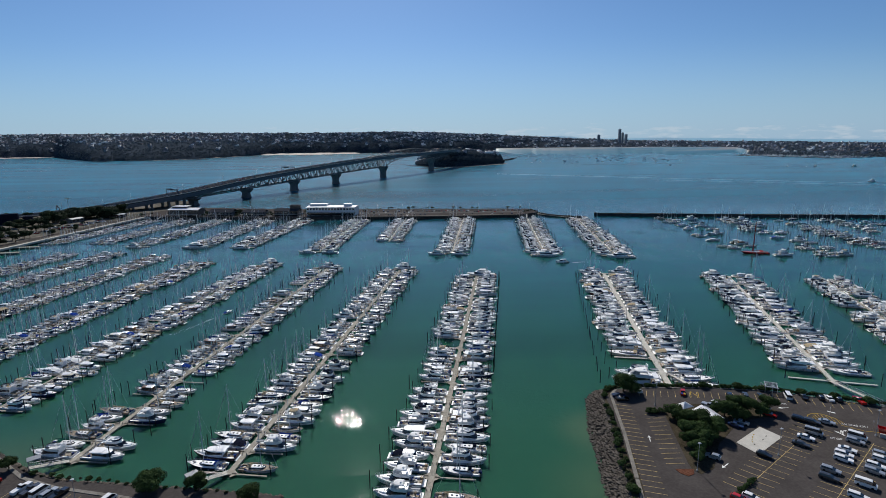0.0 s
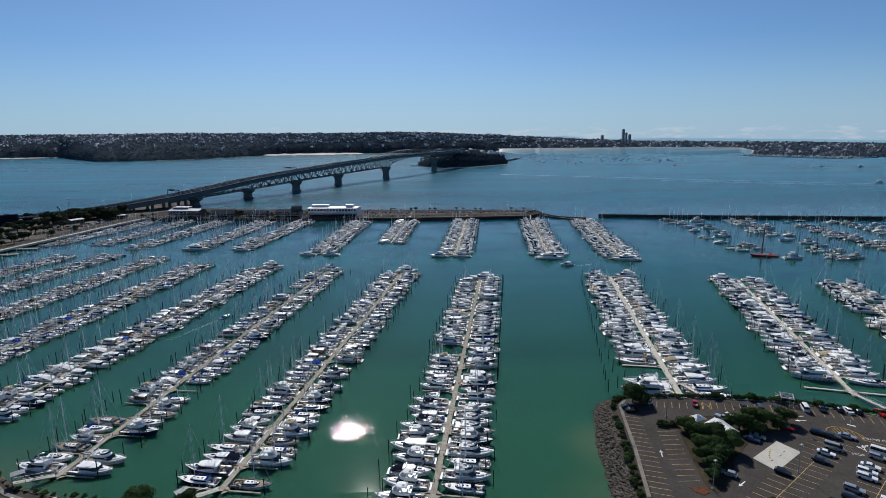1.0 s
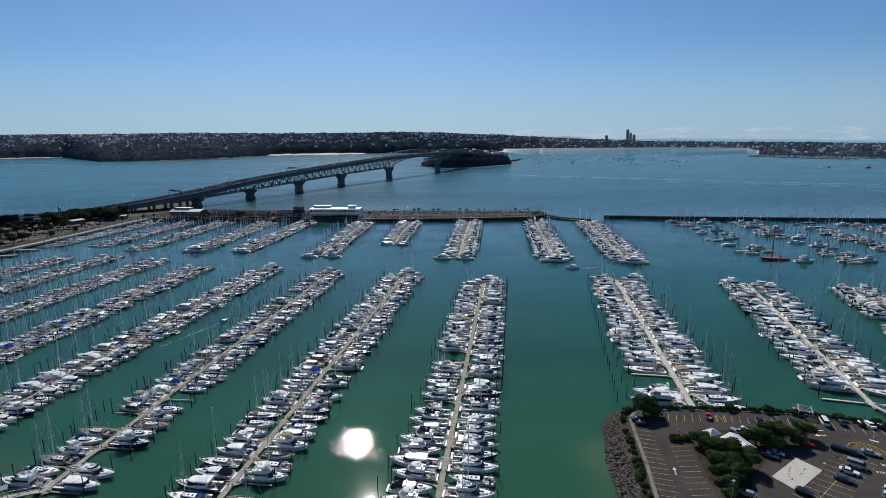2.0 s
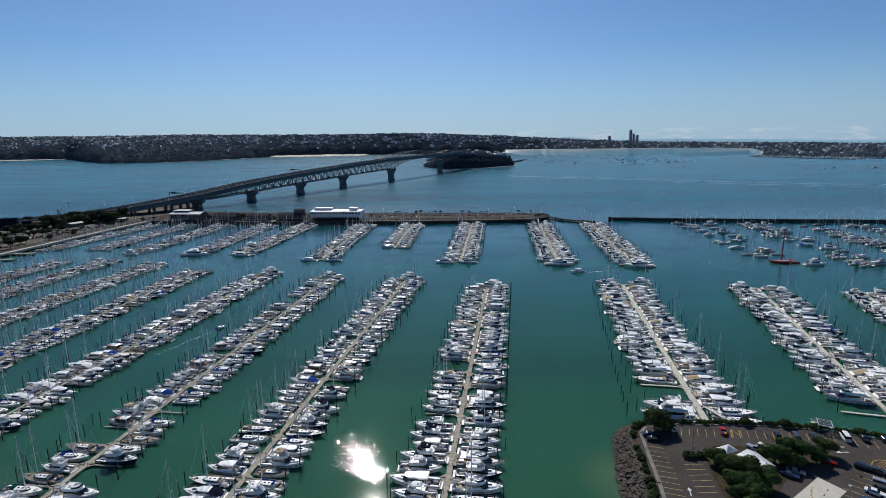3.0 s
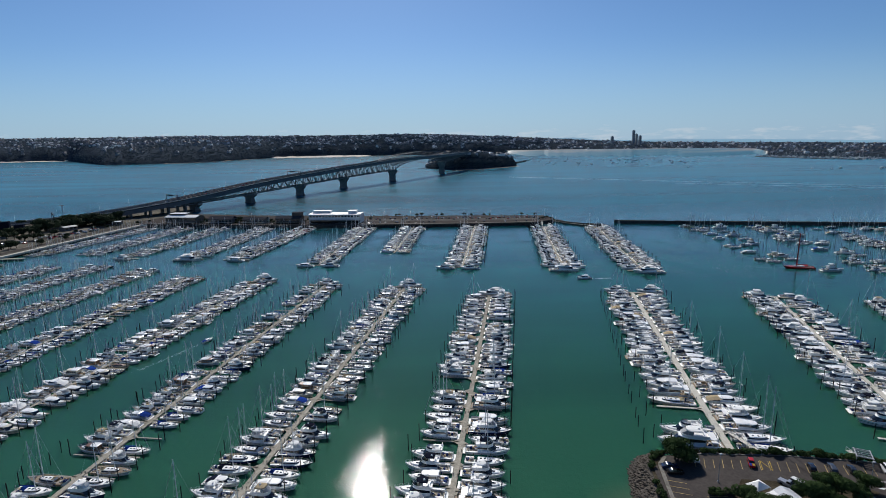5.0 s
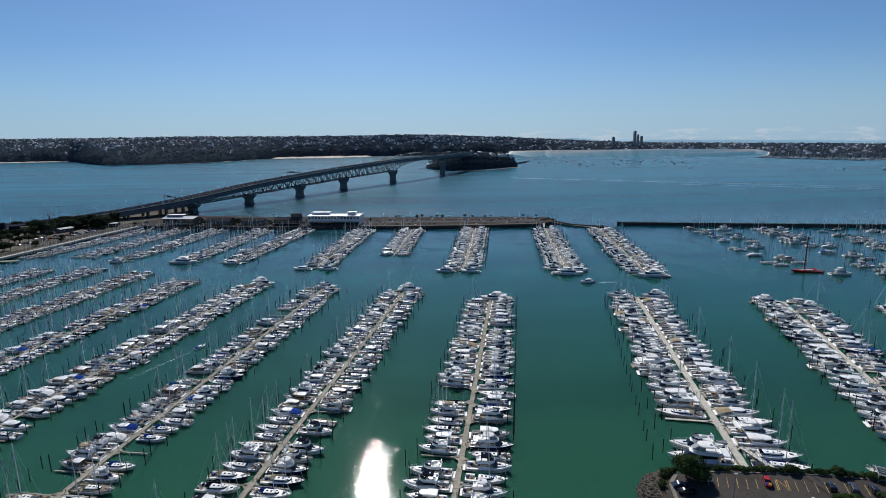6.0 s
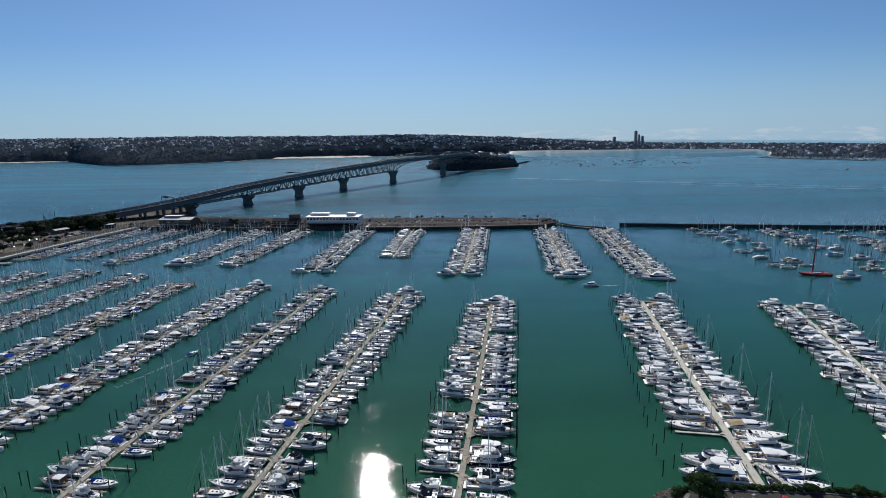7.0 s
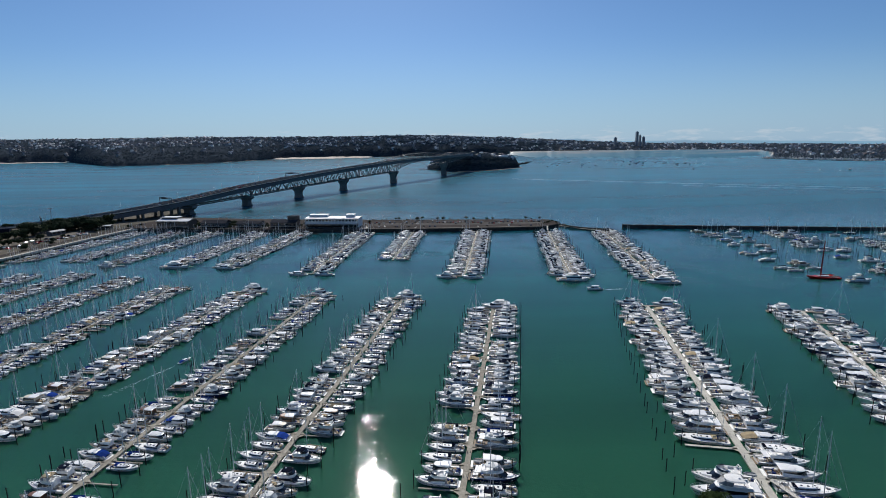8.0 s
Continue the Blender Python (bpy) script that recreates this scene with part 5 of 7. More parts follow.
# dark face of the causeway towards the basin
m = Mesh()
edge = [(-362, 683), (-300, 671), (-200, 657), (-84, 648), (-17, 643), (60, 643), (112, 645), (135, 662)]
for p, q in zip(edge, edge[1:]):
    a = math.atan2(q[1] - p[1], q[0] - p[0])
    m.box(((p[0] + q[0]) / 2, (p[1] + q[1]) / 2 - 0.6, 1.3), (math.dist(p, q) + 0.6, 1.4, 4.4), a)
single("sea_wall", m, DARKROCK, "dark stone sea wall", "sea wall", kind="structure")


def bank(pts, w_top, w_base, h, name, label):
    m = Mesh()
    rows = []
    for i, p in enumerate(pts):
        q = pts[min(i + 1, len(pts) - 1)]
        o = pts[max(i - 1, 0)]
        d = Vector((q[0] - o[0], q[1] - o[1], 0)).normalized()
        n = Vector((-d.y, d.x, 0))
        c = Vector((p[0], p[1], 0))
        jit = [rw.uniform(-0.25, 0.25) for _ in range(4)]
        rows.append([c - n * w_base / 2 + Vector((0, 0, -1)), c - n * (w_top / 2 + jit[0]) + Vector((0, 0, h + jit[1])), c + n * (w_top / 2 + jit[2]) + Vector((0, 0, h + jit[3])), c + n * w_base / 2 + Vector((0, 0, -1))])
    m.rings(rows, closed=False)
    m.face(rows[0])
    m.face(rows[-1][::-1])
    return single(name, m, DARKROCK, label, "breakwater", kind="structure")


def along(pts, step):
    out = []
    for p, q in zip(pts, pts[1:]):
        n = max(1, int(math.dist(p, q) / step))
        out += [lerp(p, q, i / n) for i in range(n)]
    return out + [pts[-1]]


bank(along([(205, 650), (225, 645), (274, 635), (393, 614), (490, 598), (700, 560), (1000, 490)], 3), 4.0, 11, 3.4, "breakwater", "long dark straight breakwater with a level top")
bank(along([(136, 676), (142, 664), (150, 650), (162, 640), (178, 632), (186, 630)], 2.5), 3.0, 7.5, 2.4, "spur_breakwater", "short curved rock spur at the marina entrance")
m = Mesh()
sp = along([(136, 668), (143, 657), (152, 645), (163, 634), (176, 626)], 4)
for p, q in zip(sp, sp[1:]):
    m.box(((p[0] + q[0]) / 2, (p[1] + q[1]) / 2, 1.2), (math.dist(p, q) + 0.5, 2.4, 0.3), math.atan2(q[1] - p[1], q[0] - p[0]))
single("access_walkway", m, DECK, "pale walkway along the rock spur to a pontoon", "walkway")

# ---- harbour bridge ----
BR = [(-1000, 330, 5.0), (-760, 520, 5.5), (-560, 645, 6.5), (-476, 700, 8.3), (-435, 745, 12), (-390, 785, 18.5), (-365, 830, 22.6), (-320, 939, 32.5), (-266, 1061, 40), (-208, 1208, 46.5), (-116, 1399, 55.5), (13, 1694, 59), (70, 1850, 60), (100, 1960, 62)]
PIERS = [(-365, 830, 12.5), (-320, 939, 15.5), (-266, 1061, 20), (-208, 1208, 23.5), (-116, 1399, 29), (13, 1694, 36)]


def smooth_line(step):
    """The centre line as evenly spaced points, rounded at its corners."""
    P = np.array(BR)
    seg = np.r_[0, np.cumsum(np.hypot(*np.diff(P[:, :2], axis=0).T))]
    n = int(seg[-1] / step)
    u = np.linspace(0, seg[-1], n + 1)
    out = np.stack([sum(np.interp(np.clip(u + o, 0, seg[-1]), seg, P[:, k]) for o in (-40, -20, 0, 20, 40)) / 5 for k in range(3)], 1)
    return [Vector(p) for p in out]


bridge = thing("road_bridge", "long grey steel truss road bridge on concrete piers", "bridge")
line = smooth_line(6.0)
W = 15.0
deck, side1, side2 = Mesh(), Mesh(), Mesh()
nrms = []
for i, p in enumerate(line):
    d = (line[min(i + 1, len(line) - 1)] - line[max(i - 1, 0)])
    d.z = 0
    d.normalize()
    nrms.append((d, Vector((-d.y, d.x, 0))))
for (w0, w1, z0, z1, store) in ((-W, W, -1.1, 0, deck), (-W - 0.4, -W + 5, -6.4, -1.1, side1), (W - 5, W + 0.4, -6.4, -1.1, side2)):
    rr = []
    for p, (d, n) in zip(line, nrms):
        if store is not deck and p.y < 700:
            continue
        rr.append([p + n * w0 + Vector((0, 0, z0)), p + n * w1 + Vector((0, 0, z0)), p + n * w1 + Vector((0, 0, z1)), p + n * w0 + Vector((0, 0, z1))])
    store.rings(rr, cap0=True, cap1=True)
part("road_deck", deck, ASPHALT, bridge, "dark road surface")
part("box_girder", side1, BRIDGE_STEEL, bridge)
part("box_girder", side2, BRIDGE_STEEL, bridge)
for w in (-W, -W * 0.36, W * 0.36, W):
    bar = Mesh()
    rr = [[p + n * (w - 0.25) + Vector((0, 0, 0)), p + n * (w + 0.25), p + n * (w + 0.15) + Vector((0, 0, 1.1)), p + n * (w - 0.15) + Vector((0, 0, 1.1))] for p, (d, n) in zip(line, nrms)]
    bar.rings(rr, cap0=True, cap1=True)
    part("barrier", bar, CONCRETE if abs(w) == W else BRIDGE_PIER, bridge, "low concrete road barrier")
# lane marks
lm = Mesh()
for i in range(0, len(line) - 1, 2):
    p, (d, n) = line[i], nrms[i]
    for w in (-11.5, -8.5, -2.6, 0.0, 2.6, 8.5, 11.5):
        c = p + n * w
        lm.box((c.x, c.y, c.z + 0.03), (3, 0.25, 0.04), math.atan2(d.y, d.x))
part("lane_marks", lm, PAINT_WHITE, bridge, "white lane dashes")
# trusses between the piers
PB = [(-388, 792, 10.5)] + PIERS + [(85, 1900, 50)]
for a, b in zip(PB, PB[1:]):
    main = a == PIERS[4]
    A, B_ = Vector((a[0], a[1], 0)), Vector((b[0], b[1], 0))
    D = (B_ - A).length
    n = max(4, int(D / 11))
    d = (B_ - A).normalized()
    nn = Vector((-d.y, d.x, 0))
    feet = []
    for w in (-9.5, 9.5):
        tr = Mesh()
        prev = None
        for i in range(n + 1):
            t = i / n
            c = A.lerp(B_, t)
            near = min(line, key=lambda q: (q.x - c.x) ** 2 + (q.y - c.y) ** 2)
            zt = near.z - 5.0
            zb = a[2] + (b[2] - a[2]) * t
            if main:
                zb = zb + (zt - zb - 2.0) * math.sin(math.pi * t) ** 0.55
            c = c + nn * w
            lo, up = Vector((c.x, c.y, zb)), Vector((c.x, c.y, zt))
            tr.bar(lo, up, 0.5)
            if prev:
                tr.bar(prev[0], lo, 0.95)
                tr.bar(prev[1], up, 0.8)
                tr.bar(prev[0] if i % 2 else prev[1], up if i % 2 else lo, 0.65)
            prev = (lo, up)
            feet.append(lo)
        part("truss", tr, BRIDGE_STEEL, bridge, "grey steel lattice truss")
    if not main:
        br_ = Mesh()
        for i in range(n):
            br_.bar(feet[i], feet[n + 1 + i], 0.35)
            br_.bar(feet[n + 1 + i], feet[i + 1], 0.3)
        tagged(part("bottom_bracing", br_, BRIDGE_STEEL, bridge), kind="stuff")
# raised arch truss over the main span
E_, F_ = Vector((*PIERS[4][:2], 0)), Vector((*PIERS[5][:2], 0))
dE = (F_ - E_).normalized()
nE = Vector((-dE.y, dE.x, 0))
arch = Mesh()
for w in (-7.5, 7.5):
    prev = None
    for i in range(25):
        t = -0.3 + 1.6 * i / 24
        c = E_.lerp(F_, t)
        near = min(line, key=lambda q: (q.x - c.x) ** 2 + (q.y - c.y) ** 2)
        up = 14 * max(0.0, math.cos(math.pi * (t - 0.5) / 1.7)) ** 1.3
        top = Vector((c.x, c.y, near.z + up)) + nE * w
        low = Vector((c.x, c.y, near.z)) + nE * w
        if prev:
            arch.bar(prev[0], top, 0.7)
            arch.bar(prev[1] if i % 2 else prev[0], top if i % 2 else low, 0.3)
        arch.bar(low, top, 0.32)
        if prev and w > 0:
            arch.bar(top, top - nE * 15, 0.25)
        prev = (top, low)
part("arch_truss", arch, BRIDGE_STEEL, bridge, "arched steel truss above the road")
for x, y, zb in PIERS:
    c = Vector((x, y, 0))
    i = min(range(len(line)), key=lambda k: (line[k] - c).length_squared)
    d, n = nrms[i]
    a = math.atan2(d.y, d.x)
    pier = Mesh()
    hw = 5.6 + zb * 0.06
    pier.box((x, y, zb * 0.3), (8.5, 2 * hw, zb * 0.6 + 4), a, 0.92)
    top = zb + 0.6
    sec = []
    for w, z0 in ((-hw * 0.9, zb * 0.55), (-13, top - 3), (-13, top), (13, top), (13, top - 3), (hw * 0.9, zb * 0.55)):
        sec.append((w, z0))
    r1 = [c + n * w + d * 4.0 + Vector((0, 0, z)) for w, z in sec]
    r2 = [c + n * w - d * 4.0 + Vector((0, 0, z)) for w, z in sec]
    pier.rings([r1, r2], cap0=True, cap1=True)
    pier.box((x, y, 0.9), (10, 2 * hw + 1.6, 2.2), a)
    part("pier", pier, BRIDGE_PIER, bridge, "dark concrete hammerhead pier")
# approach columns and abutment
for i in range(0, len(line), 4):
    p, (d, n) = line[i], nrms[i]
    if 690 < p.y < 830:
        for w in (-9, 9):
            col = Mesh()
            c = p + n * w
            col.box((c.x, c.y, (p.z - 2) / 2), (2.4, 5, p.z), math.atan2(d.y, d.x))
            part("approach_column", col, BRIDGE_PIER, bridge)
# gantries, lamps and traffic
for y, span in ((800, 2 * W), (1050, 2 * W), (700, 2 * W)):
    i = min(range(len(line)), key=lambda k: abs(line[k].y - y))
    p, (d, n) = line[i], nrms[i]
    g = thing("sign_gantry", "dark overhead sign gantry across the bridge road", "gantry", "bridge gantries")
    gm = Mesh()
    for e in (W + 0.3, W - span):
        gm.bar(tuple(p + n * e), tuple(p + n * e + Vector((0, 0, 8.0))), 0.45)
    for z in (6.6, 8.0):
        gm.bar(tuple(p + n * (W + 0.3) + Vector((0, 0, z))), tuple(p + n * (W - span) + Vector((0, 0, z))), 0.4)
    for k in range(11):
        u0, u1 = W - span * k / 11, W - span * (k + 1) / 11
        gm.bar(tuple(p + n * u0 + Vector((0, 0, 6.6 if k % 2 else 8.0))), tuple(p + n * u1 + Vector((0, 0, 8.0 if k % 2 else 6.6))), 0.2)
    part("beam", gm, BRIDGE_STEEL, g)
    bd = Mesh()
    c = p + n * 4 + Vector((0, 0, 7.2))
    bd.box(tuple(c), (0.4, 12, 2.6), math.atan2(d.y, d.x))
    part("sign_board", bd, CANVAS_DARK, g)
lampm = Mesh()
lampm.bar((0, 0, 0), (0, 0, 10), 0.14, 5, 0.1)
lampm.bar((0, 0, 10), (0, 2.2, 10.4), 0.09, 4)
lampm.box((0, 2.6, 10.4), (0.3, 0.9, 0.16))
lamp_data = lampm.data("street_lamp", GALV)
for i in range(2, len(line), 7):
    p, (d, n) = line[i], nrms[i]
    o = tagged(new("street_lamp", lamp_data), "tall grey lamp post on the bridge", "street lamp", "bridge lamps")
    c = p + n * (W - 0.5 if (i // 7) % 2 else -W + 0.5)
    o.matrix_basis = pose(c.x, c.y, c.z, 0, 0, math.degrees(math.atan2(d.y, d.x)) + (180 if (i // 7) % 2 else 0))

# distant sky: a glowing sheet with horizon haze and thin bands of low cloud put into it
cm = bpy.data.materials.new("low_cloud")
cm.use_nodes = True
ct = cm.node_tree
ct.nodes.clear()
cg = ct.nodes.new("ShaderNodeNewGeometry")
cmap = ct.nodes.new("ShaderNodeMapping")
cmap.inputs["Scale"].default_value = (0.0042, 0.001, 0.02)
cn = ct.nodes.new("ShaderNodeTexNoise")
cn.inputs["Scale"].default_value, cn.inputs["Detail"].default_value = 1.0, 8
csep = ct.nodes.new("ShaderNodeSeparateXYZ")
cz = ct.nodes.new("ShaderNodeMapRange")
cz.inputs["From Min"].default_value, cz.inputs["From Max"].default_value = 170, 300
cz.inputs["To Min"].default_value, cz.inputs["To Max"].default_value = 0.03, -0.25
cadd = ct.nodes.new("ShaderNodeMath")
cadd.operation = "ADD"
cr2 = ct.nodes.new("ShaderNodeMapRange")
cr2.inputs["From Min"].default_value, cr2.inputs["From Max"].default_value = 0.53, 0.72
cr2.inputs["To Min"].default_value, cr2.inputs["To Max"].default_value = 0.0, 0.5
ctr = ct.nodes.new("ShaderNodeBsdfTransparent")
cem = ct.nodes.new("ShaderNodeEmission")
cem.inputs["Color"].default_value, cem.inputs["Strength"].default_value = (0.6, 0.67, 0.74, 1), 0.9
# added glow that pales and blues the sky near the horizon
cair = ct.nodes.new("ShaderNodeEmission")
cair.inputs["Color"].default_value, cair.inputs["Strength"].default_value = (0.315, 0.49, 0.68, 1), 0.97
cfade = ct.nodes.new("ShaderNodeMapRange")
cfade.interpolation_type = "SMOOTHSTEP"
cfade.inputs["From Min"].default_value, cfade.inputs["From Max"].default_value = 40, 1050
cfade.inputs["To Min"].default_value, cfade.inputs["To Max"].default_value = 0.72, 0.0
cpale = ct.nodes.new("ShaderNodeMixShader")
cmix = ct.nodes.new("ShaderNodeMixShader")
cout = ct.nodes.new("ShaderNodeOutputMaterial")
ct.links.new(cg.outputs["Position"], cmap.inputs["Vector"])
ct.links.new(cmap.outputs[0], cn.inputs["Vector"])
ct.links.new(cg.outputs["Position"], csep.inputs[0])
ct.links.new(csep.outputs["Z"], cz.inputs["Value"])
ct.links.new(csep.outputs["Z"], cfade.inputs["Value"])
ct.links.new(cn.outputs[0], cadd.inputs[0])
ct.links.new(cz.outputs[0], cadd.inputs[1])
ct.links.new(cadd.outputs[0], cr2.inputs["Value"])
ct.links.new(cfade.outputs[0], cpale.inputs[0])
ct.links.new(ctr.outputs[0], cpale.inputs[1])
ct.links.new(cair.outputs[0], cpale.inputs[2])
ct.links.new(cr2.outputs[0], cmix.inputs[0])
ct.links.new(cpale.outputs[0], cmix.inputs[1])
ct.links.new(cem.outputs[0], cmix.inputs[2])
ct.links.new(cmix.outputs[0], cout.inputs[0])
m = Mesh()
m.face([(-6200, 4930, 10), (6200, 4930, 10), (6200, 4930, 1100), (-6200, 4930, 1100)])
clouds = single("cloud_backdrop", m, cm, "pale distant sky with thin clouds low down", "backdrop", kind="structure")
clouds.visible_shadow = False

# ---- cars ----


def car(name, colour, L=4.5, w=1.8, h=1.45, style="saloon"):
    """Nose towards +x, wheels on z = 0."""
    root = thing(name, {"saloon": f"{colour} saloon car parked in a marked bay", "hatch": f"{colour} hatchback car parked on asphalt", "van": f"{colour} high-roofed van parked in a bay", "wagon": f"{colour} estate car parked in a bay",
                        "ute": f"{colour} pickup truck parked on asphalt"}[style], "van" if style == "van" else "car", "parked vehicles")
    b = Mesh()
    prof = {"saloon": [(-0.5, 0.62), (-0.34, 0.66), (0.16, 0.66), (0.5, 0.56)], "hatch": [(-0.5, 0.66), (-0.4, 0.68), (0.2, 0.66), (0.5, 0.56)], "wagon": [(-0.5, 0.66), (-0.45, 0.68), (0.18, 0.66), (0.5, 0.56)],
            "van": [(-0.5, 0.55), (-0.48, 0.56), (0.36, 0.56), (0.5, 0.45)], "ute": [(-0.5, 0.6), (-0.12, 0.62), (0.2, 0.64), (0.5, 0.56)]}[style]
    rows = []
    for x, z in prof:
        e = 0.88 if abs(x) == 0.5 else 1.0
        rows.append([(x * L, -w / 2 * e * 0.96, 0.22), (x * L, -w / 2 * e, 0.5), (x * L, -w / 2 * e * 0.94, z * h), (x * L, w / 2 * e * 0.94, z * h), (x * L, w / 2 * e, 0.5), (x * L, w / 2 * e * 0.96, 0.22)])
    b.rings(rows, cap0=True, cap1=True)
    part("body", b, CAR_COLOURS[colour], root)
    g0, g1, r0, r1 = {"saloon": (-0.36, 0.2, -0.2, 0.06), "hatch": (-0.47, 0.22, -0.36, 0.06), "wagon": (-0.49, 0.22, -0.44, 0.06), "van": (-0.495, 0.42, -0.48, 0.26), "ute": (-0.1, 0.22, -0.06, 0.08)}[style]
    zb = interp((g0 + g1) / 2, prof) * h
    gl = Mesh()
    gl.rings([[(g0 * L, -w * 0.45, zb - 0.02), (g1 * L, -w * 0.45, zb - 0.02), (g1 * L, w * 0.45, zb - 0.02), (g0 * L, w * 0.45, zb - 0.02)],
              [(r0 * L, -w * 0.37, h * 0.96), (r1 * L, -w * 0.37, h * 0.96), (r1 * L, w * 0.37, h * 0.96), (r0 * L, w * 0.37, h * 0.96)]], cap1=True)
    part("glasshouse", gl, GLASS, root, "dark glass")
    rf = Mesh()
    rf.rings([[(r0 * L - 0.05, -w * 0.39, h * 0.955), (r1 * L + 0.05, -w * 0.39, h * 0.955), (r1 * L + 0.05, w * 0.39, h * 0.955), (r0 * L - 0.05, w * 0.39, h * 0.955)],
              [(r0 * L + 0.1, -w * 0.34, h), (r1 * L - 0.1, -w * 0.34, h), (r1 * L - 0.1, w * 0.34, h), (r0 * L + 0.1, w * 0.34, h)]], cap0=True, cap1=True)
    part("roof", rf, CAR_COLOURS[colour], root)
    wh = Mesh()
    wh.bar((0, -0.1, 0), (0, 0.1, 0), 0.32, 9)
    wd = wh.data("wheel", TYRE)
    for x in (-0.31, 0.32):
        for a in (-1, 1):
            o = part("wheel", wd, TYRE, root)
            o.location = (x * L, a * (w / 2 - 0.1), 0.32)
    return root


CARS = {}


def park(x, y, deg, colour="white", style="saloon", z=2.5, far=False):
    key = (colour, style, far)
    size = {"saloon": (4.6, 1.8, 1.42), "hatch": (4.1, 1.75, 1.48), "wagon": (4.7, 1.82, 1.52), "van": (4.9, 1.9, 2.1), "ute": (5.2, 1.85, 1.75)}[style]
    if key not in CARS:
        CARS[key] = car({"van": "van", "ute": "pickup_truck"}.get(style, "car"), colour, *size, style)
        if far:
            model = CARS[key]
            CARS[key] = joined(model, model.name.split(".")[0])
            for o in (*model.children_recursive, model):
                bpy.data.objects.remove(o)
        CARS[key].matrix_basis = pose(x, y, z, 0, 0, deg)
        return CARS[key]
    return copy_thing(CARS[key], pose(x, y, z, 0, 0, deg))


# ---- the car park on the point ----
GZ = 2.45
yel, fad, wht = Mesh(), Mesh(), Mesh()


def mark(store, p, q, w=0.13, z=GZ + 0.012):
    store.box(((p[0] + q[0]) / 2, (p[1] + q[1]) / 2, z), (math.dist(p, q), w, 0.02), math.atan2(q[1] - p[1], q[0] - p[0]))


def bays(store, p, q, depth, lean, n):
    """n marks at even steps from p to q, each depth long at the bearing lean (degrees)."""
    for i in range(n):
        a = lerp(p, q, i / (n - 1))
        mark(store, a, (a[0] + depth * math.cos(radians(lean)), a[1] + depth * math.sin(radians(lean))))


bays(fad, (60.9, 172.5), (52.0, 121), 5.6, -19, 22)
bays(fad, (68.9, 165), (63.7, 137.5), 5.6, 0, 12)
bays(fad, (74, 182.3), (122, 176.3), 4.7, -112, 20)
bays(fad, (124.5, 175.2), (152, 163.8), 4.7, -112, 12)
# angled double row, with its yellow spine
mark(fad, (77, 123.6), (121, 155.2), 0.16)
for i in range(17):
    a = lerp((79, 125.2), (119.5, 154.2), i / 16)
    mark(fad, a, (a[0] - 3.4, a[1] + 3.6))
    mark(fad, a, (a[0] + 3.6, a[1] - 3.4))
mark(fad, (97, 117.6), (131, 144.4), 0.16)
for i in range(14):
    a = lerp((98, 118.4), (130, 143.6), i / 13)
    mark(fad, a, (a[0] - 3.6, a[1] + 3.5))
    mark(fad, a, (a[0] + 3.6, a[1] - 3.5))
bays(fad, (84.5, 149.0), (98, 158.5), 4.8, 140, 6)
# hatched island and edge lines
for i in range(9):
    a = lerp((121.5, 156), (129.5, 155.5), i / 8)
    mark(yel, a, (a[0] + 0.8, a[1] + 1.5 + 4.6 * math.sin(math.pi * (i + 1) / 10)), 0.2)
arc = [(121 + 4.6 - 5.2 * math.cos(math.pi * i / 14), 156 + 6.6 * math.sin(math.pi * i / 14)) for i in range(15)]
for p, q in zip(arc, arc[1:]):
    mark(yel, p, q, 0.25)
for p, q in (((129, 155), (134, 151)), ((134, 151), (140, 149.5)), ((92.2, 180.4), (90.4, 175.9)), ((94.8, 180.0), (93.0, 175.5)), ((92.2, 180.2), (93.2, 175.6)), ((141, 172), (143, 168)), ((143, 171.7), (145, 167.7)), ((141.2, 171), (145, 168))):
    mark(yel, p, q, 0.2)


def arrow(x, y, deg, k=1.0):
    c, s = math.cos(radians(deg)), math.sin(radians(deg))
    for poly in (((-1.6, -0.14), (0.4, -0.14), (0.4, 0.14), (-1.6, 0.14)), ((0.4, -0.5), (1.6, 0), (0.4, 0.5))):
        wht.face([(x + k * (u * c - v * s), y + k * (u * s + v * c), GZ + 0.014) for u, v in poly])


arrow(64.5, 150.6, 75, 1.15)
arrow(80.0, 135.7, -146, 1.1)
arrow(126, 150.5, 65, 1.2)
arrow(127, 151.4, 20, 1.0)
arrow(125, 150.4, 110, 1.0)
arrow(119, 169.5, 178, 1.2)
arrow(118, 166.8, 178, 1.2)
mark(wht, (131.3, 163.8), (133.0, 162.4), 0.7)
single("bay_marks", fad, PAINT_FADED, "faded yellow parking bay lines on asphalt", "road marking", kind="stuff")
single("yellow_lines", yel, PAINT_YELLOW, "yellow painted kerb lines and hatching", "road marking", kind="stuff")
single("white_arrows", wht, PAINT_WHITE, "white painted arrows on asphalt", "road marking", kind="stuff")


def writing(text, x, y, deg, size):
    cu = bpy.data.curves.new("road_writing", "FONT")
    cu.body, cu.size, cu.extrude, cu.align_x, cu.align_y = text, size, 0.004, "CENTER", "CENTER"
    o = new("road_writing", cu)
    o.data.materials.append(PAINT_WHITE)
    o.matrix_basis = pose(x, y, GZ + 0.018, 0, 0, deg)
    return tagged(o, f"white painted road letters reading {text}", "road marking")


writing("STOP", 121.6, 147.4, -20, 1.4)
writing("NO ENTRY", 133.2, 154.6, 158, 1.5)

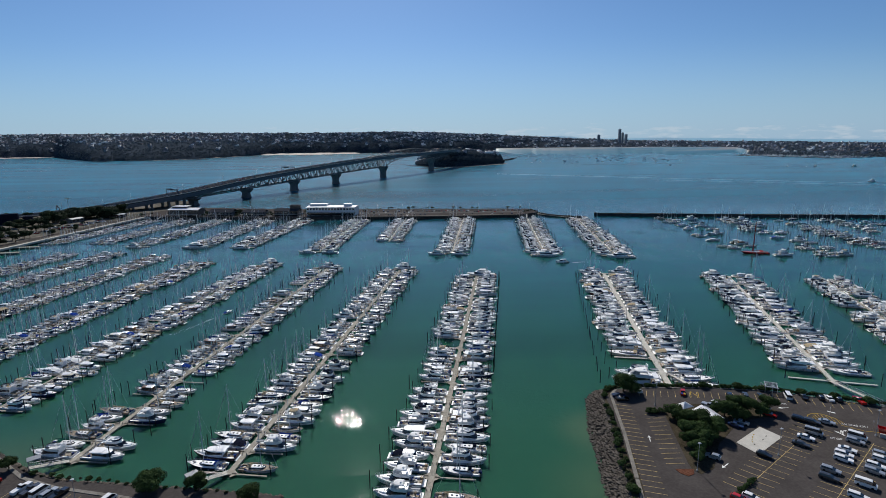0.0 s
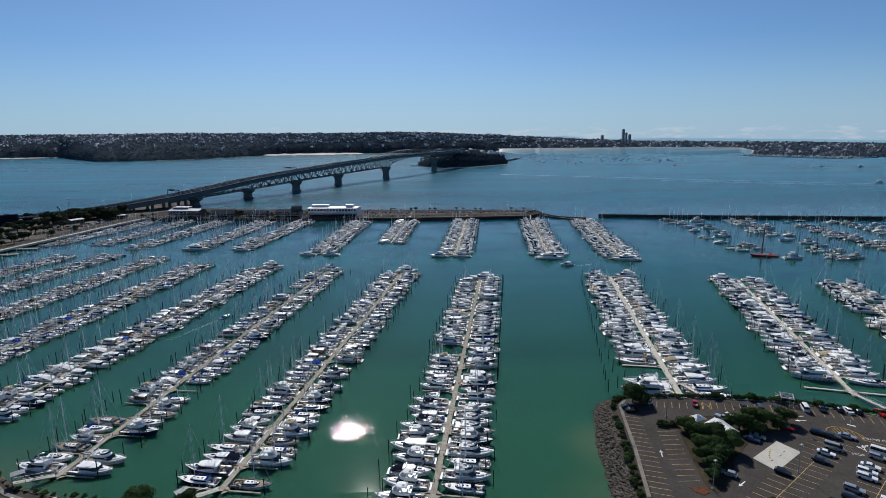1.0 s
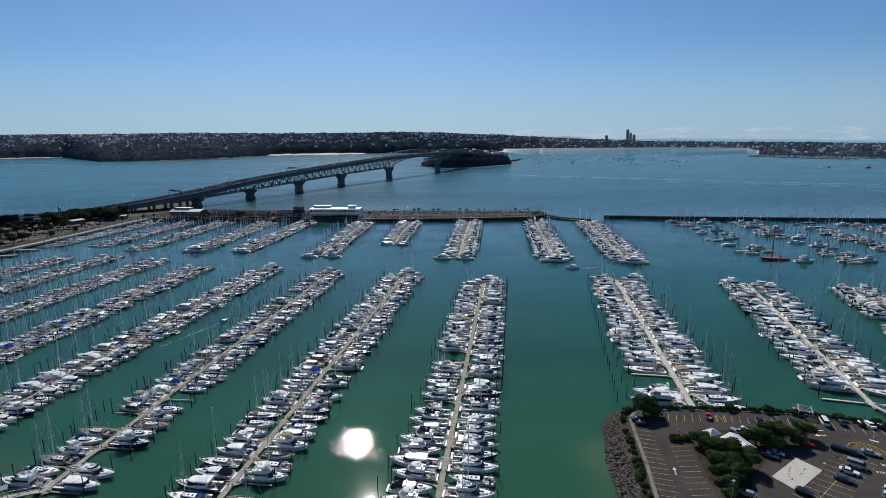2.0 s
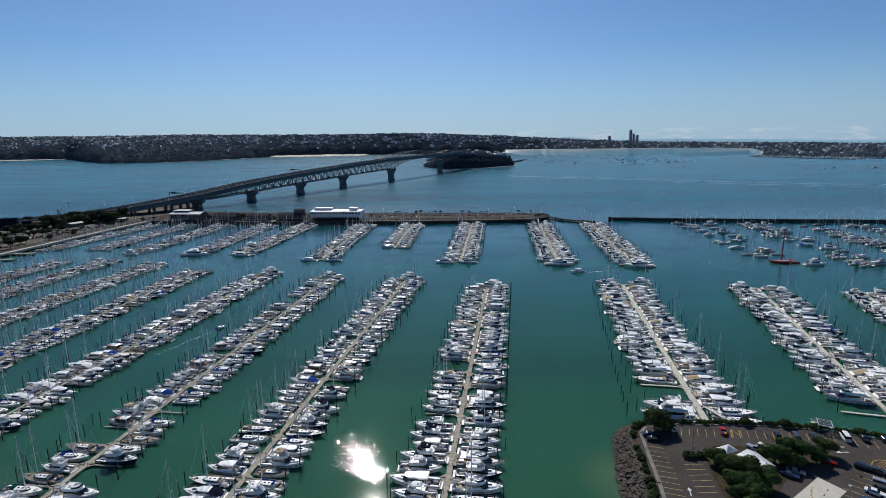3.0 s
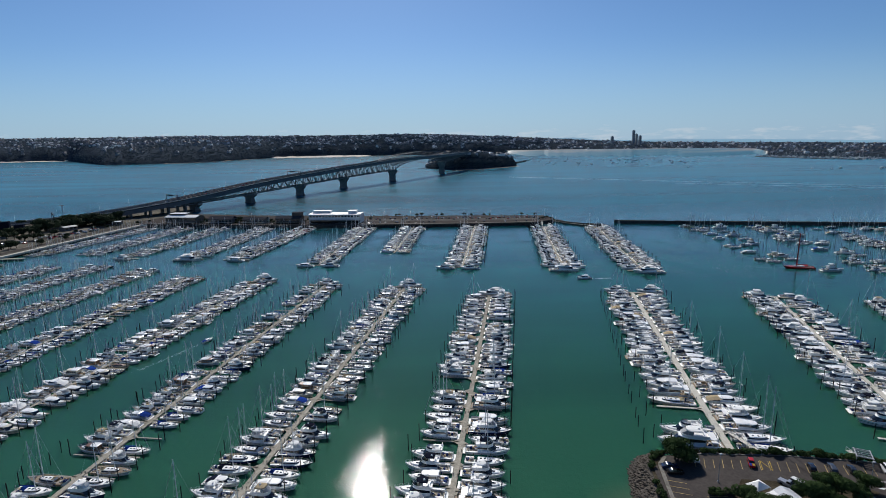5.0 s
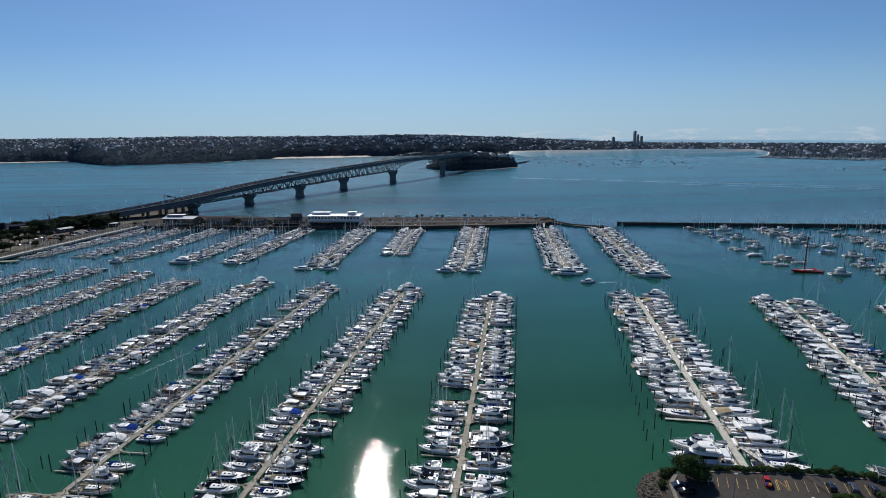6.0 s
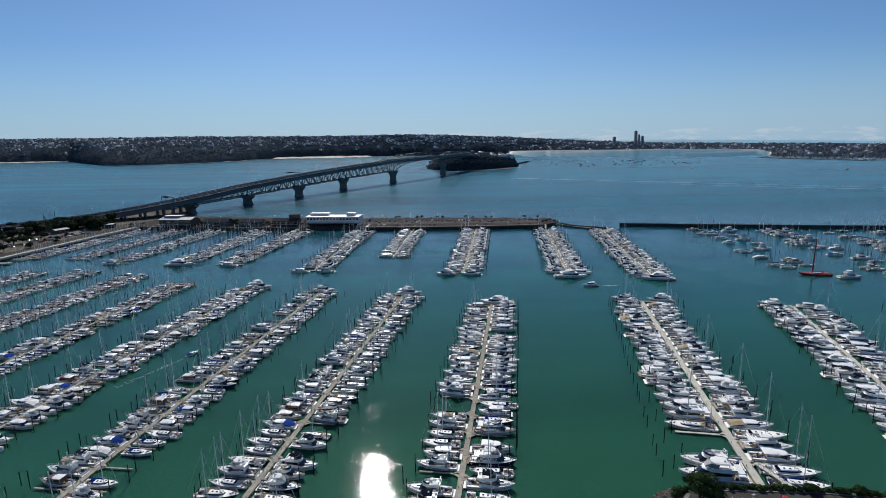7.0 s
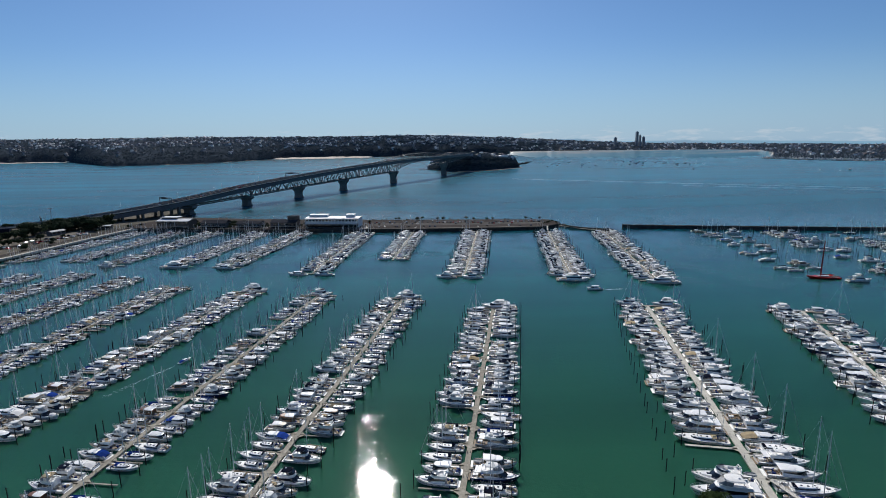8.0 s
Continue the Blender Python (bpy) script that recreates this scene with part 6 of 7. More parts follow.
# concrete slab, island beds and kerbs
m = Mesh()
m.prism([(89.9, 147.0), (92.9, 140.6), (105.8, 149.2), (102.4, 155.3)], GZ - 0.2, GZ + 0.08)
slab = single("concrete_slab", m, CONCRETE, "pale worn concrete slab in the car park", "slab")
for i, (u, v) in enumerate(((0.3, 0.6), (0.36, 0.68), (0.44, 0.75), (0.5, 0.8), (0.58, 0.84), (0.55, 0.4), (0.75, 0.45), (0.25, 0.45))):
    p = lerp(lerp((89.9, 147.0), (102.4, 155.3), u), lerp((92.9, 140.6), (105.8, 149.2), u), 1 - v)
    c = Mesh()
    c.box((p[0], p[1], GZ + 0.1), (0.7, 0.25, 0.05), 0.6)
    part("anchor_plate", c, PAINT_YELLOW if i < 5 else TYRE, slab, "small fixing plate")
m = Mesh()
m.prism([(78.2, 167.6), (75.6, 164.6), (70.2, 137.5), (70.0, 134.9), (71.2, 132.2), (76.2, 134.5), (84.5, 146.8), (86, 148), (97.5, 158.6), (110, 161.8), (115, 165), (112, 168.5), (98, 168.6), (90, 171), (82, 172)], GZ - 0.3, GZ + 0.06)
single("planting_bed", m, SOIL, "brown planting bed under the trees", "planting bed", kind="structure")
m = Mesh()
m.prism([(65.2, 134.8), (65.8, 132.8), (67.4, 131.5), (69.4, 132.4), (70.4, 134.6)], GZ - 0.2, GZ + 0.1)
single("mulch_bed", m, MULCH, "reddish bark mulch in a small kerbed island", "planting bed", kind="structure")
# path and kerb along the rock edge
path = [(65.4, 183.2), (62.4, 179.6), (60.6, 170), (57.9, 154.4), (52.8, 131.2), (50.6, 121), (46.6, 108)]
m = Mesh()
for p, q in zip(path, path[1:]):
    m.box(((p[0] + q[0]) / 2, (p[1] + q[1]) / 2, GZ + 0.06), (math.dist(p, q) + 0.4, 1.05, 0.14), math.atan2(q[1] - p[1], q[0] - p[0]))
single("kerb", m, PATH_CONCRETE, "grey concrete kerb path along the rocks", "kerb", kind="structure")
m = Mesh()
north = [(72, 184.5), (100, 182.6), (122, 178.7), (156, 164)]
for p, q in zip(north, north[1:]):
    m.box(((p[0] + q[0]) / 2, (p[1] + q[1]) / 2, GZ + 0.08), (math.dist(p, q), 0.35, 0.2), math.atan2(q[1] - p[1], q[0] - p[0]))
single("north_kerb", m, PATH_CONCRETE, "concrete kerb along the waterfront bays", "kerb", kind="structure")

# rock revetment
rocks = [Mesh() for _ in range(5)]
for i, r in enumerate(rocks):
    r.blob((0, 0, 0), 1.0, 100 + i, 0.8, 0.22)
rock_data = [r.data("boulder", ROCK) for r in rocks]
revet = thing("rock_revetment", "sloping grey boulder bank along the water's edge", "rock bank")
rest_rocks = Mesh()
rr = random.Random(5)
BANK = [(70, 186.6), (64, 184.6), (60.5, 180), (58.8, 170), (57.2, 158), (54.3, 140), (51.2, 126), (46, 111)]
EDGE = [(69.8, 187), (63.6, 185), (59.6, 180.4), (57.8, 170), (55.4, 158), (51.8, 141), (49.2, 126), (44.4, 111)]
TOE = [(66, 189.5), (58, 187), (53.8, 181.5), (51.2, 172), (48.0, 160), (45.2, 141), (43.0, 127), (39, 110)]
count = 0
for i in range(len(EDGE) - 1):
    n = int(math.dist(EDGE[i], EDGE[i + 1]) * 27)
    for k in range(n):
        t, u = rr.random(), rr.random()
        e, f = lerp(EDGE[i], EDGE[i + 1], t), lerp(TOE[i], TOE[i + 1], t)
        p = lerp(e, f, u)
        z = 2.2 * (1 - u) - 0.25
        s = rr.uniform(0.26, 0.66)
        if count < 110 and e[1] > 122:
            o = part("boulder", rr.choice(rock_data), ROCK, revet)
            o.matrix_basis = pose(p[0], p[1], z, rr.uniform(-30, 30), rr.uniform(-30, 30), rr.uniform(0, 360)) @ Matrix.Diagonal((s, s * rr.uniform(0.7, 1), s, 1))
            count += 1
        else:
            rest_rocks.blob((p[0], p[1], z), s, count + k * 31 + i, 0.8, 0.24)
tagged(part("boulders", rest_rocks, ROCK, revet), kind="stuff")
bedm = Mesh()
bedm.rings([[(*p, 2.3) for p in EDGE], [(*p, -1.2) for p in TOE]], closed=False)
part("rock_bed", bedm, DARKROCK, revet)
bedm = Mesh()
bedm.rings([[(p[0] + 1.5, p[1], 2.47) for p in BANK], [(*p, 2.3) for p in EDGE]], closed=False)
part("planted_strip", bedm, SOIL, revet, "brown earth strip above the rocks")
# the inner shore on the west side and the strip below the northern bays
m = Mesh()
for shore, n in (([(-137, 154), (-121, 144.2), (-108, 139.6), (-86, 136.2), (-66, 133.4), (-44, 129.6)], 420), ([(76, 186.4), (100, 184.5), (122, 180.7), (157, 166)], 260)):
    for k in range(n):
        q = rr.random() * (len(shore) - 1.001)
        p = lerp(shore[int(q)], shore[int(q) + 1], q % 1)
        u = rr.random()
        m.blob((p[0] + rr.uniform(-0.5, 0.5), p[1] + u * 2.2 - 0.4, 1.9 - 2.0 * u), rr.uniform(0.35, 0.8), k, 0.7, 0.3)
single("shore_rocks", m, ROCK, "rough boulders along the inner shore", "rocks", kind="stuff")

# ---- trees ----


def tree_model(name, label, seed, h, r, leaf=0.27, lobes=9, per=420, material=LEAF, trunk_h=0.4):
    """A short forked trunk under a dense crown of many small leaves in uneven clumps."""
    t = random.Random(seed)
    root = thing(name, label, "tree" if h > 2 else "shrub", "trees and shrubs")
    tr = Mesh()
    tr.bar((0, 0, -0.3), (t.uniform(-0.2, 0.2), t.uniform(-0.2, 0.2), h * trunk_h), 0.06 * h * 0.8, 7, 0.035 * h)
    cr = Mesh()
    for i in range(lobes):
        a = 2 * math.pi * (i + t.random() * 0.6) / lobes
        q = r * (0.62 * math.sqrt(t.random()) if i else 0)
        c = Vector((q * math.cos(a), q * math.sin(a), h * t.uniform(0.5, 0.8) if i else h * 0.78))
        tr.bar((0, 0, h * trunk_h * 0.9), tuple(c), 0.025 * h, 5, 0.008 * h)
        R = r * t.uniform(0.36, 0.55)
        for k in range(per):
            v = Vector((t.gauss(0, 1), t.gauss(0, 1), t.gauss(0, 1) * 0.9 + 0.15)).normalized()
            p = c + Vector((v.x * R, v.y * R, v.z * R * 0.72)) * t.uniform(0.72, 1.06)
            u = v.cross(Vector((t.uniform(-1, 1), t.uniform(-1, 1), t.uniform(-1, 1)))).normalized()
            w = (v + Vector((t.uniform(-0.5, 0.5), t.uniform(-0.5, 0.5), t.uniform(-0.2, 0.6)))).normalized().cross(u).normalized()
            s = leaf * t.uniform(0.6, 1.3)
            cr.face([p - u * s, p - w * s * 0.6, p + u * s, p + w * s * 0.6])
    part("trunk", tr, BARK, root)
    part("crown", cr, material, root)
    return root


TREES = [tree_model("tree", "dense dark green round-crowned tree", 1, 6.0, 3.9), tree_model("tree", "spreading dark green tree with an uneven crown", 2, 6.5, 4.4, lobes=11), tree_model("tree", "small dark green tree with gaps in its crown", 3, 4.4, 2.7, lobes=7, per=330),
         tree_model("tree", "broad low evergreen tree", 4, 5.2, 4.6, lobes=12)]
BUSHES = [tree_model("shrub", "low grey-green waterfront shrub", 11, 1.5, 1.3, 0.2, 5, 110, LEAF_GREY, 0.2), tree_model("shrub", "dense low dark shrub", 12, 1.9, 1.6, 0.22, 6, 110, LEAF, 0.2)]
for k, model in enumerate(BUSHES):
    BUSHES[k] = joined(model, "shrub")
    for o in (*model.children_recursive, model):
        bpy.data.objects.remove(o)
FARTREES = []
for k, (h_, r_) in enumerate(((7.5, 4.6), (6.2, 4.9), (9.0, 4.4))):
    model = tree_model("tree", "dark evergreen tree on the waterfront", 50 + k, h_, r_, 0.75, 9, 48, LEAF_DARK)
    FARTREES.append(joined(model, "tree"))
    for o in (*model.children_recursive, model):
        bpy.data.objects.remove(o)
PLANTED = set()


def plant(k, x, y, s=1.0, z=2.4, models=TREES, tr=random.Random(77)):
    ob = models[k]
    mm = pose(x, y, z, 0, 0, tr.uniform(0, 360)) @ Matrix.Diagonal((s, s, s * tr.uniform(0.9, 1.08), 1))
    if ob.name not in PLANTED:
        PLANTED.add(ob.name)
        ob.matrix_basis = mm
        return ob
    return copy_thing(ob, mm @ Matrix.Diagonal([1 / q for q in ob.scale] + [1]))


for k, x, y, s in ((1, 67.8, 182, 1.12), (3, 70.5, 180.6, 0.8), (0, 77.4, 162.5, 0.85), (3, 80.8, 160, 0.75), (1, 78.6, 156.4, 0.95), (1, 83.4, 155.4, 0.95), (0, 76.4, 151.4, 0.85), (3, 80.6, 150.6, 0.95), (1, 86.2, 151.8, 0.88), (0, 75, 146.6, 0.8), (2, 79.6, 146.4, 1.1),
                   (2, 74.6, 141.6, 1.1), (2, 73.4, 138, 0.85), (1, 95, 162.6, 0.9), (0, 99.6, 164.6, 0.95), (1, 103.6, 163.6, 0.9), (3, 99, 160.8, 0.75), (2, 106.4, 161.2, 0.95), (1, 112.2, 165.8, 0.8), (2, 109, 164, 0.8),
                   (2, 77.8, 159.4, 0.9), (2, 77.4, 143.6, 0.9), (2, 83.4, 149.2, 0.85), (2, 96.8, 160.4, 0.8), (2, 92.6, 163.8, 0.75),
                   (3, 110.4, 181.7, 0.42), (3, 119, 179.8, 0.4), (3, 130.8, 176.2, 0.4), (3, 140.2, 172.2, 0.42), (3, 149.4, 168, 0.5), (3, 158, 163, 0.7), (2, 165, 160, 0.9), (3, 98.5, 183.4, 0.4)):
    plant(k, x, y, s)
br = random.Random(31)
for i in range(96):
    q = i / 95
    x = 74 + 86 * q
    p = (x, interp(x, [(74, 185.6), (100, 183.7), (122, 179.9), (160, 164.8)]))
    plant(br.choice((0, 1, 1)), p[0] + br.uniform(-0.6, 0.6), p[1] + br.uniform(-0.3, 0.5), br.uniform(0.6, 0.95), 2.0, BUSHES, br)
for i in range(44):
    q = br.random()
    p = lerp((61, 177), (50.4, 120), q)
    plant(br.choice((0, 1)), p[0] - 1.6 + br.uniform(-1.2, 0.8), p[1], br.uniform(0.35, 1.15), 1.9, BUSHES, br)
for x, y in ((61.4, 182.6), (62.6, 184), (60.4, 180.6), (64.2, 184.8), (59.6, 178.4), (66, 185.6)):
    plant(1, x, y, br.uniform(0.6, 1.0), 1.9, BUSHES, br)
for i in range(8):
    plant(br.choice((0, 1)), 70.5 + i * 0.75, 166 + br.uniform(-0.6, 0.6), br.uniform(0.6, 0.9), 2.4, BUSHES, br)
for i in range(8):
    p = lerp((76.5, 123.4), (84.5, 129.2), i / 7)
    plant(1, p[0], p[1], br.uniform(0.4, 0.7), 2.4, BUSHES, br)
# inner shore
for k, x, y, s in ((3, -80, 133, 0.95), (2, -66.5, 132.0, 1.2), (3, -52.0, 128.4, 0.72), (2, -126, 144.5, 1.0), (2, -134, 148, 0.9)):
    plant(k, x, y, s)
for i in range(24):
    p = lerp((-117, 141), (-50, 128.6), i / 23)
    plant(br.choice((0, 1)), p[0], p[1] + 0.6 + br.uniform(-0.6, 0.5), br.uniform(0.4, 0.8), 2.1, BUSHES, br)
# west shore: groves beside the motorway, lone trees between the parking lots
for (ax, ay), (bx, by), depth, n, k0, k1 in (((-452, 660), (-392, 674), 36, 90, 1.1, 1.7), ((-456, 630), (-446, 640), 14, 12, 1.2, 1.8), ((-478, 600), (-440, 618), 14, 16, 0.8, 1.3), ((-412, 524), (-392, 560), 8, 9, 0.7, 1.1),
                                            ((-440, 540), (-412, 600), 9, 9, 0.7, 1.1), ((-500, 722), (-488, 740), 5, 5, 0.6, 0.9), ((-560, 640), (-470, 690), 16, 16, 0.7, 1.1), ((-410, 440), (-400, 515), 12, 12, 0.8, 1.3), ((-470, 500), (-440, 590), 20, 14, 0.8, 1.3)):
    for i in range(n):
        p = lerp((ax, ay), (bx, by), br.random())
        plant(br.choice((0, 1, 2)), p[0] - br.random() * depth * 0.35, p[1] + br.random() * depth, br.uniform(k0, k1), 2.4, FARTREES, br)
for x, y in ((-399, 648), (-392, 662), (-406, 628), (-420, 606), (-398, 600), (-388, 585), (-372, 690), (-366, 706), (-404, 570)):
    plant(br.choice((0, 1)), x, y, br.uniform(0.4, 0.8), 2.4, FARTREES, br)
# trees between and behind the waterfront buildings, and along the outer edge of the causeway
for x, y, k in ((-284, 684, 0.8), (-288, 690, 0.7), (-246, 682, 0.7), (-236, 694, 0.9), (-204, 680, 0.7), (-194, 690, 0.8), (-160, 690, 0.7), (-158, 678, 0.6), (-300, 710, 0.7), (-228, 684, 0.5), (-84, 690, 0.6), (-285, 673, 0.55), (-243, 671, 0.6), (-240, 676, 0.7), (-203, 668, 0.6), (-199, 672, 0.5), (-270, 696, 0.9), (-256, 698, 0.7), (-214, 692, 0.85), (-176, 690, 0.8), (-334, 690, 0.7), (-338, 698, 0.8), (-246, 690, 0.9), (-160, 668, 0.5)):
    plant(br.choice((0, 1)), x, y, k, 3.3, FARTREES, br)
for i in range(24):
    x = -84 + i * 8.9 + br.uniform(-3, 3)
    y = interp(x, [(-100, 718), (60, 704), (131, 697)])
    plant(br.choice((0, 1)), x, y, br.choice((0.2, 0.25, 0.3, 0.3, 0.5, 0.6)), 3.35, FARTREES, br)
for x, y in ((124, 668), (128, 674), (132, 680), (120, 664), (134, 668)):
    plant(1, x, y, 0.42, 3.2, FARTREES, br)

# ---- parked vehicles ----
for x, y, d, c, st in ((118.0, 158.6, -40, "black", "wagon"), (120.6, 156.6, -40, "dark grey", "wagon"), (125.2, 156.2, -40, "silver", "saloon"), (116.6, 150.4, -44, "silver", "van"), (112.3, 147.9, -44, "white", "saloon"), (108.3, 144.5, -44, "dark grey", "saloon"),
                       (93.8, 139.6, -46, "black", "hatch"), (95.0, 156.0, -40, "dark blue", "saloon"), (97.8, 157.6, -40, "silver", "saloon"), (93.0, 168.6, -58, "silver", "ute"), (95.7, 167.8, -58, "white", "van"), (88.6, 178.6, -111, "red", "hatch"),
                       (104.4, 175.8, 69, "black", "hatch"), (109.8, 175.2, 69, "dark grey", "wagon"), (114.8, 174.4, 70, "black", "hatch"), (124.4, 173.9, 70, "white", "van")):
    park(x, y, d, c, st, GZ)
for x, y, d, c, st in ((129.8, 173.4, 74, "black", "saloon"), (135.2, 172.4, 78, "black", "hatch"), (137.8, 171.6, 78, "white", "saloon"), (140.4, 170.8, 78, "black", "hatch"), (147.0, 169.4, 84, "red", "ute"), (149.8, 168.6, 84, "dark grey", "wagon"),
                       (64.6, 178.0, -6, "dark blue", "saloon"), (65.0, 175.4, -6, "black", "saloon"), (73.2, 182.2, 94, "white", "ute"), (78.8, 121.6, -46, "white", "hatch"), (75.4, 121.2, -46, "red", "hatch"), (110.0, 162.0, -44, "red", "saloon"), (78.6, 139.6, 140, "silver", "hatch")):
    park(x, y, d, c, st, GZ)
for x, y, c, st in ((128.2, 147.4, "white", "van"), (125.6, 145.0, "silver", "wagon"), (119.9, 141.0, "white", "saloon"), (117.0, 138.7, "white", "wagon"), (115.0, 136.4, "white", "wagon"), (107.6, 131.6, "silver", "wagon"), (104.6, 128.4, "dark grey", "wagon"),
                    (127.8, 137.8, "silver", "wagon"), (125.8, 135.6, "white", "wagon"), (121.6, 132.8, "white", "wagon"), (119.0, 130.4, "silver", "wagon"), (112.2, 125.2, "white", "van"), (106.4, 120.6, "white", "wagon")):
    park(x, y, -44, c, st, GZ)
for x, y, c, st in ((-125.0, 136.6, "red", "ute"), (-115.2, 134.6, "white", "ute"), (-112.2, 133.8, "dark grey", "ute"), (-109.2, 133.0, "white", "van"), (-106.2, 132.2, "silver", "wagon"), (-103.4, 131.6, "black", "ute"), (-88.6, 128.2, "white", "van"), (-80, 125.6, "black", "wagon")):
    park(x, y, 72, c, st, GZ)
show_car = [o for o in bpy.data.objects if o.parent is None and "hatch" in str(o.get("label", "")) and abs(o.matrix_basis.translation.x - 88.6) < 0.2]
for o in show_car:
    tagged(o, "red hatchback with a blue and a yellow panel across its bonnet", "car")
    for a, colour in ((-1, CANVAS_BLUE), (1, PAINT_YELLOW)):
        m = Mesh()
        m.rings([[(0.95, a * 0.12, 1.0), (0.95, a * 0.75, 1.0), (0.95, a * 0.75, 0.9), (0.95, a * 0.12, 0.9)], [(2.0, a * 0.12, 0.87), (2.0, a * 0.7, 0.87), (2.0, a * 0.7, 0.77), (2.0, a * 0.12, 0.77)]], cap0=True, cap1=True)
        part("bonnet_panel", m, colour, o, "painted panel")
extra = Mesh()
for i in range(14):
    a = lerp((-117, 136.2), (-74, 125.4), i / 13)
    mark(extra, a, (a[0] - 1.4, a[1] - 4.8))
single("inner_bay_marks", extra, PAINT_FADED, "faded parking bay lines near the inner shore", "road marking", kind="stuff")
m = Mesh()
ik = [(-134, 150.4), (-119, 140), (-107, 135.2), (-86, 130.2), (-64, 124.4), (-30, 104.6)]
for p, q in zip(ik, ik[1:]):
    m.box(((p[0] + q[0]) / 2, (p[1] + q[1]) / 2, GZ + 0.06), (math.dist(p, q) + 0.3, 1.1, 0.16), math.atan2(q[1] - p[1], q[0] - p[0]))
single("inner_kerb", m, PATH_CONCRETE, "grey kerb along the inner shore", "kerb", kind="structure")

# red open skip on its pad
skip = thing("skip", "red open-topped steel skip beside a low wall", "skip")
m = Mesh()
plan = [(-2.6, -1.1), (2.6, -1.1), (2.6, 1.1), (-2.6, 1.1)]
m.rings([[(x * 0.85, y, 0.1) for x, y in plan], [(x, y * 1.05, 1.7) for x, y in plan], [(x * 0.96, y * 0.96, 1.7) for x, y in plan], [(x * 0.83, y * 0.92, 0.3) for x, y in plan]], cap0=True, cap1=True)
part("body", m, CAR_COLOURS["red"], skip)
rib = Mesh()
for i in range(5):
    rib.box((-2.0 + i, -1.17, 0.9), (0.12, 0.1, 1.4))
part("ribs", rib, CAR_COLOURS["red"], skip)
skip.matrix_basis = pose(139.5, 149.2, GZ, 0, 0, -35)
m = Mesh()
m.box((138.4, 145.6, GZ + 0.6), (7, 0.4, 1.3), radians(-35))
single("low_wall", m, CONCRETE, "low concrete wall round a rubbish bay", "wall", kind="structure")

# ---- lamps ----
cl = Mesh()
cl.bar((0, 0, -0.1), (0, 0, 8.6), 0.1, 7, 0.06)
cl.box((0, 0, 8.65), (0.9, 0.7, 0.16), 0.4, 0.7)
cl.box((0, 0, 0.25), (0.5, 0.5, 0.5), 0, 0.7)
cl_data = cl.data("car_park_lamp", GALV)
for x, y in ((98.3, 139.9), (70.9, 133.8), (134.9, 148.4), (113, 166), (75, 171), (158, 160), (-95, 126)):
    o = tagged(new("car_park_lamp", cl_data), "tall grey car park lamp with a flat head", "lamp post", "car park lamps")
    o.matrix_basis = pose(x, y, GZ)
# road signs by the exit
sg = Mesh()
sg.bar((0, 0, -0.1), (0, 0, 2.6), 0.05, 5)
sg.bar((0, -0.03, 2.4), (0, 0.03, 2.4), 0.42, 8)
sg_data = sg.data("round_sign", GALV)
for x, y in ((130.3, 161.5), (137.6, 152.6)):
    o = tagged(new("round_sign", sg_data), "small round traffic sign on a grey post", "road sign", "exit signs")
    o.matrix_basis = pose(x, y, GZ, 0, 0, 60)

# ---- pavilion under the trees ----
pav = thing("pavilion", "small white pavilion with a pale metal gabled roof among trees", "pavilion")
pav.matrix_basis = pose(88.3, 160.6, GZ, 0, 0, 11)
m = Mesh()
m.prism([(-2.3, -3.3), (2.3, -3.3), (2.3, 3.3), (-2.3, 3.3)], 0, 2.3)
m.prism([(-4.6, -0.6), (-2.3, -0.6), (-2.3, 3.1), (-4.6, 3.1)], 0, 2.0)
for y in (-3.3, 3.3):
    m.face([(-2.3, y, 2.3), (2.3, y, 2.3), (0, y, 3.25)])
part("wall", m, WALL_WHITE, pav)
for a in (-1, 1):
    r = Mesh()
    r.rings([[(0, y, 3.42), (a * 2.9, y, 2.2), (a * 2.9, y, 2.08), (0, y, 3.28)] for y in (-3.8, 3.8)], cap0=True, cap1=True)
    for k in range(9):
        y = -3.6 + k * 0.9
        r.bar((0, y, 3.44), (a * 2.88, y, 2.23), 0.03, 3)
    part("roof", r, ROOF_PALE, pav)
r = Mesh()
r.rings([[(-5.2, y, 2.1), (-2.2, y, 2.55), (-2.2, y, 2.45), (-5.2, y, 2.0)] for y in (-1.0, 3.5)], cap0=True, cap1=True)
part("lean_to_roof", r, GEL, pav, "white sheet roof")
for y in (-2.0, 0.2, 2.2):
    w = Mesh()
    w.box((2.33, y, 1.4), (0.06, 1.2, 1.0))
    part("window", w, GLASS, pav)
for x in (-1.2, 1.2):
    w = Mesh()
    w.box((x, -3.33, 1.4), (1.1, 0.06, 1.0))
    part("window", w, GLASS, pav)
d = Mesh()
d.box((-2.33, -2.0, 1.05), (0.06, 0.95, 2.05))
part("door", d, WALL_GREY, pav)
can = thing("canopy", "white pointed fabric canopy beside the pavilion", "canopy")
can.matrix_basis = pose(82.6, 165.6, GZ, 0, 0, 20)
m = Mesh()
base = [(-2.4, -1.8, 2.6), (2.4, -1.8, 2.6), (2.4, 1.8, 2.6), (-2.4, 1.8, 2.6)]
for i in range(4):
    m.face([base[i], base[(i + 1) % 4], (0, 0, 4.0)])
part("fabric", m, CANVAS_WHITE, can)
for x, y, z in base:
    pmesh = Mesh()
    pmesh.bar((x, y, 0), (x, y, 2.6), 0.06, 5)
    part("post", pmesh, GALV, can)

# ---- gangways ----


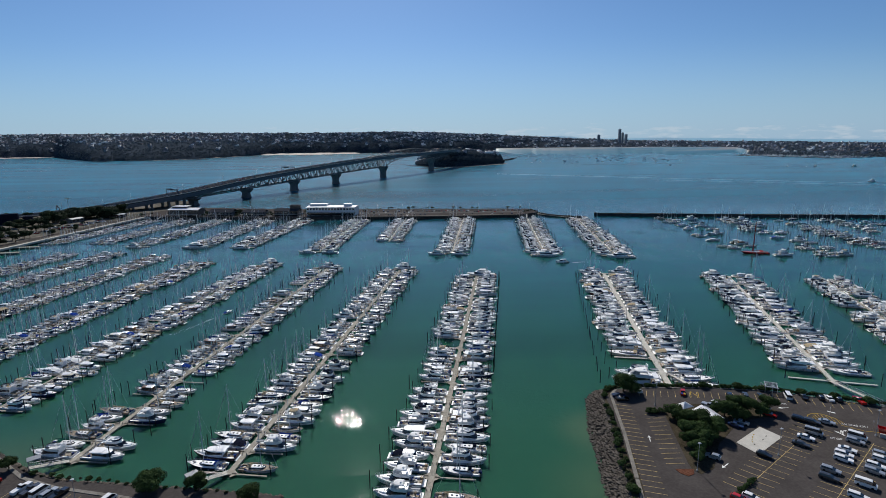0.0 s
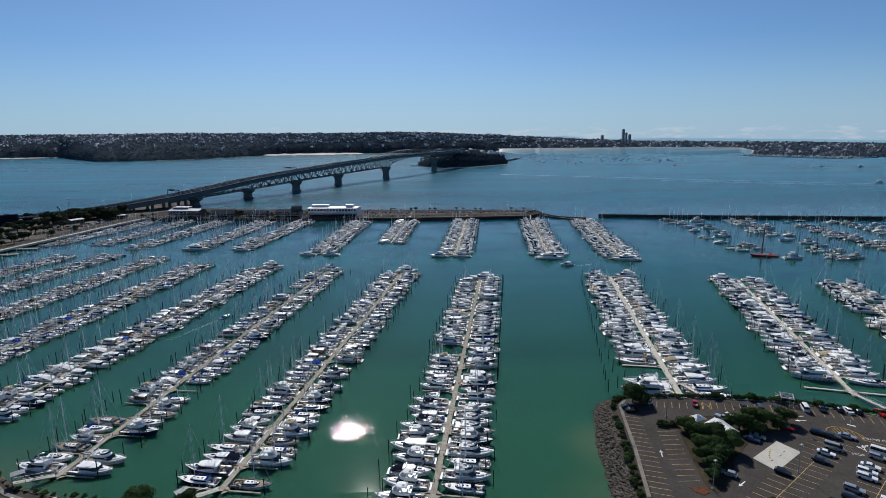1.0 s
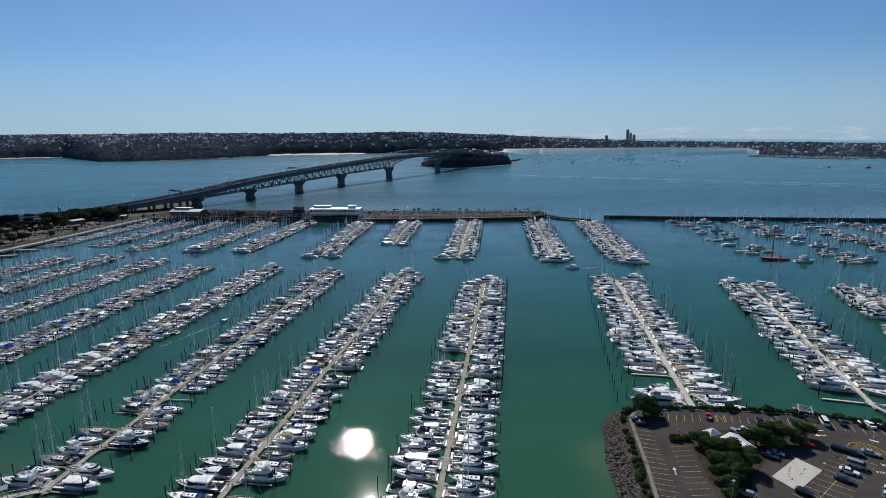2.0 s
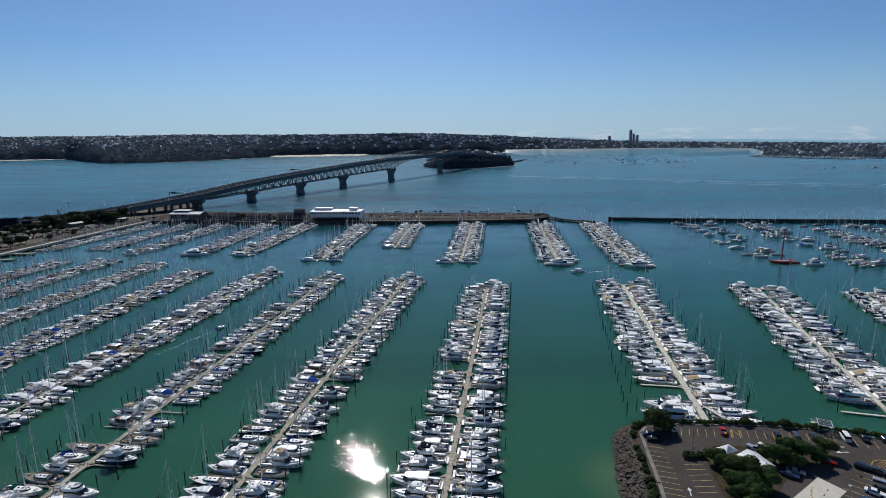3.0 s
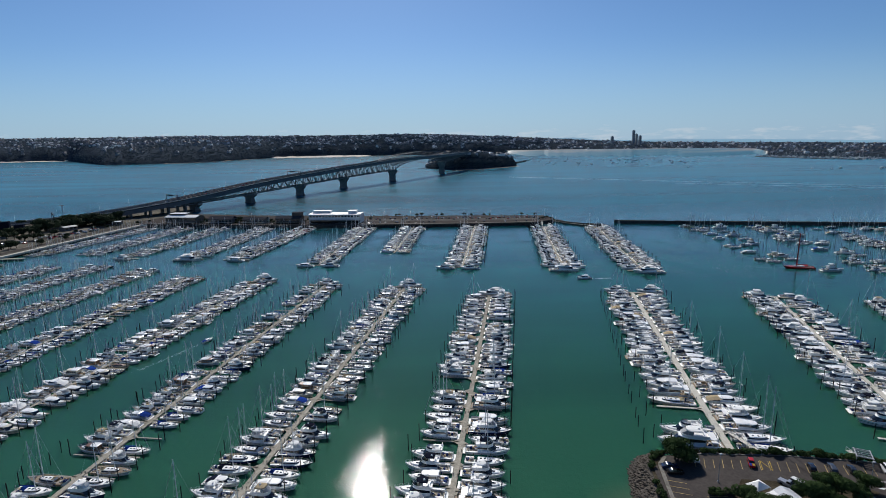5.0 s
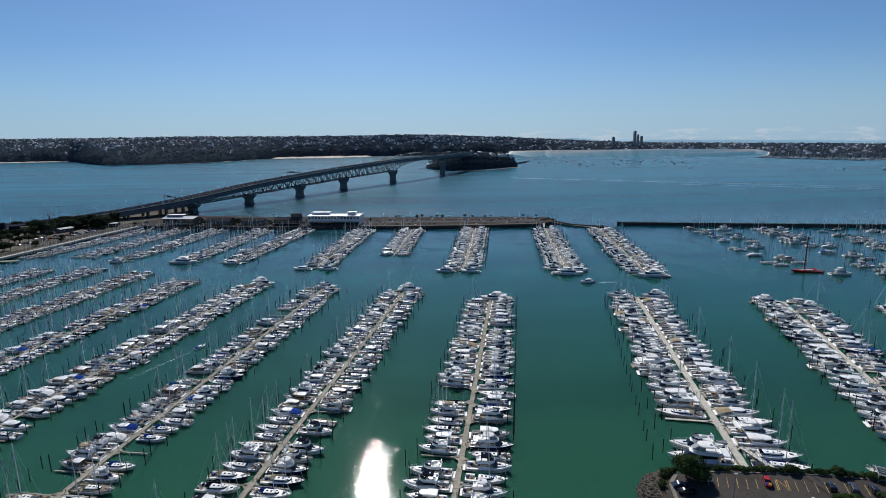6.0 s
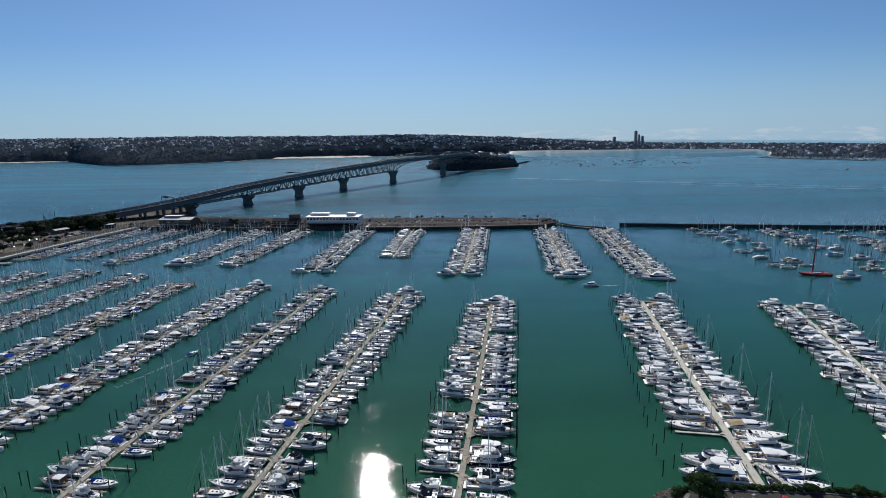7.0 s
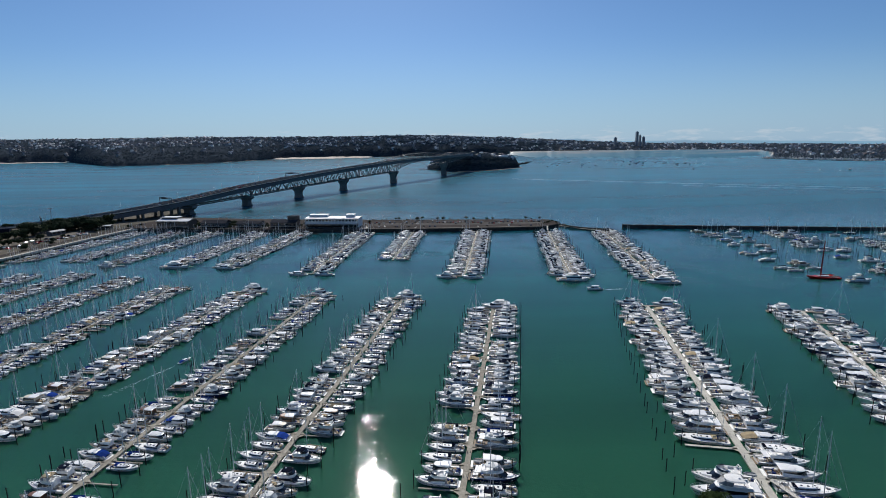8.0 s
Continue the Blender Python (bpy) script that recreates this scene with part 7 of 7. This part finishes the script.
def gangway(p, q, z0, z1, label="sloping pale footbridge with lattice rails down to a pontoon", shelter=False):
    g = thing("gangway", label, "gangway", "gangways")
    a, b = Vector((*p, z0)), Vector((*q, z1))
    d = (b - a).normalized()
    n = Vector((-d.y, d.x, 0)).normalized()
    m = Mesh()
    r = [[a - n * 0.8, a + n * 0.8, a + n * 0.8 + Vector((0, 0, 0.2)), a - n * 0.8 + Vector((0, 0, 0.2))], [b - n * 0.8, b + n * 0.8, b + n * 0.8 + Vector((0, 0, 0.2)), b - n * 0.8 + Vector((0, 0, 0.2))]]
    m.rings(r, cap0=True, cap1=True)
    part("deck", m, PALE_DECK, g)
    L = (b - a).length
    k = max(3, int(L / 1.8))
    for s in (-1, 1):
        rl = Mesh()
        o = n * (0.8 * s)
        rl.bar(a + o + Vector((0, 0, 1.3)), b + o + Vector((0, 0, 1.3)), 0.06)
        for i in range(k + 1):
            c = a.lerp(b, i / k) + o
            rl.bar(c, c + Vector((0, 0, 1.3)), 0.04)
            if i < k:
                rl.bar(c, a.lerp(b, (i + 1) / k) + o + Vector((0, 0, 1.3)), 0.03)
        part("rail", rl, GALV, g)
    if shelter:
        sh = Mesh()
        c = a + d * 1.5
        sh.box((c.x, c.y, z0 + 2.7), (3.4, 2.8, 0.16), math.atan2(d.y, d.x), 0.95)
        for i in (-1.4, 1.4):
            for j in (-1.1, 1.1):
                f = c + d * i + n * j
                sh.bar((f.x, f.y, z0), (f.x, f.y, z0 + 2.7), 0.06)
        part("shelter", sh, ROOF_GREY, g, "flat grey gate roof on posts")
    return g


gangway((-120.4, 144.4), (-112.9, 150.2), 2.5, 0.7, shelter=True)
gangway((-70.6, 134.4), (-62.8, 141.8), 2.5, 0.7, shelter=True)
gangway((95.2, 183.2), (92.8, 198.5), 2.5, 0.9)
gangway((153.4, 166.2), (152.2, 186), 2.5, 0.9)
gangway((121.8, 179.8), (123.8, 187), 2.5, 0.7, "short footbridge below a white open frame")
frame_gate = thing("gate_frame", "grey open beam frame on posts above a footbridge", "gate")
frame_gate.matrix_basis = pose(121.6, 179.2, 2.4, 0, 0, 62)
for i, (p, q) in enumerate((((-2.6, -1.9), (2.6, -1.9)), ((-2.6, 1.9), (2.6, 1.9)), ((-2.2, -2.2), (-2.2, 2.2)), ((2.2, -2.2), (2.2, 2.2)))):
    m = Mesh()
    m.bar((*p, 2.4), (*q, 2.4), 0.17, 4)
    part("beam", m, GALV, frame_gate)
for p in ((-2.2, -1.9), (2.2, -1.9), (2.2, 1.9), (-2.2, 1.9)):
    m = Mesh()
    m.bar((*p, 0), (*p, 2.4), 0.13, 4)
    part("post", m, GALV, frame_gate)
for k in range(4):
    m = Mesh()
    m.bar((-1.6 + k * 1.06, -1.8, 2.3), (-1.6 + k * 1.06, 1.8, 2.3), 0.16, 4)
    part("slat", m, ROOF_GREY, frame_gate)
for x, y in ((41, 641), (117.5, 634), (-29.5, 641), (-84, 644), (-153, 650), (-201, 655), (-255, 660), (-301, 666), (-343, 670)):
    gangway((x + 2, y + 12), (x, y), 3.5, 0.9)

# ---- boats along the pier heads, on pile moorings and under way ----


def pier_head(p0, p1, models, out=4.0):
    """Boats lying across the head of a pontoon: (model, scale, offset along the head, way round)."""
    a, b = Vector((*p0, 0)), Vector((*p1, 0))
    d = (b - a).normalized()
    n = Vector((d.y, -d.x, 0))
    for ob, L, k, off, way in models:
        q = b + d * out + n * (off - way * L * k / 2)
        moor(ob, q.x, q.y, math.atan2(n.y * way, n.x * way), k)
    t = Mesh()
    c = b + d * 0.9
    t.box((c.x, c.y, 0.44), (24, 1.8, 0.3), math.atan2(n.y, n.x))
    single("head_pontoon", t, DECK, "cross pontoon at a pier head", "pontoon", "marina pontoons")


B0, B1, B3 = (*BIG[0],), (*BIG[1],), (*BIG[3],)
S0 = (SHIP, 24.0)
pier_head((-6, 122), (30.3, 361), ((*S0, 0.85, 3, -1),))
pier_head((-63.5, 135), (-24, 384), ((*B0, 1.0, 3, 1),))
pier_head((-112, 153), (-79.5, 394), ((*B1, 1.05, 1, 1),))
pier_head((-162, 180), (-129, 405), ((*B0, 1.1, 4, 1),))
pier_head((88.4, 187.4), (120.7, 361), ((*B1, 1.0, -10, -1), (*B0, 0.95, 11, -1)))
pier_head((152.3, 185.5), (202, 346), ((*B1, 0.8, -11, -1), (*B3, 0.8, 9, 1)))
pier_head((41, 641), (17, 440), ((*B1, 1.0, -6, 1), (*B0, 0.9, 13, 1)))
pier_head((117.5, 632), (93.8, 428), ((*S0, 0.95, 0, -1),))
pier_head((176, 625), (150.2, 418), ((*S0, 0.95, -2, 1),))
pier_head((-84, 644), (-98, 456), ((*B3, 1.0, 10, 1), (*B1, 1.0, -10, 1)))
pier_head((-153, 650), (-173, 482), ((*B3, 1.1, 0, 1),))
pier_head((-201, 655), (-215, 488), ((*S0, 1.0, 0, -1),))
pier_head((-255, 660), (-274, 495), ((*B0, 0.9, 2, 1),))


def find(word):
    return [o for o, *_ in PROTO if word in o["label"]][0]


ROW_A = ((271, 611), (275, 600), (272, 583), (271, 567), (266, 538), (299, 601), (292, 578), (288, 553), (288, 533), (280, 510), (259, 497), (258, 475), (274, 464), (253, 448), (257, 440), (275, 446), (279, 409))
ROW_B = ((334, 601), (335, 587), (336, 577), (356, 595), (348, 566), (347, 548), (330, 549), (323, 533), (326, 524), (325, 506), (342, 505), (322, 481), (391, 581), (412, 590), (388, 556))
ROW_C = ((399, 562), (396, 547), (384, 527), (395, 533), (386, 513), (380, 501), (398, 515), (381, 488), (395, 503), (383, 479), (394, 487), (383, 468), (376, 455), (391, 467), (378, 447), (392, 459), (378, 437), (392, 448), (380, 430))
ROW_D = ((438, 575), (449, 569), (449, 557), (445, 542), (442, 528), (442, 518), (433, 502), (473, 559), (475, 547), (339, 472), (337, 456), (314, 436), (316, 431), (335, 436), (318, 419), (317, 411), (325, 412), (328, 406), (315, 402))
br2 = random.Random(12)
for row in (ROW_A, ROW_B, ROW_C, ROW_D):
    for x, y in row:
        ob, L, _, _ = br2.choices(FAR, [0.03 * wm + ws for _, _, wm, ws in FAR])[0]
        moor(ob, x + 3 - L / 2, y, radians(-8 + br2.uniform(-6, 6)), br2.uniform(0.9, 1.2))
        if br2.random() < 0.65 and math.dist((x, y), (263, 420)) > 34:
            ob, L, _, _ = br2.choices(FAR, [0.03 * wm + ws for _, _, wm, ws in FAR])[0]
            moor(ob, x + 3 - L / 2 + br2.uniform(-7, 8), y + br2.choice((-5.6, 5.8)), radians(-8 + br2.uniform(-6, 6)), br2.uniform(0.85, 1.1))
        for k in range(3):
            ALL_PILES.append((x + br2.choice((-9, 9, 10, -10)), y + br2.uniform(-5, 5), 4 + br2.random() * 2, False))
for i in range(14):
    ALL_PILES.append((360 - i * 1.2 + br2.uniform(-2, 2), 560 - i * 9, 4.6, False))
    ALL_PILES.append((352 - i * 1.2 + br2.uniform(-2, 2), 556 - i * 9, 4.6, False))
    ALL_PILES.append((301 - i * 1.4 + br2.uniform(-2, 2), 600 - i * 9, 4.6, False))
# piles standing free along the pier edges
for p, q, n in (((98, 352), (62, 188), 20), ((140, 346), (122, 250), 4), ((46, 356), (21, 196), 18), ((-9, 372), (-28, 250), 9), ((-62, 380), (-82, 250), 9), ((-96, 380), (-128, 160), 12), ((-145, 390), (-176, 190), 10), ((183, 342), (140, 196), 9)):
    for i in range(n):
        c = lerp(p, q, (i + br2.uniform(-0.3, 0.3)) / n)
        ALL_PILES.append((c[0], c[1], 3.8 + br2.random() * 2.0, True))
red = sailing_yacht(17.0, REDHULL, "long red racing yacht with a red mast", CANVAS_RED, REDHULL, REDHULL)
red.matrix_basis = pose(276, 417, 0, 0, 0, 172) @ Matrix.Diagonal((1.28, 1.35, 1.13, 1))
moor(find("hardtop motor launch"), 106, 400, radians(185), 1.0)
moor(find("bright blue"), -118.5, 289.5, radians(65), 0.6)
FOAM = mat("foam", (0.6, 0.68, 0.68), 0.7, var=0.4, scale=0.8, world_space=True)
m = Mesh()
fr = random.Random(8)
for i in range(170):
    u = fr.random()
    w = 0.3 + 1.6 * u
    for (x0, y0, dx, dy, ln) in ((108.5, 399, 1, 0.09, 14), (-119.5, 287.5, -0.42, -0.9, 34)):
        c = (x0 + dx * ln * u + fr.uniform(-w, w) * abs(dy), y0 + dy * ln * u + fr.uniform(-w, w) * abs(dx))
        s = fr.uniform(0.08, 0.27) * (1 - 0.5 * u)
        m.face([(c[0] + s * fr.uniform(0.7, 1.3) * math.cos(a), c[1] + s * fr.uniform(0.7, 1.3) * math.sin(a), 0.02) for a in [math.pi * k / 3 for k in range(6)]])
single("wake_foam", m, FOAM, "flecks of white foam in boat wakes", "foam", kind="stuff")
shed = thing("floating_shed", "small floating boat shed with a tan roof on a pontoon", "shed")
shed.matrix_basis = pose(-247, 296, 0, 0, 0, 82)
m = Mesh()
m.box((0, 0, 0.4), (9, 5, 0.8))
part("float", m, FLOAT, shed)
m = Mesh()
m.box((0, 0, 2.0), (7.6, 4.2, 2.4))
part("wall", m, CANVAS_DARK, shed)
m = Mesh()
m.rings([[(x, -2.6, 3.2), (x, 0, 4.1), (x, 2.6, 3.2), (x, 2.5, 3.05), (x, 0, 3.95), (x, -2.5, 3.05)] for x in (-4.3, 4.3)], cap0=True, cap1=True)
part("roof", m, CANVAS_TAN, shed)
# anchorage off the far shore
for i in range(58):
    u = br2.random()
    x, y = 430 + 600 * u + br2.uniform(-40, 60), 2000 + br2.random() * (950 - 500 * u) + 100 * u
    ob, L, _, _ = br2.choices(FAR, [ws + 1 for *_, ws in FAR])[0]
    moor(ob, x, y, br2.uniform(-0.6, 0.6), 1.0)
# navy hulls stand in for the backlit, shaded sides of these vessels
for x, y, k in ((1130, 1640, 0.6), (1209, 1630, 0.95), (1160, 1600, 0.5), (1306, 1602, 1.1), (1011, 2267, 1.1), (835, 1817, 0.7), (1275, 1560, 0.5)):
    moor(FAR_BIG[2][0], x, y, br2.uniform(-0.3, 0.3), k)
moor(FAR_BIG[0][0], 905, 1061, 0.2, 1.1)
# the marina across the water
for i in range(240):
    u, v = br2.random(), br2.random()
    p = lerp((1600, 2690), (1700, 2180), u)
    ob = br2.choice(FAR)[0]
    rest(ob, pose(p[0] + 170 * v * (0.4 + u), p[1] + 60 * v, 0, 0, 0, br2.uniform(0, 360)) @ Matrix.Diagonal((1.6, 1.6, 1.6, 1)))
bank(along([(1590, 2700), (1640, 2420), (1700, 2190), (1860, 2230)], 12), 5, 10, 1.6, "far_breakwater", "low dark breakwater of the far marina")

# ---- buildings on the causeway ----


def quay_building(x, y, w, d, h, wall, roof, label, rz=0.0, name="boathouse", bays_n=6, gable=1.5, top=None, stilts=False):
    b = thing(name, label, "building", "waterfront buildings")
    b.matrix_basis = pose(x, y, 3.35 if x > -400 else 2.5, 0, 0, rz)
    m = Mesh()
    m.box((0, 0, h / 2), (w, d, h))
    part("wall", m, wall, b)
    r = Mesh()
    e = 0.6
    r.rings([[(-w / 2 - e, -d / 2 - e, h), (-w / 2 - e, 0, h + gable), (-w / 2 - e, d / 2 + e, h), (-w / 2 - e, d / 2 + e, h - 0.25), (-w / 2 - e, 0, h + gable - 0.3), (-w / 2 - e, -d / 2 - e, h - 0.25)],
             [(w / 2 + e, -d / 2 - e, h), (w / 2 + e, 0, h + gable), (w / 2 + e, d / 2 + e, h), (w / 2 + e, d / 2 + e, h - 0.25), (w / 2 + e, 0, h + gable - 0.3), (w / 2 + e, -d / 2 - e, h - 0.25)]], cap0=True, cap1=True)
    part("roof", r, roof, b)
    if stilts:
        # open quay floor under the front, on posts over the dark stone
        v = Mesh()
        v.box((0, -d / 2 - 2.2, h * 0.36), (w + 1, 4.4, 0.3))
        part("veranda", v, DECK, b, "narrow veranda deck towards the water")
        n = int(w / 4)
        for i in range(n + 1):
            pst = Mesh()
            pst.bar((-w / 2 + w * i / n, -d / 2 - 4.1, -0.5), (-w / 2 + w * i / n, -d / 2 - 4.1, h * 0.36 + 1.1), 0.14, 4)
            part("post", pst, TIMBER_DARK, b)
        # dark strip across the front puts the ground floor's shade into the colour
        g_ = Mesh()
        g_.box((0, -d / 2 - 0.1, h * 0.17), (w * 0.94, 0.16, h * 0.3))
        part("shop_front", g_, GLASS, b, "dark glazed ground floor")
    floors = max(1, int(h / 3.6))
    for f in range(floors):
        for i in range(bays_n):
            wn = Mesh()
            wn.box((-w / 2 + w * (i + 0.5) / bays_n, -d / 2 - 0.04, (f + 0.55) * h / floors), (w / bays_n * 0.66, 0.12, h / floors * 0.42))
            part("window", wn, GLASS, b)
    if top:
        for tx, ty, tw, td, th in top:
            t = Mesh()
            t.box((tx, ty, h + th / 2 + 0.4), (tw, td, th))
            part("roof_room", t, wall, b)
            c = Mesh()
            c.box((tx, ty, h + th + 0.5), (tw + 1, td + 1, 0.3))
            part("roof_cap", c, roof, b)
    return b


ROOF_DARK = mat("dark_roof_tiles", (0.06, 0.062, 0.07), 0.8, var=0.3, scale=0.3, world_space=True)
CLAD_BROWN = mat("brown_timber_cladding", (0.11, 0.085, 0.07), 0.75, var=0.25, scale=0.3, world_space=True)
quay_building(-123, 673, 62, 20, 10.5, WALL_WHITE, WALL_WHITE, "long white two-storey waterfront building with roof pavilions", -6, "clubhouse", 16, 0.8, ((-18, 2, 21, 8, 2.6), (20, 0, 9, 8, 3.0)), True)
quay_building(-311, 684, 40, 17, 8.5, CLAD_BROWN, ROOF_PALE, "brown timber boathouse with a pale metal roof", -8, "boathouse", 8, 2.0, ((-8, 3, 20, 9, 3.0),), True)
quay_building(-264, 682, 30, 14, 5.4, WALL_GREY, ROOF_DARK, "low grey waterfront clubhouse with a dark hipped roof", -6, "clubhouse", 7, 3.0, None, True)
quay_building(-222, 678, 28, 13, 5.0, WALL_GREY, ROOF_DARK, "low dark grey waterfront store", -6, "store", 6, 2.4, None, True)
quay_building(-180, 674, 30, 15, 6.2, CLAD_BROWN, ROOF_DARK, "brown waterfront restaurant with a dark lookout room", -6, "restaurant", 7, 2.6, ((9, 3, 11, 8, 5.6),), True)
quay_building(-430, 650, 15, 9, 4, WALL_GREY, ROOF_GREY, "small grey shed among the waterfront trees", 70, "shed", 3, 1.2)
quay_building(-398, 684, 18, 9, 3.6, CLAD_BROWN, ROOF_PALE, "low pale-roofed shed beside the motorway", 8, "shed", 3, 0.8)
tank = Mesh()
for i, (x, w, h) in enumerate(((-505, 26, 12), (-478, 9, 9))):
    tank.box((x, 640, 2.5 + h / 2), (w, 9, h), 0.5)
single("gantry_house", tank, CANVAS_DARK, "dark square building beside the motorway", "building")
m = Mesh()
m.prism([(-640, 560), (-520, 640), (-560, 660), (-700, 590)], 2.3, 2.7)
single("lawn", m, GRASS, "bright green lawn beside the motorway", "lawn", kind="structure")
# service roads and parking on the west shore
m = Mesh()
for p, q, w in (((-402, 480), (-384, 640), 8), ((-384, 640), (-366, 716), 9), ((-440, 500), (-408, 640), 12)):
    m.box(((p[0] + q[0]) / 2, (p[1] + q[1]) / 2, 2.52), (math.dist(p, q), w, 0.1), math.atan2(q[1] - p[1], q[0] - p[0]))
single("service_road", m, ASPHALT, "asphalt service road along the waterfront", "road", kind="structure")
# causeway surface: a pale kerb line and a footpath
m = Mesh()
cw = [(-95, 652), (-17, 646.6), (60, 646.6), (111, 648.6)]
for p, q in zip(cw, cw[1:]):
    m.box(((p[0] + q[0]) / 2, (p[1] + q[1]) / 2, 3.5), (math.dist(p, q), 3.0, 0.16), math.atan2(q[1] - p[1], q[0] - p[0]))
single("promenade", m, PATH_CONCRETE, "pale promenade along the causeway edge", "footpath", kind="structure")
m = Mesh()
m.prism([(-90, 672), (60, 664), (120, 668), (120, 680), (60, 682), (-90, 690)], 3.3, 3.48)
single("causeway_verge", m, mat("gravel", (0.12, 0.115, 0.11), 0.95, var=0.25, scale=0.1, bump=0.3, world_space=True), "brown gravel parking strip", "verge", kind="structure")
cr_ = random.Random(41)
for i in range(70):
    u = (i + cr_.random() * 0.6) / 70
    p = lerp((-88, 668), (122, 660), u)
    park(p[0], p[1] + cr_.choice((-8, 12, 20, 22, 24)), 90 + cr_.uniform(-8, 8), cr_.choice(("white", "silver", "black", "dark grey", "white", "dark blue", "red")), cr_.choice(("saloon", "hatch", "wagon", "van")), 3.46, True)
for i in range(54):
    p = lerp((-428, 545), (-396, 655), cr_.random())
    p = (p[0] + cr_.choice((-12, -6, 0, 6)), p[1])
    park(p[0], p[1], cr_.choice((0, 180)), cr_.choice(("white", "silver", "black", "dark grey", "red")), cr_.choice(("saloon", "hatch", "wagon")), 2.56, True)
# traffic on the bridge
for i in range(84):
    k = int(cr_.uniform(0.1, 0.93) * (len(line) - 2))
    p, (d, n) = line[k], nrms[k]
    w = cr_.choice((-13, -10, -5, 5, 10, 13))
    c = p + n * w
    slope = math.degrees(math.atan2(line[k + 1].z - p.z, 6.0))
    o = park(c.x, c.y, 0, cr_.choice(("white", "silver", "black", "dark grey", "dark blue", "red")), cr_.choice(("saloon", "hatch", "wagon", "van")), 0, True)
    o.matrix_basis = pose(c.x, c.y, c.z + 0.02, 0, -slope, math.degrees(math.atan2(d.y, d.x)))
# lamps along the causeway
for i in range(16):
    p = lerp((-360, 690), (128, 672), i / 15)
    o = tagged(new("street_lamp", lamp_data), "tall grey lamp post on the causeway", "street lamp", "causeway lamps")
    o.matrix_basis = pose(p[0], p[1], 3.35)
# tall light mast by the motorway
m = Mesh()
m.bar((-462, 690, 2), (-462, 690, 27), 0.35, 6, 0.2)
m.box((-462, 690, 27.2), (5, 1.2, 0.9), 0.2)
single("light_mast", m, GALV, "tall motorway floodlight mast", "light mast")

# long smooth wakes left across the outer harbour
wake_mat = mat("old_wake", (0.07, 0.21, 0.265), 0.3, var=0.2, scale=0.02, world_space=True)
for pts, w in ((((195, 1487), (553, 1244), (866, 1045), (905, 1061)), 11), (((520, 1190), (700, 1085), (960, 940)), 6)):
    m = Mesh()
    pl = along(pts, 15)
    rows = []
    for i, p in enumerate(pl):
        f = 0.5 + 0.5 * math.sin(math.pi * min(1, (i + 1) / len(pl))) * (0.6 + 0.6 * noise.noise(Vector((i * 0.21, w, 0))))
        rows.append([(p[0], p[1] - w * f, 0.03), (p[0], p[1] + w * f, 0.03)])
    m.rings(rows, closed=False)
    single("wake", m, wake_mat, "long pale streak of an old wake on the harbour", "wake", kind="structure")

# ---- mooring piles ----
pm = Mesh()
pm.rings([[(r * math.cos(a), r * math.sin(a), z) for a in [2 * math.pi * k / 7 for k in range(7)]] for r, z in ((0.14, -2), (0.13, 0.93), (0.15, 0.95), (0.08, 1.0))], cap1=True)
pile_data = pm.data("mooring_post", TIMBER_DARK)
near_piles = sorted([p for p in ALL_PILES if p[3] and -125 < p[0] < 215], key=lambda p: p[1])[:190]
taken = set(near_piles)
for x, y, h, _ in near_piles:
    o = tagged(new("mooring_post", pile_data), "tall dark timber mooring pile standing in the water", "pile", "mooring piles")
    o.matrix_basis = pose(x, y, 0) @ Matrix.Diagonal((1, 1, h, 1))
m = Mesh()
for q in ALL_PILES:
    if q not in taken:
        m.bar((q[0], q[1], -2), (q[0], q[1], q[2]), 0.13, 5)
single("mooring_posts", m, TIMBER_DARK, "rows of dark timber mooring piles in the water", "pile", kind="stuff")

# the boats of the farthest berths
for name, store in REST.items():
    single("moored_boats", store, bpy.data.materials[name], "crowded rows of far white boats and masts at their berths", "boat", kind="stuff")
for ob in [o for o, *_ in PROTO + BIG + FAR + FAR_BIG] + [SHIP]:
    if ob.name not in USED:
        for o in (*ob.children_recursive, ob):
            bpy.data.objects.remove(o)
